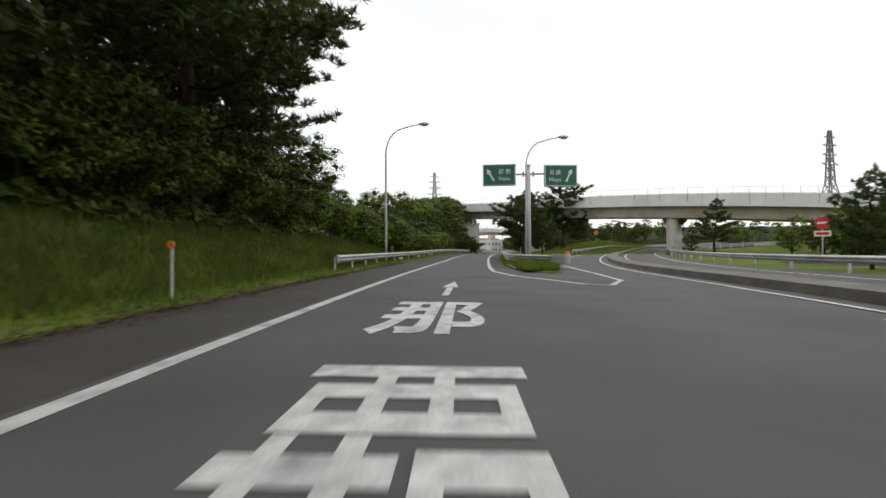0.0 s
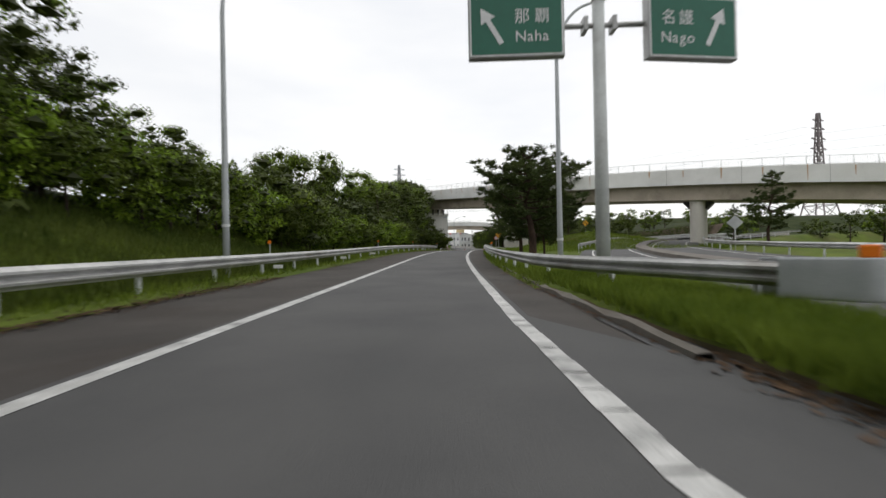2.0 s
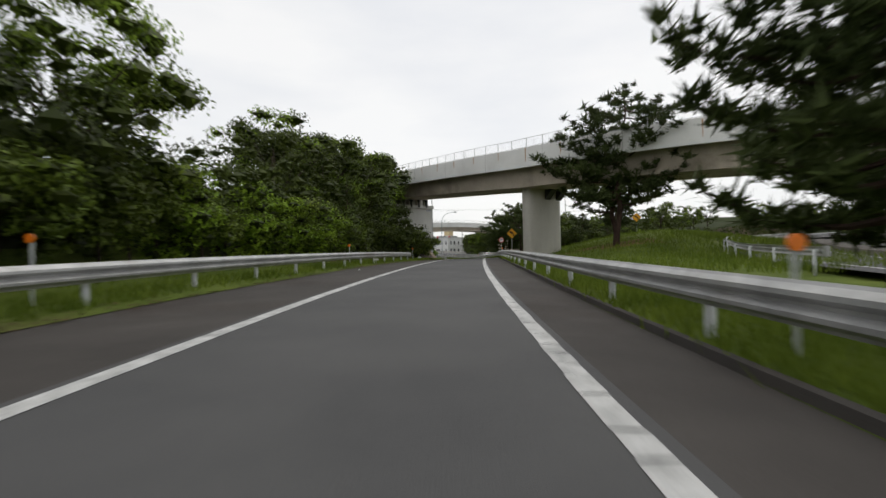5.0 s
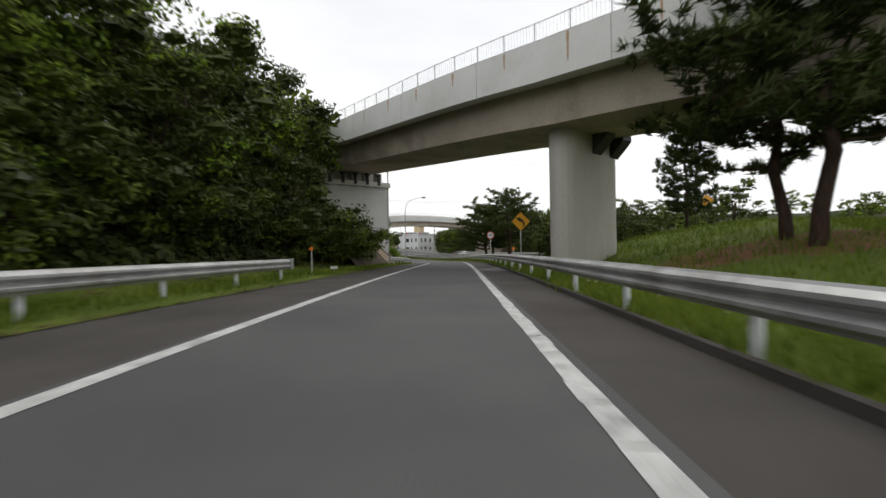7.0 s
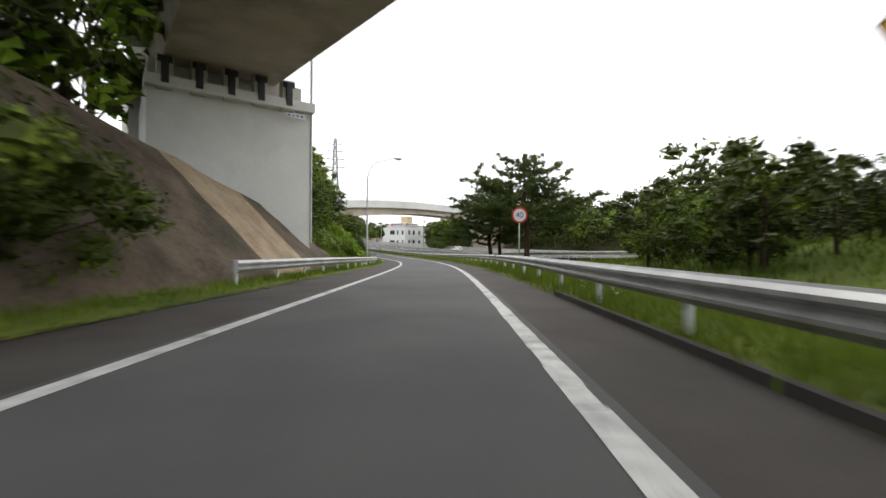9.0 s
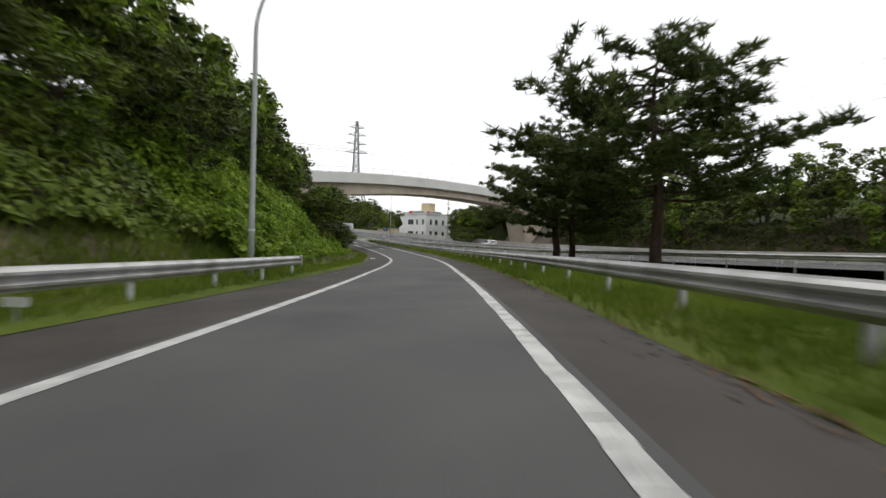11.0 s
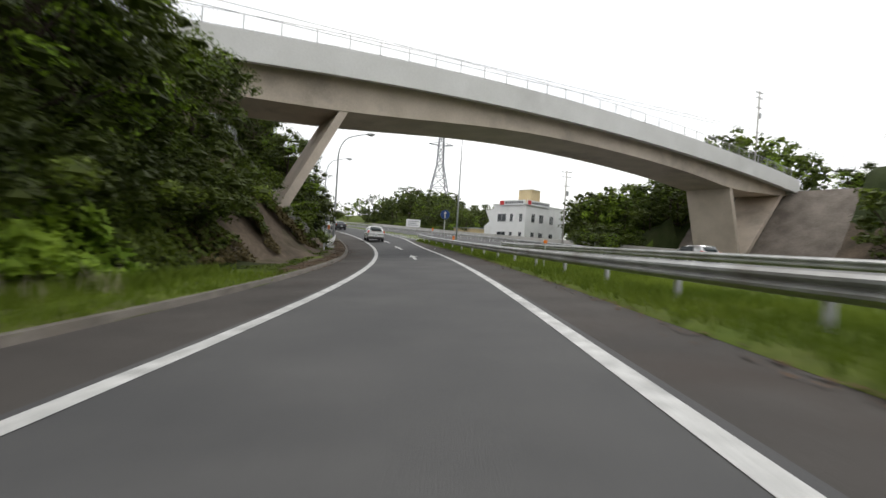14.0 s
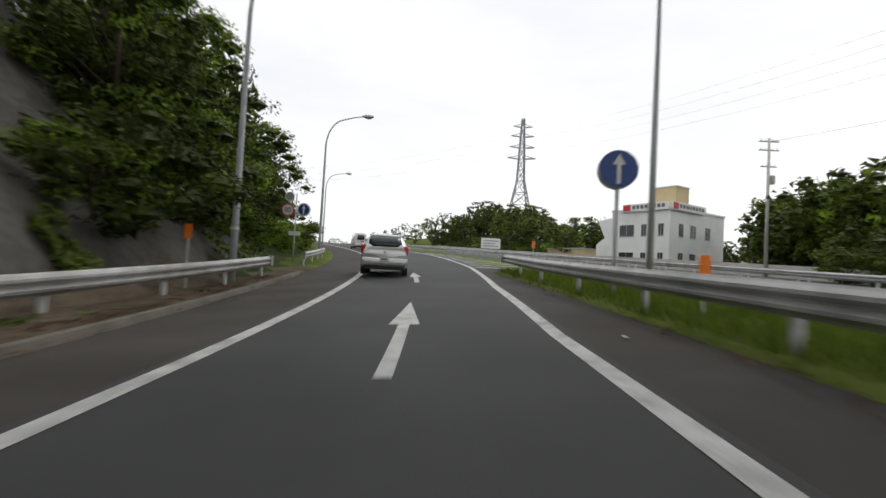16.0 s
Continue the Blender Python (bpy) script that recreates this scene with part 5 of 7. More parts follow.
# paler concrete apron beside the pier
ap = [place(s, la, 0.004) for s, la in ((98.8, 0.6), (99.6, 0.62), (100.6, 1.6), (102.4, 2.36), (96.9, 2.38), (97.6, 1.4), (98.2, 0.9))]
tagged(sheet("apron", ap, [(0, 6, 5, 4, 3, 2, 1)], surface("grey_screed", (0.12, 0.115, 0.11), (0.17, 0.165, 0.155), 0.8, 0.9, bump=0.3, fine=30, stain=(0.08, 0.075, 0.07), amount=0.5)), "pale concrete drainage patch on the shoulder", "road patch", kind="structure")


# scraps of paper on the shoulder
def paper_scrap(m, seed):
    r = random.Random(seed)
    bm = bmesh.new()
    w, d = r.uniform(0.05, 0.09), r.uniform(0.04, 0.07)
    rows = [[bm.verts.new((w * (i / 3 - 0.5) + r.uniform(-0.01, 0.01), d * (j / 3 - 0.5) + r.uniform(-0.01, 0.01), r.uniform(0.0, 0.022))) for i in range(4)] for j in range(4)]
    for j in range(3):
        for i in range(3):
            bm.faces.new((rows[j][i], rows[j][i + 1], rows[j + 1][i + 1], rows[j + 1][i]))
    ob = part("paper_scrap", bm, SIGN_WHITE)
    ob.matrix_basis = m
    return tagged(ob, "small crumpled white paper scrap on the asphalt", "litter", "scraps on the shoulder")


for k, (s_, la_) in enumerate(((158.8, 2.5), (41.8, 1.59), (214.8, 2.3), (17.8, 3.1), (176.2, 2.3), (70.5, -4.6), (150.0, -4.2))):
    paper_scrap(facing(s_, la_, 0.012, 40 * k), k)
# concrete drain cover in the shoulder
dc = thing("drain_cover", "pale concrete drain cover set in the shoulder", "drain cover", facing(178.0, -4.0, 0.0), kind="")
dc.matrix_basis = facing(178.0, -4.0, -0.03) @ pose(0, 0, 0, 0, math.degrees(-road_at(178)[4]), 0)
for k in range(3):
    part("slab", boxed(-0.24, 0.24, -0.75 + 0.51 * k, -0.26 + 0.51 * k, -0.05, 0.045, bevel=0.012), CONCRETE, dc)

# ---- vehicles ----
def paint(name, colour, rough=0.25, metal=0.6):
    m = surface(name, colour, tuple(min(1, c * 1.06) for c in colour), 1.0, rough, metal, fine=60, stain=tuple(c * 0.8 for c in colour), amount=0.25)
    m.node_tree.nodes["Principled BSDF"].inputs["Coat Weight"].default_value = 0.6
    return m


SILVER = paint("silver_paint", (0.62, 0.62, 0.61))
DARK_PAINT = paint("dark_paint", (0.05, 0.05, 0.055))
WHITE_PAINT = paint("white_paint", (0.75, 0.75, 0.74), metal=0.0)
CAR_GLASS = surface("car_glass", (0.02, 0.03, 0.032), (0.045, 0.06, 0.062), 1.0, 0.06, fine=5)
TAIL_RED = surface("tail_lamp", (0.5, 0.015, 0.01), (0.62, 0.03, 0.015), 3.0, 0.2, fine=30)
RUBBER = surface("tyre_rubber", (0.015, 0.015, 0.015), (0.03, 0.03, 0.03), 4.0, 0.85, fine=30)
RIM = surface("wheel_rim", (0.3, 0.3, 0.3), (0.45, 0.45, 0.45), 4.0, 0.4, 0.6, fine=30)


def car(name, label, colour, m, sections, length, width, roof, belt, rear_glass, lamps, category="car", wheel_r=0.29):
    """sections: along the car from its tail, (y, half width, sill height, belt height, top height, half width at the top)."""
    t = thing(name, label, category, m)
    bm = bmesh.new()
    rings = []
    for y, w, lo, be, hi, wt in sections:
        ring = [(0.0, lo), (w * 0.86, lo), (w * 0.98, lo + (be - lo) * 0.18), (w, lo + (be - lo) * 0.5), (w * 0.97, be), (w * 0.5 + wt * 0.5, be + (hi - be) * 0.5), (wt, hi - (hi - be) * 0.12), (wt * 0.8, hi), (0.0, hi + 0.012)]
        full = [(x, z) for x, z in ring] + [(-x, z) for x, z in ring[-2:0:-1]]
        rings.append([bm.verts.new((x, y, z)) for x, z in full])
    n = len(rings[0])
    for a, b in zip(rings, rings[1:]):
        for i in range(n):
            bm.faces.new((a[i], a[(i + 1) % n], b[(i + 1) % n], b[i]))
    bm.faces.new(rings[0]), bm.faces.new(rings[-1][::-1])
    bmesh.ops.recalc_face_normals(bm, faces=bm.faces)
    body = part("body", bm, colour, t, smooth=True)
    tail = sections[0][0]
    # rear window
    (y0, z0, w0), (y1, z1, w1) = rear_glass
    off = Vector((0, -(z1 - z0), (y1 - y0))).normalized() * 0.05
    off = off if off.y < 0 else -off
    vs = []
    for y, z, w in ((y0, z0, w0), ((y0 + y1) / 2, (z0 + z1) / 2 + 0.02, (w0 + w1) / 2 + 0.01), (y1, z1, w1)):
        for k in range(7):
            f = -1 + 2 * k / 6
            vs.append(Vector((w * f, y + 0.05 * f * f, z)) + off)
    part_glass = sheet("rear_window", vs, [(r * 7 + k, r * 7 + k + 1, (r + 1) * 7 + k + 1, (r + 1) * 7 + k) for r in range(2) for k in range(6)], CAR_GLASS, t, "dark rear window", smooth=True)
    sol = part_glass.modifiers.new("thick", "SOLIDIFY")
    sol.thickness = 0.012
    # side windows
    for sx in (-1, 1):
        y_a, y_b = length * -0.24, length * 0.2
        bm = bmesh.new()
        ww = width / 2
        q = [(sx * (ww * 0.975), y_a, belt + 0.05), (sx * (ww * 0.975), y_b + 0.25, belt + 0.03), (sx * (ww * 0.8), y_b - 0.25, roof - 0.13), (sx * (ww * 0.8), y_a + 0.12, roof - 0.13)]
        f = bm.faces.new([bm.verts.new(v) for v in q])
        bmesh.ops.solidify(bm, geom=[f], thickness=0.02)
        part("side_window", bm, CAR_GLASS, t)
    for sx in (-1, 1):
        bm = bmesh.new()
        z0, z1, w = lamps
        box(bm, sx * (width / 2 - w) if sx > 0 else -width / 2 + 0.01, width / 2 - 0.01 if sx > 0 else -(width / 2 - w), tail + 0.02, tail + 0.3, z0, z1, bevel=0.06)
        part("tail_lamp", bm, TAIL_RED, t, "red tail lamp", smooth=True)
    bump = part("bumper", boxed(-width / 2 + 0.02, width / 2 - 0.02, tail - 0.09, tail + 0.35, 0.33, 0.62, bevel=0.09), colour, t, smooth=True)
    part("lower_valance", boxed(-width / 2 + 0.12, width / 2 - 0.12, tail - 0.03, tail + 0.3, 0.2, 0.36, bevel=0.04), SIGN_BLACK, t, "black lower valance")
    pl = part("number_plate", boxed(-0.165, 0.165, tail - 0.115, tail - 0.085, 0.5, 0.665), SIGN_WHITE, t, "white number plate with plain bars")
    part("plate_bar", boxed(-0.1, 0.1, tail - 0.119, tail - 0.112, 0.535, 0.595), SIGN_GREEN, pl)
    bm = bmesh.new()
    tube(bm, [(0.02, rear_glass[0][0] - 0.03, rear_glass[0][1] + 0.02), (-0.33, rear_glass[0][0] - 0.02, rear_glass[0][1] + 0.09)], 0.012, 6)
    part("wiper", bm, SIGN_BLACK, t)
    bm = bmesh.new()
    bmesh.ops.create_uvsphere(bm, u_segments=10, v_segments=6, radius=0.05, matrix=Matrix.Translation((0, tail + 0.0, belt - 0.12)) @ Matrix.Diagonal((1, 0.35, 0.8, 1)))
    part("badge", bm, GALV, t, smooth=True)
    for sx in (-1, 1):
        part("side_mirror", boxed(sx * (width / 2 + 0.03) - 0.09, sx * (width / 2 + 0.03) + 0.09, length * 0.16, length * 0.16 + 0.1, belt + 0.02, belt + 0.16, bevel=0.03), colour, t, smooth=True)
        for wy in (-length * 0.335, length * 0.31):
            bm = bmesh.new()
            tube(bm, [(sx * (width / 2 - 0.2), wy, wheel_r), (sx * (width / 2 - 0.005), wy, wheel_r)], wheel_r, 20)
            wheel = part("wheel", bm, RUBBER, t, "black rubber tyre")
            bm = bmesh.new()
            tube(bm, [(sx * (width / 2 - 0.03), wy, wheel_r), (sx * (width / 2 + 0.004), wy, wheel_r)], wheel_r * 0.62, 16)
            part("rim", bm, RIM, wheel)
    return t


HATCH = [(-1.86, 0.78, 0.32, 0.7, 0.78, 0.7), (-1.83, 0.81, 0.26, 0.86, 1.0, 0.72), (-1.7, 0.835, 0.22, 0.95, 1.17, 0.64), (-1.5, 0.845, 0.2, 0.98, 1.4, 0.6), (-1.3, 0.847, 0.2, 0.98, 1.49, 0.58), (-0.4, 0.847, 0.2, 0.96, 1.52, 0.58), (0.25, 0.847, 0.2, 0.94, 1.47, 0.57), (0.75, 0.845, 0.2, 0.92, 1.22, 0.62), (1.1, 0.84, 0.2, 0.88, 0.99, 0.7), (1.6, 0.8, 0.22, 0.76, 0.86, 0.66), (1.88, 0.66, 0.3, 0.58, 0.66, 0.55)]
car("hatchback", "silver compact hatchback driving in the slip lane", SILVER, facing(227.6, -1.4), HATCH, 3.75, 1.695, 1.5, 0.96, ((-1.8, 1.0, 0.6), (-1.52, 1.4, 0.54)), (0.72, 1.06, 0.2))
SEDAN = [(-2.2, 0.8, 0.32, 0.75, 0.86, 0.7), (-2.15, 0.84, 0.25, 0.88, 1.0, 0.76), (-1.7, 0.86, 0.2, 0.95, 1.08, 0.72), (-1.0, 0.87, 0.2, 0.96, 1.36, 0.6), (-0.4, 0.87, 0.2, 0.96, 1.44, 0.58), (0.4, 0.87, 0.2, 0.94, 1.42, 0.58), (1.0, 0.87, 0.2, 0.92, 1.05, 0.7), (1.7, 0.84, 0.2, 0.78, 0.9, 0.7), (2.2, 0.68, 0.3, 0.6, 0.68, 0.55)]
car("sedan", "dark grey saloon car further along the road", DARK_PAINT, facing(258.0, -0.9), SEDAN, 4.4, 1.74, 1.44, 0.96, ((-1.72, 1.08, 0.6), (-1.05, 1.36, 0.54)), (0.7, 0.92, 0.3))
VAN = [(-1.68, 0.7, 0.3, 0.95, 1.82, 0.6), (-1.66, 0.73, 0.24, 1.0, 1.87, 0.64), (-1.2, 0.735, 0.2, 1.0, 1.9, 0.66), (0.3, 0.735, 0.2, 1.0, 1.9, 0.66), (0.9, 0.735, 0.2, 1.0, 1.84, 0.62), (1.35, 0.73, 0.2, 0.98, 1.2, 0.66), (1.66, 0.68, 0.28, 0.75, 0.9, 0.6)]
car("van", "small white box-shaped van further along the road", WHITE_PAINT, facing(268.0, -0.9), VAN, 3.4, 1.475, 1.9, 1.0, ((-1.67, 1.08, 0.56), (-1.655, 1.68, 0.52)), (0.6, 1.0, 0.13))
vm = ex(36, 13.2)
car("hatchback", "silver compact car on the expressway behind the guardrail", SILVER, pose(vm.x, vm.y, vm.z, 0, 0, 22), HATCH, 3.75, 1.695, 1.5, 0.96, ((-1.8, 1.0, 0.6), (-1.52, 1.4, 0.54)), (0.72, 1.06, 0.2))


# ---- pylons ----
def pylon(x, y, z0, top, foot, label, material):
    t = thing("pylon", label, "pylon", pose(x, y, z0, 0, 0, 20))
    h = top - z0

    def half(k):
        return foot / 2 * (0.2 + 0.8 * (1 - k / 0.55)) if k < 0.55 else foot / 2 * (0.07 + 0.13 * (1 - (k - 0.55) / 0.45))

    bm = bmesh.new()
    levels = [0, 0.14, 0.26, 0.37, 0.46, 0.55, 0.63, 0.71, 0.79, 0.87, 0.94, 1.0]
    r = h * 0.0035
    for sx, sy in ((-1, -1), (1, -1), (1, 1), (-1, 1)):
        tube(bm, [(sx * half(k), sy * half(k), h * k) for k in levels], r * 1.5, 4)
    part("leg_frame", bm, material, t)
    bm = bmesh.new()
    for a, b in zip(levels, levels[1:]):
        ha, hb = half(a), half(b)
        for (px, py), (qx, qy) in (((-1, -1), (1, -1)), ((1, -1), (1, 1)), ((1, 1), (-1, 1)), ((-1, 1), (-1, -1))):
            tube(bm, [(px * ha, py * ha, h * a), (qx * hb, qy * hb, h * b)], r * 0.8, 3, caps=False)
            tube(bm, [(qx * ha, qy * ha, h * a), (px * hb, py * hb, h * b)], r * 0.8, 3, caps=False)
            tube(bm, [(px * hb, py * hb, h * b), (qx * hb, qy * hb, h * b)], r * 0.8, 3, caps=False)
    part("bracing", bm, material, t)
    for k, arm in ((0.71, 0.62), (0.79, 0.56), (0.87, 0.5), (0.94, 0.42)):
        bm = bmesh.new()
        w = half(k)
        for sx in (-1, 1):
            tube(bm, [(sx * w, -w, h * k), (sx * foot * arm * 0.62, 0, h * k + h * 0.006), (sx * w, w, h * k)], r, 3)
            tube(bm, [(sx * w, 0, h * k + h * 0.025), (sx * foot * arm * 0.62, 0, h * k + h * 0.006)], r * 0.8, 3)
        part("cross_arm", bm, material, t)
    return t


pylon(-58.3, 453, 8, 84, 20, "tall steel lattice electricity pylon far off", LATTICE)
pylon(123.0, 181, 3, 46, 10.5, "tall steel lattice electricity pylon far off", PYLON_RED)


def cable(a, b, sag, r=0.012):
    a, b = Vector(a), Vector(b)
    bm = bmesh.new()
    tube(bm, [a.lerp(b, k / 16) - Vector((0, 0, 4 * sag * k / 16 * (1 - k / 16))) for k in range(17)], r, 4)
    return tagged(part("cable", bm, CABLE), "thin dark overhead cable across the sky", "cable")


# ---- utility poles ----
def utility_pole(x, y, z0, h, turn, label="grey concrete utility pole with crossarms"):
    t = thing("utility_pole", label, "utility pole", pose(x, y, z0, 0, 0, turn))
    bm = bmesh.new()
    tube(bm, [(0, 0, -0.5), (0, 0, h)], [0.17, 0.1], 10)
    part("mast", bm, CONCRETE, t, smooth=True)
    for k, w in ((h - 0.3, 0.9), (h - 1.1, 0.9), (h - 2.6, 0.7)):
        c = part("crossarm", boxed(-w, w, -0.05, 0.05, k - 0.05, k + 0.05), GALV, t)
        for q in (-0.8, -0.35, 0.35, 0.8):
            bm = bmesh.new()
            tube(bm, [(q * w, 0, k + 0.05), (q * w, 0, k + 0.24)], [0.045, 0.03], 6)
            part("insulator", bm, SIGN_WHITE, c)
    part("transformer", boxed(0.12, 0.5, -0.2, 0.2, h - 4.2, h - 3.4, bevel=0.05), SIGN_BACK, t)
    return t


utility_pole(33.2, 257.3, ground_z(33.2, 257.3), 27.9 - ground_z(33.2, 257.3), 35)
utility_pole(5.1, 256.4, ground_z(5.1, 256.4), 14.6 - ground_z(5.1, 256.4), 20)
utility_pole(44, 226, ground_z(44, 226), 11.5, 60)
utility_pole(24, 168 + 90, ground_z(24, 258), 10.5, 10)
for dz, dx in ((0.0, -0.3), (-0.45, 0.3)):
    cable((33.2 + dx, 257.3, 21.9 + dz), tuple(b2(-45, 10 + dx, 16.6 + dz)), 0.35, 0.024)
    cable((33.2 + dx, 257.3, 21.9 + dz), (75 + dx, 290, 24 + dz), 1.2, 0.024)
for k in range(4):
    cable((-58 - 6 + 4 * k, 453, 66 + 4 * k), (119 - 4 + 2 * k, 183, 33 + 3 * k), 10, 0.02)
for k in range(3):
    cable((119, 183, 33 + 3 * k), (420, -60, 50 + 4 * k), 8, 0.022)
    cable((-58, 453, 66 + 5 * k), (-330, 520, 70 + 5 * k), 8, 0.022)
cable((5.1, 256.4, 14.3), (33.2, 257.3, 21), 0.6)


# ---- white building with signboards ----
def oblong(x0, x1, y0, y1, z0, z1, name, material, parent, label=""):
    return part(name, boxed(x0, x1, y0, y1, z0, z1), material, parent, label)


# local axes: x along the face towards the road's left, y back along the other face
face_turn = math.degrees(math.atan2(-0.6, 0.8))
bd = thing("building", "white rendered three-storey building with a roof tower and signboards", "building", pose(-1.4, 270.6, 2.2, 0, 0, face_turn))
# the corner nearest the road is the origin: x runs left (negative) along one face, y back along the other
H_B = 8.0
oblong(-8.5, 0.0, 0.0, 13.0, -2.5, H_B, "wall", WHITE_WALL, bd)
oblong(-10.6, -8.5, 1.5, 9.0, -2.5, H_B - 0.6, "stair_wing", WHITE_WALL, bd)
oblong(-8.6, 0.1, -0.1, 13.1, H_B, H_B + 0.25, "roof_slab", WHITE_WALL, bd)
bm = bmesh.new()
flight = ((-10.6, 7.2), (-12.2, 7.2), (-10.9, 4.6), (-12.4, 3.6), (-12.0, -2.5), (-10.6, -2.5))
lo, hi = [bm.verts.new((x, 1.6, z)) for x, z in flight], [bm.verts.new((x, 3.4, z)) for x, z in flight]
for k in range(6):
    bm.faces.new((lo[k], lo[(k + 1) % 6], hi[(k + 1) % 6], hi[k]))
bm.faces.new(lo[::-1]), bm.faces.new(hi)
bmesh.ops.recalc_face_normals(bm, faces=bm.faces)
part("outside_stair", bm, WHITE_WALL, bd, "white enclosed outside stair")
tw = oblong(0.1 - 4.2, -0.9, 2.6, 5.6, H_B + 0.25, H_B + 3.2, "roof_tower", CREAM_WALL, bd, "cream roof tower")
oblong(-4.2, -0.8, 2.5, 5.7, H_B + 3.2, H_B + 3.35, "tower_cap", WHITE_WALL, tw)
WORD_BAR = surface("sign_lettering", (0.1, 0.1, 0.11), (0.16, 0.16, 0.17), 2, 0.6)


def signboard(along_x, a, b):
    nm = part("signboard", boxed(*((a, b, -0.35, -0.15) if along_x else (0.15, 0.35, a, b)), H_B - 0.15, H_B + 0.85), SIGN_WHITE, bd, "white signboard with red square and dark bars")
    lo = a if along_x else a
    if along_x:
        part("red_square", boxed(a + 0.1, a + 1.2, -0.372, -0.352, H_B - 0.05, H_B + 0.75), SIGN_RED, nm)
        for k in range(8):
            x = a + 1.5 + k * (b - a - 1.8) / 8
            part("bar", boxed(x, x + (b - a - 1.8) / 8 * 0.7, -0.372, -0.352, H_B + 0.15, H_B + 0.62), WORD_BAR, nm)
    else:
        part("red_square", boxed(0.352, 0.372, a + 0.1, a + 1.2, H_B - 0.05, H_B + 0.75), SIGN_RED, nm)
        for k in range(8):
            y = a + 1.5 + k * (b - a - 1.8) / 8
            part("bar", boxed(0.352, 0.372, y, y + (b - a - 1.8) / 8 * 0.7, H_B + 0.15, H_B + 0.62), WORD_BAR, nm)


signboard(True, -6.6, -0.05), signboard(False, 0.0, 7.6)


def pane(a, b, z0, z1, along_x):
    w = part("window", boxed(*((a, b, -0.03, 0.02) if along_x else (-0.02, 0.03, a, b)), z0, z1), WINDOW, bd)
    part("frame", boxed(*((a - 0.06, b + 0.06, -0.05, 0.0) if along_x else (0.0, 0.05, a - 0.06, b + 0.06)), z0 - 0.12, z0 - 0.02), GALV, w)
    part("mullion", boxed(*(((a + b) / 2 - 0.03, (a + b) / 2 + 0.03, -0.045, 0.0) if along_x else (0.0, 0.045, (a + b) / 2 - 0.03, (a + b) / 2 + 0.03)), z0, z1), GALV, w)


for a, b in ((-7.2, -5.0), (-3.9, -3.2), (-1.5, -0.8)):
    pane(a, b, 4.6, 6.1, True), pane(a, b, 1.0, 2.4, True)
for a, b in ((2.0, 3.0), (4.6, 5.9), (8.2, 9.4)):
    pane(a, b, 4.6, 6.2, False), pane(a, b, 1.0, 2.5, False)
low = thing("shed", "low cream-walled building beside the white one", "building", pose(-12.5, 285, 2.4, 0, 0, face_turn))
oblong(-8, 0, 0, 7, -1.5, 3.0, "wall", CREAM_WALL, low)
oblong(-8.2, 0.2, -0.2, 7.2, 3.0, 3.2, "roof", SIGN_BACK, low)
# far roadside board with plain bars
fb = thing("information_board", "small grey roadside board on two posts", "sign board", pose(-29.0, 288.5, ground_z(-29.0, 288.5), 0, 0, 22) @ Matrix.Diagonal((1.35, 1.35, 1.35, 1)))
for x in (-0.9, 0.9):
    part("post", boxed(x - 0.05, x + 0.05, -0.05, 0.05, -0.4, 2.4), GALV, fb)
o = part("board", boxed(-1.3, 1.3, -0.12, -0.06, 1.0, 2.4), SIGN_WHITE, fb)
for k in range(3):
    part("bar", boxed(-1.0, 1.0 - 0.4 * (k % 2), -0.135, -0.122, 1.25 + 0.35 * k, 1.42 + 0.35 * k), SIGN_BACK, o)

# ---- plants ----
def leaf_quads(rng, centres, radii, per, size, flat=0.6, lift=0.35):
    """Many small pointed leaves in clumps, as vertices and faces."""
    n = len(centres)
    idx = np.repeat(np.arange(n), per)
    d = rng.normal(size=(len(idx), 3))
    d /= np.linalg.norm(d, axis=1)[:, None]
    r = rng.uniform(0.35, 1.0, len(idx)) ** 0.6
    c = centres[idx] + d * r[:, None] * radii[idx][:, None] * np.array([1, 1, flat])
    nrm = d * 0.7 + rng.normal(size=d.shape) * 0.45 + np.array([0, 0, lift])
    nrm /= np.linalg.norm(nrm, axis=1)[:, None]
    t = np.cross(nrm, rng.normal(size=d.shape))
    t /= np.linalg.norm(t, axis=1)[:, None] + 1e-9
    b = np.cross(nrm, t)
    s = size * rng.uniform(0.6, 1.35, len(idx))[:, None]
    v = np.stack([c - t * s * 0.75 - b * s * 0.52, c - t * s * 0.75 + b * s * 0.52, c + t * s * 1.1], 1).reshape(-1, 3)
    f = np.arange(len(v)).reshape(-1, 3)
    return v, f


def quick_mesh(name, v, f, material, parent=None, label=""):
    me = bpy.data.meshes.new(name)
    me.from_pydata(v.tolist(), [], f.tolist())
    me.materials.append(material)
    ob = new(name, me)
    ob.parent = parent
    return tagged(ob, label)


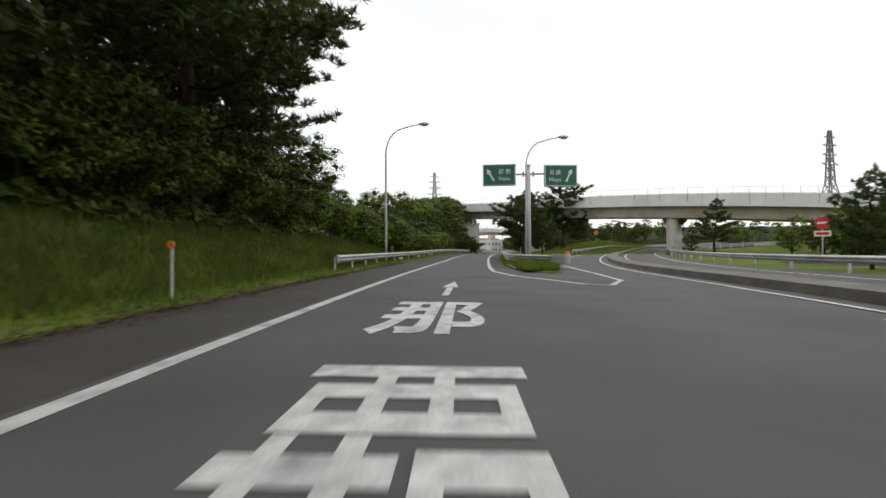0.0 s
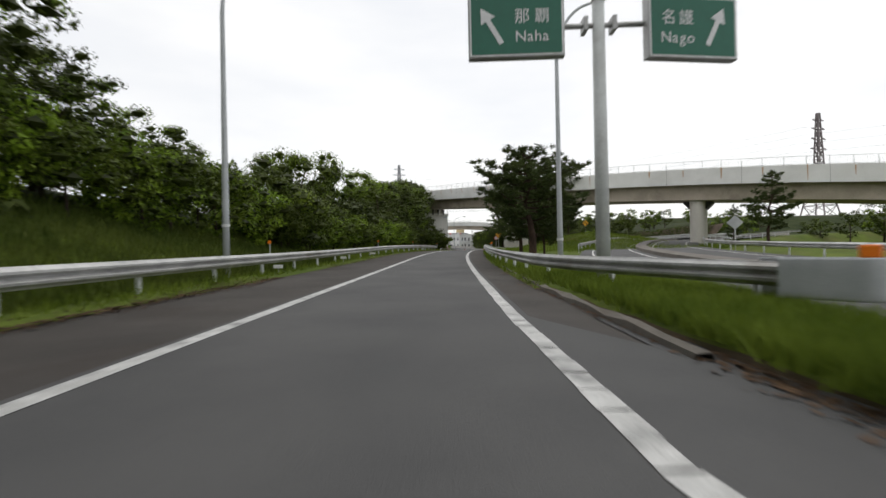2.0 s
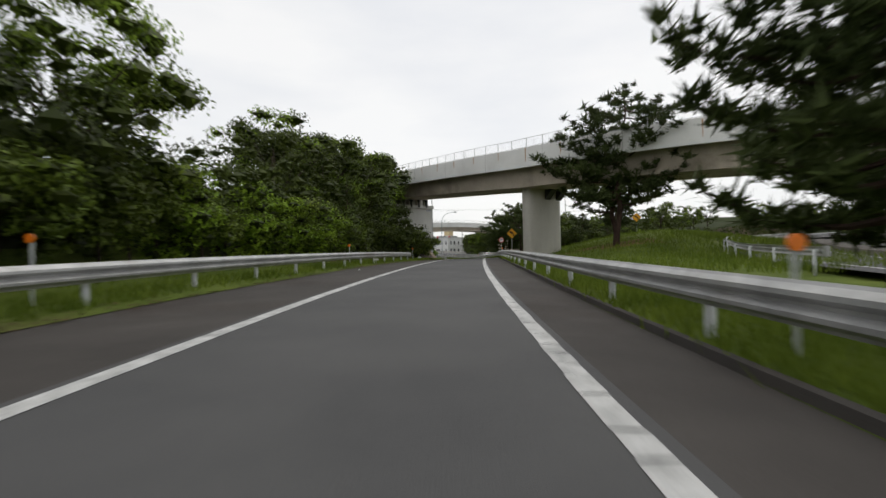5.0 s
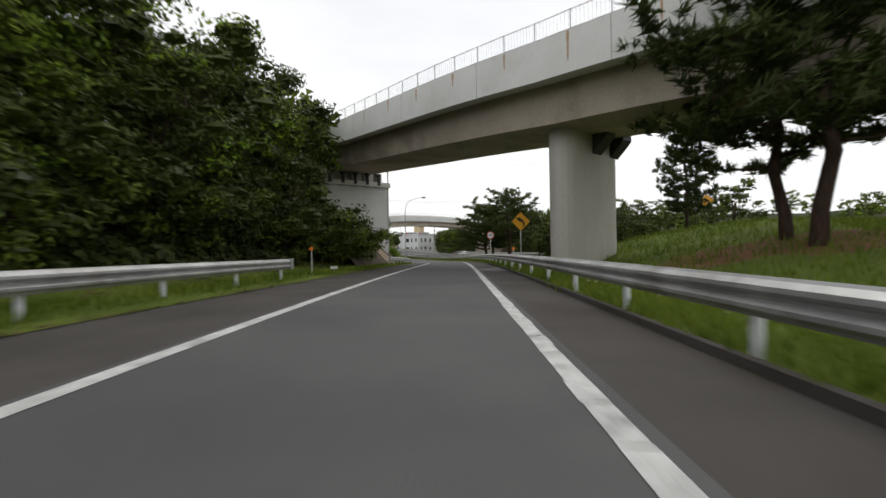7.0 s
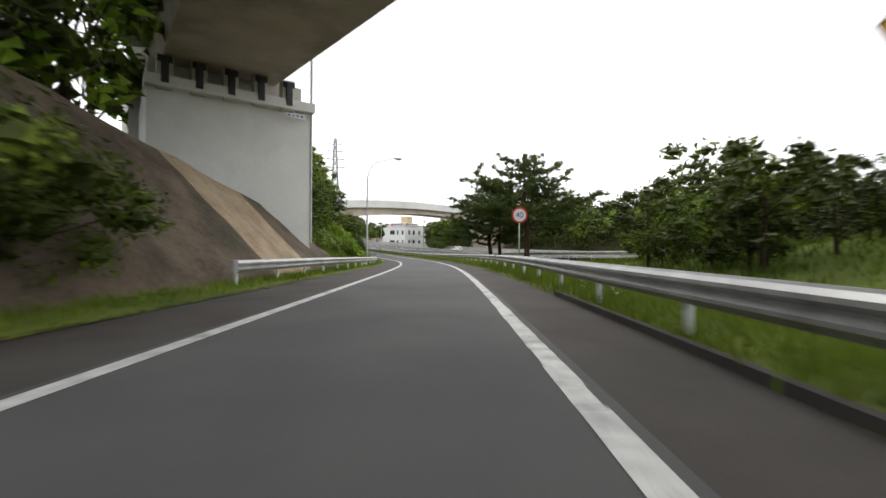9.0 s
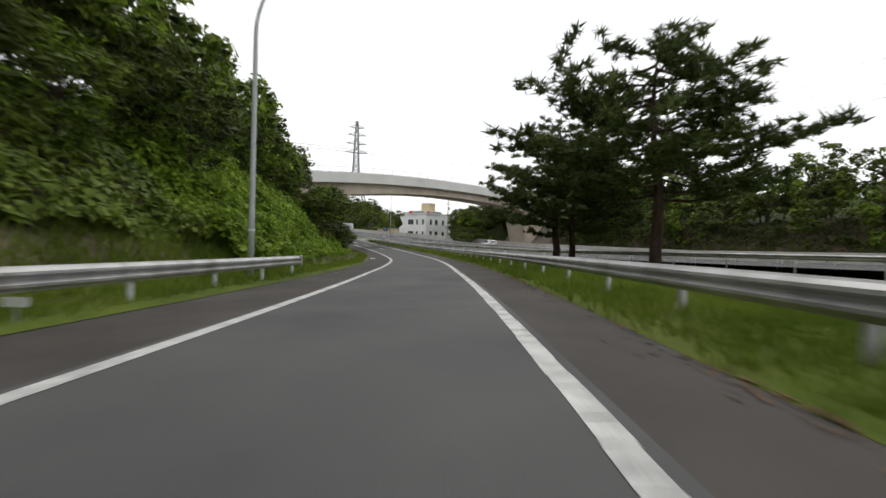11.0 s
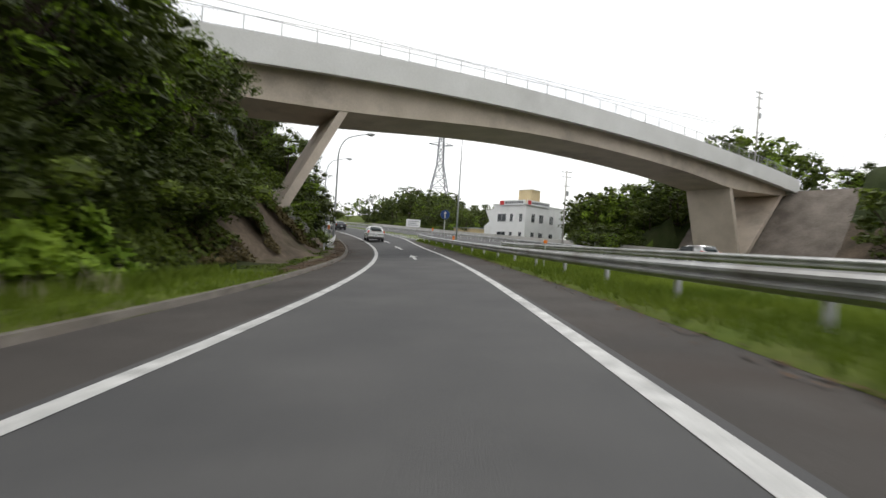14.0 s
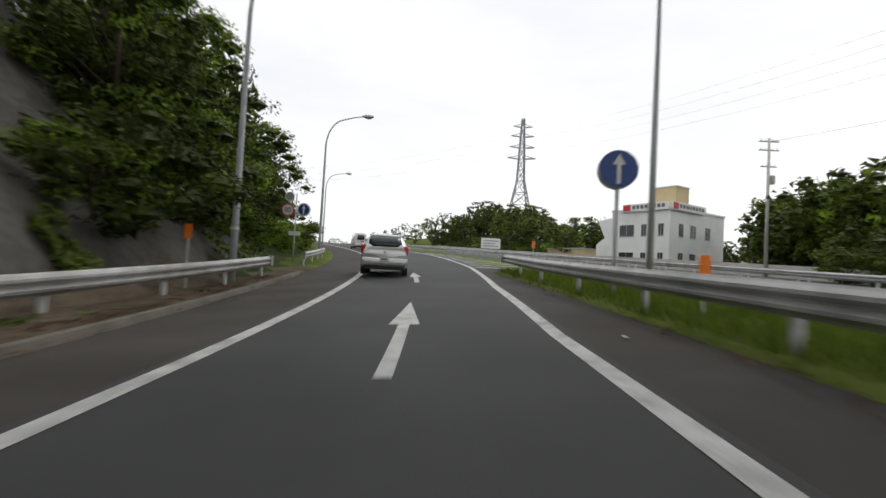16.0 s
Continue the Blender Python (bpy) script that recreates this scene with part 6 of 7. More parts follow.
def joined_woods(kinds, spots, label):
    """Many trees whose crowns run into one another, as one object of stuff."""
    parts_of = []
    for t in kinds:
        for o in t.children:
            me = o.data
            co = np.empty(len(me.vertices) * 3)
            me.vertices.foreach_get("co", co)
            parts_of.append((t, o, co.reshape(-1, 3), [tuple(p.vertices) for p in me.polygons], [me.materials[p.material_index] for p in me.polygons]))
    mats = [LEAF, LEAF_DARK, LEAF_BRIGHT, BARK]
    verts, faces, pick, n = [], [], [], 0
    for kind_, m in spots:
        a = np.array(m)
        for t, o, co, polys, pm in parts_of:
            if t is kinds[kind_]:
                verts.append(co @ a[:3, :3].T + a[:3, 3])
                faces += [tuple(i + n for i in p) for p in polys]
                pick += [mats.index(q) for q in pm]
                n += len(co)
    me = bpy.data.meshes.new("woods")
    me.from_pydata(np.concatenate(verts).tolist(), [], faces)
    for q in mats:
        me.materials.append(q)
    me.polygons.foreach_set("material_index", pick)
    for t in kinds:
        for o in list(t.children):
            bpy.data.objects.remove(o)
        bpy.data.objects.remove(t)
    return tagged(new("woods", me), label, "woods", kind="stuff")


def broad_tree(seed, height, spread, material, label, low=0.2, clumps=60, per=60, size=0.17, name="broadleaf_tree", clump_tone=None):
    rng = np.random.default_rng(seed)
    t = thing(name, label, "tree", pose(0, 0, -200))
    bm = bmesh.new()
    lean = rng.uniform(-0.3, 0.3, 2)
    top = height * 0.72
    trunk = [(lean[0] * k, lean[1] * k, -0.4 + (top + 0.4) * k) for k in (0, 0.25, 0.5, 0.75, 1)]
    tube(bm, trunk, [height * 0.026, height * 0.02, height * 0.016, height * 0.011, height * 0.006], 8)
    part("trunk", bm, BARK, t, smooth=True)
    centres, bm = [], bmesh.new()
    for k in range(clumps):
        a, q = rng.uniform(0, math.tau), rng.uniform(0, 1) ** 0.7
        z = height * (low + (1 - low) * q)
        girth = spread * math.sin(math.pi * (0.16 + 0.8 * (1 - q) ** 0.9)) ** 0.8 * rng.uniform(0.55, 1.05)
        centres.append((girth * math.cos(a) + lean[0], girth * math.sin(a) + lean[1], z * rng.uniform(0.95, 1.03)))
        if k % 6 == 0:
            h0 = max(0.3, z * 0.55)
            tube(bm, [(lean[0] * h0 / height, lean[1] * h0 / height, h0), (centres[-1][0] * 0.5, centres[-1][1] * 0.5, h0 * 0.5 + z * 0.48), centres[-1]], [height * 0.009, height * 0.006, 0.015], 5)
    part("limb", bm, BARK, t)
    centres = np.array(centres)
    radii = rng.uniform(0.12, 0.24, clumps) * spread * 1.1 + 0.2
    v, f = leaf_quads(rng, centres, radii, per, size)
    # dark solid cores, added to block light and darken the gaps in each clump
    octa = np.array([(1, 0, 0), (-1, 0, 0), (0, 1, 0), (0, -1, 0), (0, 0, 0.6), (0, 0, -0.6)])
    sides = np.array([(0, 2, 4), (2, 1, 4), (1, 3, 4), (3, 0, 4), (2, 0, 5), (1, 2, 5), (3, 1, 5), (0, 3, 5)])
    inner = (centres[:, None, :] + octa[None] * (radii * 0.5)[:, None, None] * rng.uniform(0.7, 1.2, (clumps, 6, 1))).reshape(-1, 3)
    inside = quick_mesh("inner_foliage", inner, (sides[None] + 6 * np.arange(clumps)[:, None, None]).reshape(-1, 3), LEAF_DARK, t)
    crown = quick_mesh("crown", v, f, material, t)
    if clump_tone:
        # a second leaf tone on random clumps imitates light catching parts of the crown
        crown.data.materials.append(clump_tone)
        toned = np.repeat(rng.uniform(size=clumps) < 0.28, per) & (rng.uniform(size=len(f)) < 0.75)
        crown.data.polygons.foreach_set("material_index", toned.astype(np.int32))
    return t


def pine_tree(seed, height, spread, label, bare=0.35, limbs=30, lean=0.6, thick=0.02, name="pine_tree", flat=1.4, upward=0.12):
    """A pine: crooked limbs with side branches, each carrying close brushes of needles that stand up at its end."""
    rng = np.random.default_rng(seed)
    t = thing(name, label, "tree", pose(0, 0, -200))
    bm = bmesh.new()
    way = rng.uniform(-lean, lean, 2)
    wig = rng.uniform(-0.35, 0.35, (8, 2))
    ks = (0, 0.14, 0.28, 0.42, 0.56, 0.7, 0.85, 1)
    trunk = [Vector((way[0] * k + wig[i][0] * k ** 0.7, way[1] * k + wig[i][1] * k ** 0.7, -0.5 + (height * 0.95 + 0.5) * k)) for i, k in enumerate(ks)]
    tube(bm, trunk, [height * thick * f for f in (1.3, 1.05, 0.95, 0.82, 0.65, 0.48, 0.28, 0.1)], 10)
    part("trunk", bm, PINE_BARK, t, smooth=True)

    def on_trunk(k):
        i = max(0, min(6, int(np.searchsorted(ks, k)) - 1))
        return trunk[i].lerp(trunk[i + 1], (k - ks[i]) / (ks[i + 1] - ks[i]))

    tufts = []
    for p in range(limbs):
        k = bare + (1 - bare) * (p + rng.uniform(0, 0.8)) / limbs
        base = on_trunk(min(k, 0.985))
        a = p * 2.4 + rng.uniform(-0.5, 0.5)
        q = (k - bare) / (1 - bare)
        reach = spread * (1 - 0.75 * q**flat) * rng.uniform(0.6, 1.06) * (0.72 + 0.28 * min(1, q * 5))
        rise = reach * rng.uniform(-0.04, 2 * upward)
        run, bend = Vector((math.cos(a), math.sin(a), 0)), rng.uniform(-0.16, 0.16)
        side = Vector((-run.y, run.x, 0))
        line = [base + run * reach * f + side * reach * bend * math.sin(f * 3) + Vector((0, 0, rise * f - 0.1 * reach * math.sin(math.pi * f) + 0.06 * reach * f**3)) for f in (0, 0.25, 0.5, 0.75, 1.0)]
        bm = bmesh.new()
        tube(bm, line, [height * thick * f for f in (0.34, 0.27, 0.2, 0.12, 0.04)], 5)

        def on_limb(f):
            i = min(3, int(f * 4))
            return line[i].lerp(line[i + 1], f * 4 - i)

        twigs = max(2, int(reach * 1.9))
        for m in range(twigs):
            f = 0.22 + 0.74 * (m + rng.uniform(0, 0.7)) / twigs
            root = on_limb(min(f, 1.0))
            b = a + (1 if m % 2 else -1) * rng.uniform(0.5, 1.1)
            ln = reach * rng.uniform(0.16, 0.36) * (1.15 - 0.5 * f) + 0.25
            tip = root + Vector((math.cos(b) * ln, math.sin(b) * ln, ln * rng.uniform(0.0, 0.45)))
            tube(bm, [root, tip], [height * thick * 0.09, 0.008], 3, caps=False)
            n = max(1, int(ln / 0.36))
            for g in range(n):
                c = root.lerp(tip, (g + 1) / n)
                tufts.append((c.x, c.y, c.z, rng.uniform(0.26, 0.44)))
        for f in np.arange(0.45, 1.01, 0.5 / max(0.8, reach)):
            c = on_limb(float(f))
            tufts.append((c.x, c.y, c.z, rng.uniform(0.28, 0.45)))
        part("limb", bm, PINE_BARK, t)
    top = trunk[-1]
    tufts += [(top.x, top.y, top.z + 0.2 * k, 0.4 - 0.06 * k) for k in range(3)]
    tufts = np.array(tufts)
    tufts[:, :3] += rng.normal(size=(len(tufts), 3)) * 0.07
    per = 34
    idx = np.repeat(np.arange(len(tufts)), per)
    d = rng.normal(size=(len(idx), 3)) * np.array([1, 1, 0.55]) + np.array([0, 0, 0.5])
    d /= np.linalg.norm(d, axis=1)[:, None]
    side = np.cross(d, rng.normal(size=d.shape))
    side /= np.linalg.norm(side, axis=1)[:, None]
    r = tufts[idx, 3][:, None]
    ln = r * rng.uniform(0.75, 1.25, (len(idx), 1))
    w = r * np.where(np.arange(len(idx)) % per < 12, 0.16, 0.075)[:, None]
    c = tufts[idx, :3] + rng.normal(size=d.shape) * 0.2 * r
    v = np.stack([c - side * w, c + side * w, c + d * ln], 1).reshape(-1, 3)
    quick_mesh("needles", v, np.arange(len(v)).reshape(-1, 3), NEEDLE, t)
    return t


USED = set()
WOODS = []


def put(src, x, y, scale=1.0, turn=None, dz=-0.1, tall=None):
    rng_turn = (x * 37.7 + y * 91.3) % 360 if turn is None else turn
    tall = tall or scale
    m = pose(x, y, ground_z(x, y) + dz, 0, 0, rng_turn) @ Matrix.Diagonal((scale, scale, tall, 1))
    if src in FAR:
        WOODS.append((FAR.index(src), m))
        return None
    if src.name in USED:
        return copy_thing(src, m)
    USED.add(src.name)
    src.matrix_basis = m
    return src


BANK = "dense green broadleaf tree on the bank"
NEAR = [broad_tree(11, 7.0, 2.9, LEAF, BANK, 0.1, 60, 86, 0.098, clump_tone=LEAF_BRIGHT),
        broad_tree(12, 7.0, 2.6, LEAF_DARK, BANK, 0.12, 60, 86, 0.098, clump_tone=LEAF),
        broad_tree(13, 7.0, 3.2, LEAF_DARK, BANK, 0.16, 60, 86, 0.1, clump_tone=LEAF_BRIGHT)]
FAR = [broad_tree(15, 7.0, 3.0, LEAF_DARK, BANK, 0.1, 44, 19, 0.25, clump_tone=LEAF),
       broad_tree(16, 7.0, 2.7, LEAF, BANK, 0.15, 44, 19, 0.25, clump_tone=LEAF_BRIGHT)]
ROUND = broad_tree(17, 6.6, 3.7, LEAF, "round-crowned broadleaf tree behind the hedge", 0.38, 84, 100, 0.095, clump_tone=LEAF_BRIGHT)
BUSH = [broad_tree(21, 2.6, 1.7, LEAF_BRIGHT, "leafy bright green shrub on the bank", 0.05, 30, 84, 0.078, "shrub", clump_tone=LEAF),
        broad_tree(22, 2.6, 1.9, LEAF, "leafy dull green shrub on the bank", 0.05, 30, 84, 0.078, "shrub", clump_tone=LEAF_DARK),
        broad_tree(23, 2.6, 1.8, LEAF_DARK, "leafy dark green shrub on the bank", 0.05, 30, 84, 0.078, "shrub", clump_tone=LEAF)]
PINE = [pine_tree(31, 10.0, 4.0, "dark green pine with crooked trunk and flat layers", 0.3, 34),
        pine_tree(32, 10.0, 6.2, "spreading dark green pine with flat layers", 0.36, 40, 0.5, 0.022, flat=3.0),
        pine_tree(33, 8.0, 2.4, "slender dark green pine", 0.12, 26, 0.4, flat=1.0),
        pine_tree(34, 13.0, 6.8, "tall dark pine with long outreaching limbs", 0.26, 36, 0.8, flat=2.2),
        pine_tree(35, 12.5, 7.3, "broad dark pine with several heavy limbs", 0.3, 33, 1.0, flat=2.8, upward=0.16),
        pine_tree(36, 8.5, 3.3, "round-crowned dense dark pine", 0.22, 46, 0.5, flat=3.0),
        pine_tree(37, 10.0, 4.6, "crooked dark pine leaning over the mound", 0.3, 32, 1.6, 0.017, flat=2.6, upward=0.2),
        pine_tree(38, 10.0, 3.7, "tall airy dark pine with crooked upswept limbs", 0.42, 42, 1.3, 0.024, flat=2.6, upward=0.3)]

rng = random.Random(4)


def row(kinds, s0, s1, gap, lat, wob, k0, k1, dz=-0.1):
    """A row of plants beside the road; lat, and the sizes k0 to k1, may run along it."""
    rng = random.Random(int(s0 * 7 + s1 * 13 + gap * 100))
    s = s0
    while s < s1:
        p = place(s + rng.uniform(-0.35, 0.35) * gap, float(lat(s) if callable(lat) else lat) + rng.uniform(-wob, wob))
        k = rng.uniform(k0, k1)
        put(kinds[rng.randrange(len(kinds))], p.x, p.y, k, dz=dz)
        s += gap


# left bank: pines over dark undergrowth, then a hedge with trees behind it
for x, y, k, turn in ((-11.6, 16.5, 1.25, 20), (-12.5, 9.5, 1.1, 140), (-11.5, 3.0, 1.05, 250), (-14, -4, 1.1, 60), (-10.5, -10, 1.0, 330), (-13.5, 19.5, 0.85, 90)):
    put(PINE[3], x, y, k, turn)
row(BUSH[1:], -26, 26, 1.5, lambda s: float(left_edge(s)) - 5.0, 0.5, 0.8, 1.25)
row(BUSH[2:], -26, 26, 1.9, lambda s: float(left_edge(s)) - 6.8, 0.5, 1.1, 1.5)
row(NEAR[:2], -28, 26, 3.0, lambda s: float(left_edge(s)) - 8.6, 0.8, 0.55, 0.8)
row(FAR, -30, 22, 3.4, lambda s: float(left_edge(s)) - 12.0, 1.2, 0.4, 0.55)
for x, y, k in ((-12.9, 28.5, 0.85), (-13.0, 25.5, 0.95), (-12.8, 32.0, 0.6)):
    put(NEAR[2], x, y, k)
row(BUSH, 24, 44, 1.5, lambda s: float(np.interp(s, [24, 32, 44], [-12.2, -10.6, -9.0])), 0.4, 0.85, 1.25)
row(NEAR, 24, 33, 2.2, lambda s: float(np.interp(s, [24, 34, 46], [-14.2, -13.0, -11.8])), 0.6, 0.75, 1.0)
row(NEAR, 33, 46, 2.4, lambda s: float(np.interp(s, [24, 34, 46], [-15.2, -13.4, -11.8])), 0.6, 0.62, 0.82)
row(NEAR, 22, 34, 2.8, -17, 1.0, 1.1, 1.35)
row(NEAR, 34, 46, 3.2, -16, 1.0, 0.6, 0.75)
row([BUSH[0], BUSH[1], BUSH[1]], 43, 84, 1.25, -8.9, 0.35, 0.85, 1.12)
row(BUSH[1:], 43, 84, 2.4, -10.2, 0.4, 1.0, 1.35)
row(NEAR, 44, 58, 3.0, -12.0, 0.7, 0.42, 0.56)
p = place(51.5, -11.2)
put(ROUND, p.x, p.y, 0.85, 40, tall=0.95)
p = place(63.0, -10.8)
put(ROUND, p.x, p.y, 1.0, 200, tall=1.05)
row(NEAR, 66, 82, 3.4, -12.5, 0.8, 0.36, 0.5)
p = place(61, -11.5)
put(PINE[2], p.x, p.y, 0.62, tall=0.72)
p = place(81.2, -8.2)
put(PINE[2], p.x, p.y, 0.75, tall=0.95)
row(NEAR, 77, 101, 2.6, lambda s: float(np.interp(s, [77, 86, 94, 101], [-10.8, -10.6, -10.0, -9.2])), 0.5, 1.0, 1.2)
row(NEAR, 80, 105, 2.8, -12.0, 0.6, 1.45, 1.7)
row(NEAR, 84, 104, 3.0, -15, 1.0, 1.35, 1.6)
row(FAR, 104, 122, 3.0, -15, 1.0, 1.3, 1.55)
row(BUSH[1:], 84, 97, 1.4, -9.8, 0.35, 0.9, 1.2)
row(BUSH[1:], 97, 108, 1.4, -8.9, 0.35, 0.9, 1.2)
row(BUSH[1:], 103, 110.4, 0.9, -7.3, 0.4, 0.8, 1.2)
row(NEAR, 103, 110, 1.8, -11.0, 0.4, 0.55, 0.75)
# left bank after the bridge
for x, y, k in ((-13.3, 203.0, 0.75), (-12.7, 204.6, 0.6), (-14.4, 201.8, 0.8)):
    put(BUSH[1], x, y, k)
row(NEAR, 128, 152, 2.3, -11.0, 0.8, 0.62, 0.8)
row(FAR, 134, 200, 2.4, -14.0, 0.9, 0.75, 1.0)
row(FAR, 122, 197, 4.2, -17.5, 1.2, 1.0, 1.4)
row(NEAR, 184, 200, 1.9, -9.6, 0.5, 0.92, 1.12)
# only the darkest shrub kind here, its colour standing in for deep shade
row(BUSH[2:], 180, 198, 1.6, -8.2, 0.5, 0.7, 1.0)
row(NEAR, 224.5, 240, 2.2, lambda s: float(np.interp(s, [224, 228, 240], [-10.6, -9.6, -9.4])), 0.5, 0.85, 1.15)
row(NEAR, 227, 238, 2.0, -13.2, 0.5, 1.1, 1.4)
row(BUSH, 220.5, 231, 1.1, lambda s: float(np.interp(s, [220, 224, 231], [-7.6, -8.6, -8.6])), 0.7, 0.7, 1.2)
row(BUSH, 225, 232, 1.2, -11.6, 0.7, 0.8, 1.3)
row(NEAR, 148, 186, 2.6, -12.8, 0.7, 0.62, 0.9)
row(FAR, 231, 262, 2.8, -15.5, 1.4, 1.1, 1.5)
row(BUSH, 224, 290, 3.0, -8.6, 0.6, 0.7, 1.1)
row(FAR, 240, 320, 3.4, -12, 1.5, 0.45, 0.65)
# dark trees at the foot of the cutting, before the overpass
for k in range(34):
    p = ex(-30 + k * 1.85, 26.2 + 2.6 * (k % 3))
    put((NEAR[1], FAR[0], FAR[1], FAR[0])[k % 4], p.x, p.y, 0.85 + 0.12 * (k % 4))
for k in range(14):
    put((NEAR[1], FAR[0])[k % 2], rng.uniform(9.5, 17), rng.uniform(112, 126), rng.uniform(0.42, 0.62))
# woods on the rise beyond the expressway
for k in range(90):
    p = ex(rng.uniform(84, 160), 26 + 34 * rng.random() ** 1.4)
    if not (-14 < p.x < 14 and p.y < 295):
        put(FAR[0 if k % 4 else 1], p.x, p.y, rng.uniform(0.75, 1.35))
for k in range(24):
    p = ex(84 + 3 * k, 25.2 + rng.uniform(0, 1.5))
    if p.x < -16:
        put(BUSH[k % 3], p.x, p.y, rng.uniform(0.7, 1.2))
for k in range(8):
    put(FAR[0], rng.uniform(14, 26), rng.uniform(252, 268), rng.uniform(1.2, 1.6))
# pines of the median
for i, x, y, k, tall, turn in ((7, 2.95, 43.6, 0.8, 0.62, 300), (7, 3.5, 48.1, 0.84, 0.64, 100), (5, 3.95, 56.5, 0.82, 1.0, 120), (5, 6.2, 58.5, 0.65, 0.7, 20),
                               (6, 14.3, 93.4, 1.28, 1.22, 150), (6, 13.2, 90.8, 1.15, 1.15, 320), (1, 15.3, 155.2, 1.36, 1.28, 10), (4, 12.9, 167.7, 1.12, 0.92, 70), (4, 14.4, 168.6, 0.9, 0.82, 150),
                               (0, 35.8, 158.5, 0.95, 0.95, 90), (0, 31.0, 68.2, 0.82, 0.84, 0), (2, 29.0, 70.5, 0.8, 0.8, 100), (5, 20.5, 110.5, 0.85, 0.98, 40), (0, 21, 128, 0.7, 0.7, 10), (2, 17, 126, 0.75, 0.75, 70), (2, 23, 133, 0.8, 0.8, 170),
                               (5, 18.4, 24.4, 0.62, 0.6, 80)):
    put(PINE[i], x, y, k, turn, tall=tall)
# beyond the branching road
for k in range(46):
    x, y = rng.uniform(24, 80), rng.uniform(24, 62)
    if y < 18 + (x - 20) * 0.85 and y > (x - 20) * 0.28:
        put(BUSH[rng.randrange(3)], x, y, rng.uniform(0.9, 1.7))
for k in range(26):
    x, y = rng.uniform(45, 95), rng.uniform(60, 118)
    if np.min(np.hypot(BX - x, BY - y)) > 9:
        put(FAR[rng.randrange(2)], x, y, rng.uniform(0.4, 0.7))
scrub = random.Random(91)
for k in range(190):
    x = scrub.uniform(24, 120)
    y = scrub.uniform(0.5, 1.0) * x + scrub.uniform(2, 26)
    if np.min(np.hypot(BX - x, BY - y)) > 10.5 and y < 128:
        put(FAR[0 if k % 3 else 1], x, y, scrub.uniform(0.32, 0.6) * (1 + x / 200))
# over the cutting
for k in range(44):
    p = ex(rng.uniform(-75, 48), 30.5 + rng.uniform(0, 16))
    if not by_overpass(p.x, p.y):
        put(FAR[k % 2], p.x, p.y, rng.uniform(0.5, 0.85))
for k in range(64):
    p = ex(rng.uniform(50, 78), 25.5 + rng.uniform(0, 16))
    if not (-12 < p.x < 8 and 262 < p.y < 290) and not by_overpass(p.x, p.y):
        put(FAR[k % 2], p.x, p.y, rng.uniform(0.95, 1.4))
for k in range(24):
    x, y = rng.uniform(9, 40), rng.uniform(114, 129)
    if expressway_off(x, y) < -3 and near_road(np.array([x]), np.array([y]))[1][0] > 9:
        put((BUSH[rng.randrange(3)] if k % 3 else FAR[0]), x, y, rng.uniform(0.6, 1.0))
for k in range(40):
    x, y = rng.uniform(-90, -18), rng.uniform(290, 380)
    if expressway_off(x, y) > 30:
        put(FAR[k % 2], x, y, rng.uniform(0.7, 1.1))


# leafy blankets: creepers over the banks
def blanket(name, s0, s1, la0, la1, count, size, thick, material, label, seed, cover=1.0):
    r = np.random.default_rng(seed)
    s, q = r.uniform(s0, s1, count), r.uniform(0, 1, count)
    i = np.searchsorted(FS, s).clip(0, len(FS) - 1)
    la = np.interp(s, *la0) + (np.interp(s, *la1) - np.interp(s, *la0)) * q
    x, y = np.interp(s, FS, FX) + np.cos(FH[i]) * la, np.interp(s, FS, FY) + np.sin(FH[i]) * la
    z = terrain(x, y)
    lump = np.array([1.3 * noise.noise(Vector((a * 0.5, b * 0.5, c * 0.5))) + 0.7 * noise.noise(Vector((a * 1.7, b * 1.7, 3))) for a, b, c in zip(x, y, z)])
    if cover < 1:
        # patchy growth
        patch = np.array([noise.noise(Vector((a * 0.3, b * 0.3, 9))) for a, b in zip(x, y)])
        keep = patch > np.quantile(patch, 1 - cover)
        x, y, z, lump, i, count = x[keep], y[keep], z[keep], lump[keep], i[keep], int(keep.sum())
    up = thick * (0.55 + 0.6 * lump) * r.uniform(0.55, 1.0, count)
    out = np.cos(FH[i]) * 0.55, np.sin(FH[i]) * 0.55
    c = np.stack([x + out[0] * up, y + out[1] * up, z + up * 0.8], 1)
    nrm = np.stack([out[0] * 1.1, out[1] * 1.1, np.full(count, 0.8)], 1) + r.normal(size=(count, 3)) * 0.5
    nrm /= np.linalg.norm(nrm, axis=1)[:, None]
    t = np.cross(nrm, r.normal(size=(count, 3)))
    t /= np.linalg.norm(t, axis=1)[:, None]
    b = np.cross(nrm, t)
    k = size * r.uniform(0.6, 1.3, count)[:, None]
    v = np.stack([c - t * k * 0.7 - b * k * 0.8, c - t * k * 0.7 + b * k * 0.8, c + t * k * 1.1], 1).reshape(-1, 3)
    return tagged(quick_mesh(name, v, np.arange(len(v)).reshape(-1, 3), material), label, "creepers", kind="stuff")


blanket("creepers", 147, 190, ([147, 190], [-7.0, -6.8]), ([147, 190], [-13.5, -13.5]), 64000, 0.12, 1.3, LEAF_BRIGHT, "bright green creepers over the steep bank", 41)
blanket("creepers", 130, 150, ([130, 150], [-9.5, -8.0]), ([130, 150], [-13.5, -13]), 14000, 0.13, 0.8, LEAF, "green creepers over the rock face", 42)
blanket("creepers", 186, 209, ([186, 202, 209], [-7.0, -7.2, -9.4]), ([186, 209], [-12, -11]), 26000, 0.1, 0.8, LEAF, "green creepers over the rocky bank", 43, 0.8)
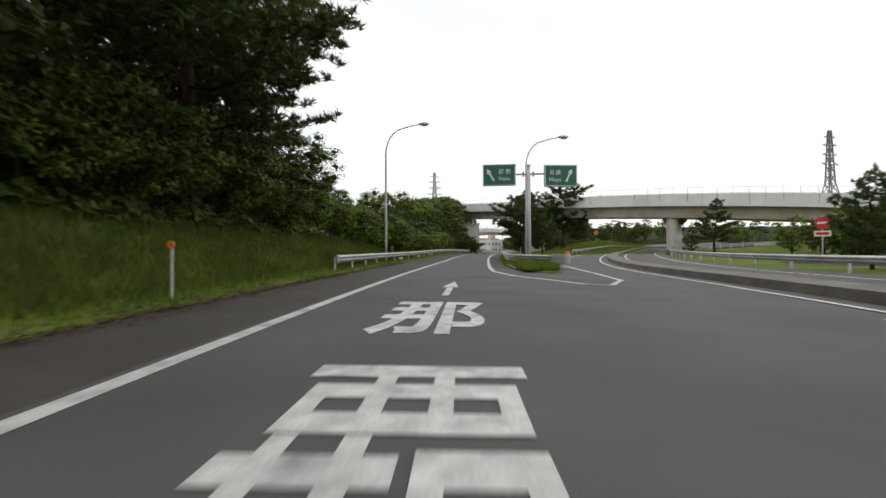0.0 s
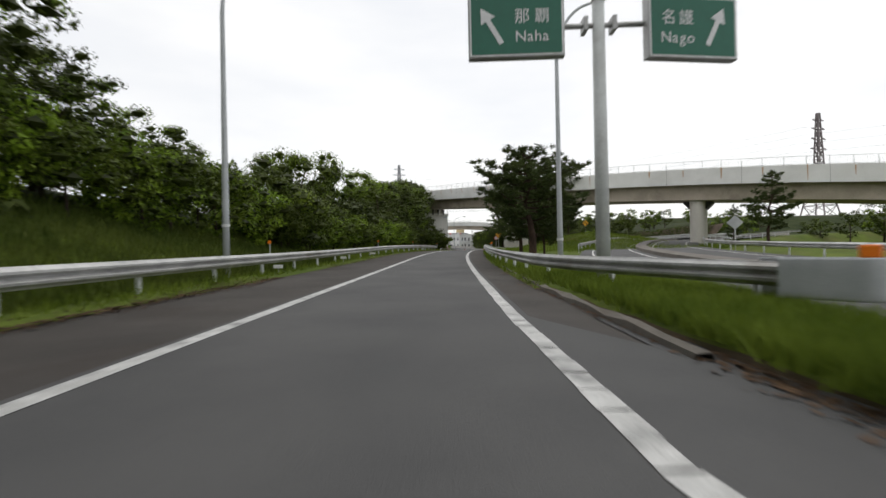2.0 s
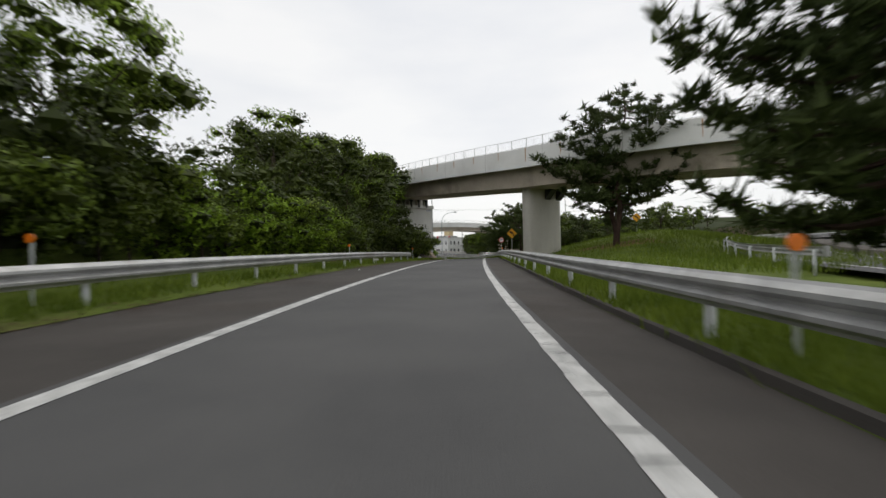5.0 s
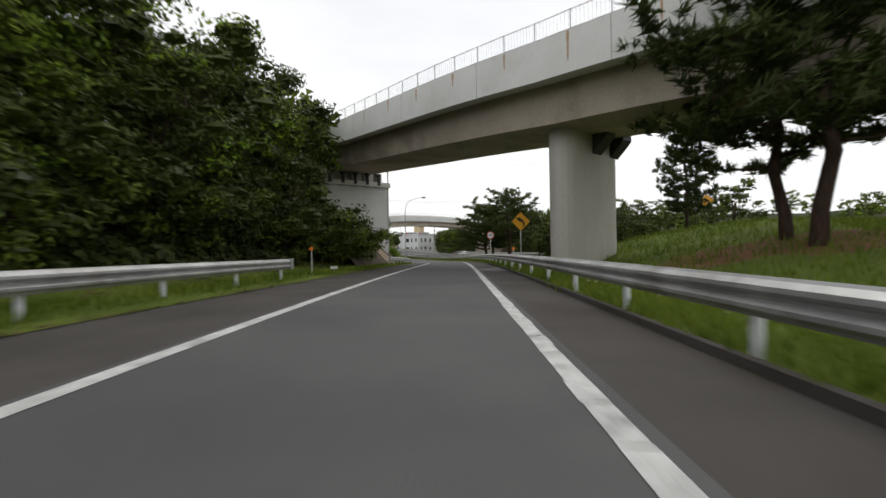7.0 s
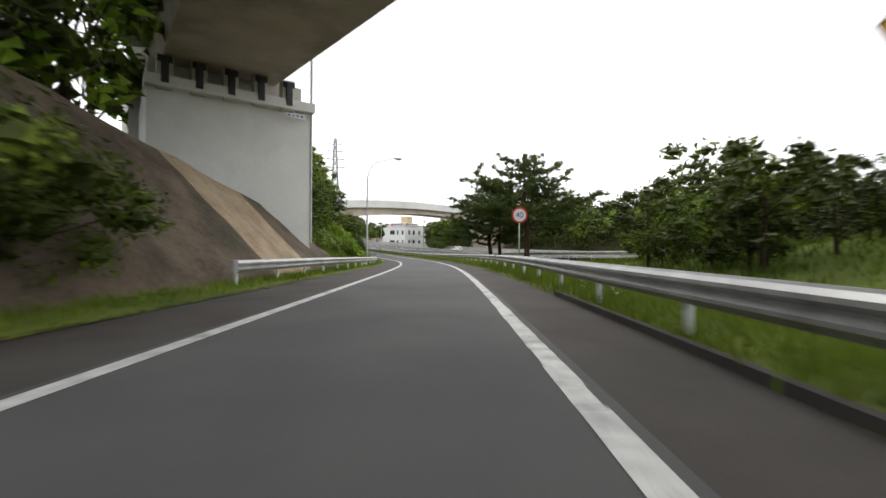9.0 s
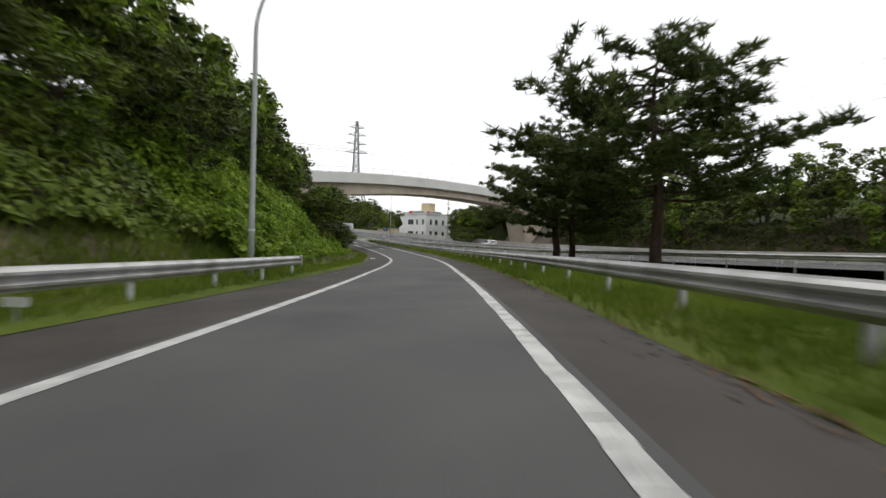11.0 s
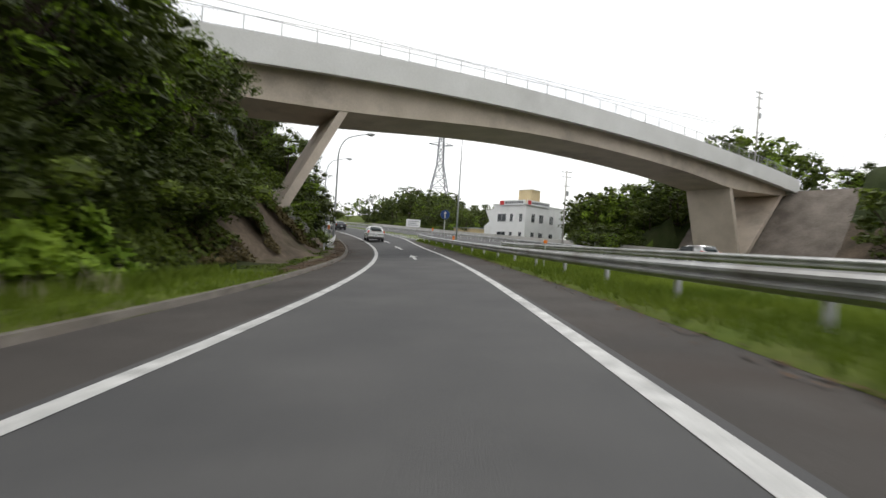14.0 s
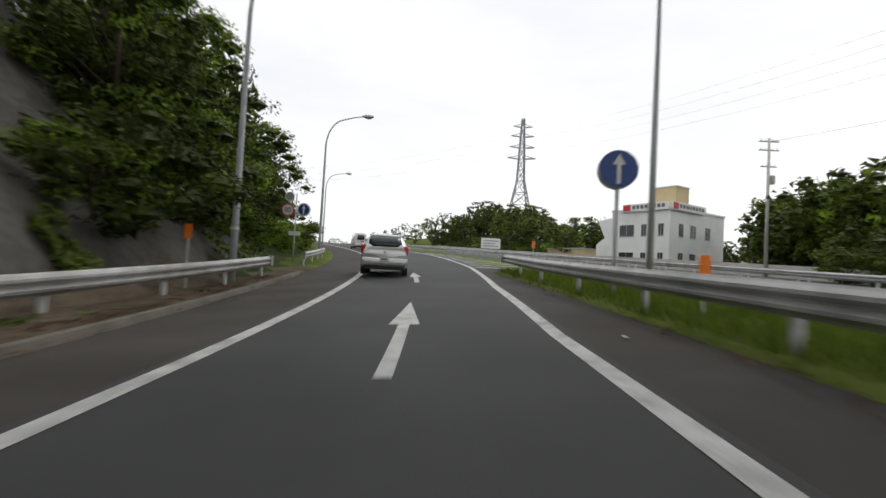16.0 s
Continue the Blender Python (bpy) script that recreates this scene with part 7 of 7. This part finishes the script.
DRY_SHRUB = surface("dry_shrub", (0.075, 0.058, 0.026), (0.16, 0.13, 0.06), 0.6, 0.8, fine=3, each=0.5, spec=0.1, through=0.2)
blanket("dry_shrubs", 193, 210, ([193, 210], [-6.6, -6.2]), ([193, 210], [-10.5, -8.5]), 20000, 0.075, 0.7, DRY_SHRUB, "brown half-dry shrubs on the rocky bank", 48, 0.75)
blanket("foot_grass", 193, 216, ([193, 216], [-5.0, -5.4]), ([193, 216], [-7.0, -7.0]), 7000, 0.05, 0.2, SHADE_TONED_GRASS, "thin dull green growth at the foot of the rock", 49, 0.5)
blanket("creepers", 78, 110, ([78, 110], [-8.6, -7.6]), ([78, 106], [-11, -10]), 14000, 0.13, 0.8, LEAF_DARK, "dark leafy undergrowth on the bank", 44)
blanket("creepers", 218, 232, ([218, 232], [-6.6, -6.6]), ([218, 225, 232], [-7.5, -14, -14]), 12000, 0.1, 0.8, LEAF, "green creepers hanging over the rock face", 45, 0.6)
blanket("creepers", -26, 30, ([-26, 30], [-8.6, -9.8]), ([-26, 30], [-14, -15]), 18000, 0.14, 0.9, LEAF_DARK, "dark leafy undergrowth below the pines", 46)

def face_creepers(u0, u1, count, cover, material, label, seed):
    """Creepers on the rock face beside the expressway."""
    r = np.random.default_rng(seed)
    cs = []
    while len(cs) < count:
        u, f = r.uniform(u0, u1), r.uniform(0.05, 1.0)
        if noise.noise(Vector((u * 0.25, f * 1.5, 4))) + 0.5 * f < cover:
            top = 4.6 + 0.8 * noise.noise(Vector((u * 0.11, 3, 1))) + 4.2 * float(step(u, 28, 44)) * (1 - float(step(u, 56, 62)))
            q = ex(u, 24.0 + 4.4 * f - r.uniform(0.1, 0.6), -0.2 + top * f + r.uniform(0, 0.3))
            if not by_overpass(q.x, q.y):
                cs.append(q)
    v, f = leaf_quads(r, np.array(cs), np.full(count, 0.35), 6, 0.15)
    return tagged(quick_mesh("creepers", v, f, material), label, "creepers", kind="stuff")


face_creepers(-60, 30, 4200, 2.0, LEAF_DARK, "dark creepers hanging over the cutting", 71)

tagged(blanket("leaf_litter", 74, 109, ([74, 109], [-7.3, -7.0]), ([74, 109], [-9.8, -9.4]), 7000, 0.06, 0.12, FALLEN, "brown fallen leaves on the bank below the trees", 47), category="leaf litter")

for k in range(12):
    p = b2(61 + (k // 2) * 2.4, (-5.0, W2 + 5.0)[k % 2], 0)
    put(BUSH[k % 3], p.x, p.y, 1.0 + 0.1 * (k % 4))
for k in range(12):
    p = b2(62 + 2.6 * k, 10.5 + 1.6 * (k % 3), 0)
    put(FAR[k % 2], p.x, p.y, 1.25 + 0.15 * (k * 5 % 4))
for k in range(8):
    p = b2(71.5 + 2.2 * k, 3.0 + 2.0 * (k % 3), 0)
    put(FAR[0], p.x, p.y, 1.0 + 0.12 * (k * 3 % 4))
for k in range(18):
    p = b2(39.5 + 1.1 * k, 12.4 + 2.2 * (k % 4), 0)
    put(BUSH[k % 3], p.x, p.y, 1.0 + 0.15 * (k % 3))

# distant woods: one object
wr = np.random.default_rng(77)
cs, rs_ = [], []
for k in range(2600):
    a, d = wr.uniform(0, math.tau), wr.uniform(60, 420) if k % 2 else wr.uniform(120, 260)
    x, y = 5 + d * math.sin(a), 190 + d * math.cos(a)
    e = float(expressway_off(x, y))
    hill = e > 28 and y > 284 and x < 120
    if -14 < e < 28 or not (hill or d > 190) or (y < 190 and x < 40) or np.min(np.hypot(BX - x, BY - y)) < 14:
        continue
    for q in range(3):
        cs.append((x + wr.normal() * 2.4, y + wr.normal() * 2.4, ground_z(x, y) + wr.uniform(0.3, 7.0)))
        rs_.append(wr.uniform(1.4, 2.6))
v, f = leaf_quads(wr, np.array(cs), np.array(rs_), 26, 0.5)
tagged(quick_mesh("distant_woods", v, f, LEAF_DARK), "distant dark green woods along the horizon", "woods", kind="stuff")

# grass blades along the verges
def grass_strip(name, s0, s1, la0, la1, count, tall, material, label, seed, lift=0.0):
    r = np.random.default_rng(seed)
    s, q = r.uniform(s0, s1, count), r.uniform(0, 1, count)
    la = la0(s) + (la1(s) - la0(s)) * q
    i = np.searchsorted(FS, s).clip(0, len(FS) - 1)
    x, y = np.interp(s, FS, FX) + np.cos(FH[i]) * la, np.interp(s, FS, FY) + np.sin(FH[i]) * la
    z = FZ[i] + np.clip(la, -7, 5) * np.tan(FB[i]) + lift
    base = np.stack([x, y, np.maximum(z, terrain(x, y)) if lift == 0 else z], 1)
    per = 3
    idx = np.repeat(np.arange(count), per)
    h = tall * r.uniform(0.5, 1.2, len(idx))[:, None]
    c = base[idx] + r.normal(size=(len(idx), 3)) * np.array([0.06, 0.06, 0.0])
    an = r.uniform(0, math.tau, len(idx))
    w = np.stack([np.cos(an), np.sin(an), 0 * an], 1) * 0.018
    bendv = r.normal(size=(len(idx), 3)) * np.array([0.35, 0.35, 0.0])
    v = np.stack([c - w - [0, 0, 0.03], c + w - [0, 0, 0.03], c + np.array([0, 0, 1]) * h + bendv * h], 1).reshape(-1, 3)
    return tagged(quick_mesh(name, v, np.arange(len(v)).reshape(-1, 3), material), label, "grass", kind="stuff")


grass_strip("verge_grass", 30, 228, lambda s: right_edge(s) + 0.1, lambda s: right_edge(s) + 3.2, 52000, 0.27, GRASS, "green verge grass under the guardrail", 5)
grass_strip("verge_grass", -15, 193, lambda s: left_edge(s) - 0.1, lambda s: left_edge(s) - 3.2, 26000, 0.2, GRASS, "green verge grass along the shoulder", 6)
grass_strip("bank_grass", -20, 45, lambda s: left_edge(s) - 0.6, lambda s: left_edge(s) - 5.5, 20000, 0.4, SHADE_TONED_GRASS, "tall bank grass, its green darkened for the trees' shade", 7)
grass_strip("bank_grass", 138, 193, lambda s: left_edge(s) - 1.6, lambda s: left_edge(s) - 4.4, 13000, 0.36, GRASS, "taller green grass at the foot of the bank", 10)
grass_strip("plume_grass", 155, 188, lambda s: left_edge(s) - 1.4, lambda s: left_edge(s) - 2.8, 420, 0.55, DRY_GRASS, "pale dry plume grass at the foot of the bank", 8)
grass_strip("island_grass", 20.8, 34, lambda s: 2.4 + 0 * s, lambda s: np.interp(s, [21, 24, 28], [3.9, 4.3, 4.8]), 8000, 0.22, GRASS, "green grass on the island", 9, 0.15)


def grass_patch(name, spots, tall, label, seed, material=GRASS):
    """Grass blades over places of the ground sheet."""
    r = np.random.default_rng(seed)
    x, y = spots
    c = np.stack([x, y, terrain(x, y)], 1)
    n = len(x)
    h = tall * r.uniform(0.5, 1.3, n)[:, None]
    an = r.uniform(0, math.tau, n)
    w = np.stack([np.cos(an), np.sin(an), 0 * an], 1) * 0.03
    v = np.stack([c - w - [0, 0, 0.1], c + w - [0, 0, 0.1], c + np.array([0, 0, 1]) * h + r.normal(size=(n, 3)) * np.array([0.35, 0.35, 0]) * h], 1).reshape(-1, 3)
    return tagged(quick_mesh(name, v, np.arange(len(v)).reshape(-1, 3), material), label, "grass", kind="stuff")


mr = np.random.default_rng(50)
mx, my = mr.uniform(5.5, 36, 36000), mr.uniform(66, 132, 36000)
keep = (near_road(mx, my)[1] > 4.6)
grass_patch("mound_grass", (mx[keep], my[keep]), 0.3, "uneven green grass over the mound", 51)
mx, my = mr.uniform(5, 18, 14000), mr.uniform(128, 190, 14000)
keep = (near_road(mx, my)[1] > 5) & (expressway_off(mx, my) < -2)
grass_patch("median_grass", (mx[keep], my[keep]), 0.3, "uneven green grass between the roads", 52)
for k in range(10):
    x, y = rng.uniform(11, 24), rng.uniform(114, 128)
    put(BUSH[1 + k % 2], x, y, rng.uniform(0.6, 0.95))
for k in range(26):
    x, y = rng.uniform(28, 46), rng.uniform(203, 229)
    if not by_overpass(x, y):
        put((NEAR[k % 3] if k % 2 else BUSH[k % 3]), x, y, rng.uniform(0.6, 0.95) * (1 if k % 2 else 1.6))


# fallen leaves and crumbs along the shoulder's edge
def litter(name, s0, s1, lat, spread, count, label, seed):
    r = np.random.default_rng(seed)
    s = r.uniform(s0, s1, count)
    la = lat(s) + r.normal(size=count) * spread * (0.75 + 0.25 * np.sin(s * 0.9 + 2 * np.sin(s * 0.37)))
    i = np.searchsorted(FS, s).clip(0, len(FS) - 1)
    x, y = np.interp(s, FS, FX) + np.cos(FH[i]) * la, np.interp(s, FS, FY) + np.sin(FH[i]) * la
    z = FZ[i] + np.clip(la, -7, 5) * np.tan(FB[i]) + 0.012 + np.clip(left_edge(s) - la, 0, 0.3) * 0.25
    c = np.stack([x, y, z], 1)
    an = r.uniform(0, math.tau, count)
    k = r.uniform(0.015, 0.06, count)[:, None]
    t = np.stack([np.cos(an), np.sin(an), r.uniform(-0.25, 0.25, count)], 1) * k
    b = np.stack([-np.sin(an), np.cos(an), r.uniform(-0.25, 0.25, count)], 1) * k * 0.6
    v = np.stack([c - t, c - b, c + t, c + b], 1).reshape(-1, 3)
    return tagged(quick_mesh(name, v, np.arange(len(v)).reshape(-1, 4), FALLEN), label, "leaf litter", kind="stuff")


litter("leaf_litter", -12, 34, lambda s: left_edge(s) + 0.15, 0.3, 9000, "rust-brown fallen leaves along the shoulder's edge", 61)
litter("leaf_litter", 192, 226, lambda s: left_edge(s) - 0.5, 0.45, 6000, "pale dry leaves strewn below the rocky bank", 66)
litter("leaf_litter", 40, 120, lambda s: left_edge(s) + 0.1, 0.2, 3000, "brown fallen leaves along the shoulder's edge", 62)
litter("leaf_litter", 20.5, 40, lambda s: right_edge(s) + np.interp(s, [20, 22.5, 26], [0.7, 0.4, 0.2]), 0.2, 2200, "brown fallen leaves at the island's edge", 63)
litter("leaf_litter", 120, 225, lambda s: right_edge(s) - 0.05, 0.22, 3000, "brown crumbs and leaves along the shoulder's edge", 64)

fr = np.random.default_rng(65)
fs = np.concatenate([fr.normal(c, 1.6, 60) for c in (72, 79, 84, 92, 112)])
fl = right_edge(fs) + fr.uniform(0.5, 2.4, len(fs))
fi = np.searchsorted(FS, fs).clip(0, len(FS) - 1)
fc = np.stack([np.interp(fs, FS, FX) + np.cos(FH[fi]) * fl, np.interp(fs, FS, FY) + np.sin(FH[fi]) * fl, FZ[fi] + fr.uniform(0.2, 0.38, len(fs))], 1)
v, f = leaf_quads(fr, fc, np.full(len(fs), 0.035), 8, 0.018)
tagged(quick_mesh("wild_flowers", v, f, FLOWER), "small white wild flowers in the verge grass", "flowers", kind="stuff")
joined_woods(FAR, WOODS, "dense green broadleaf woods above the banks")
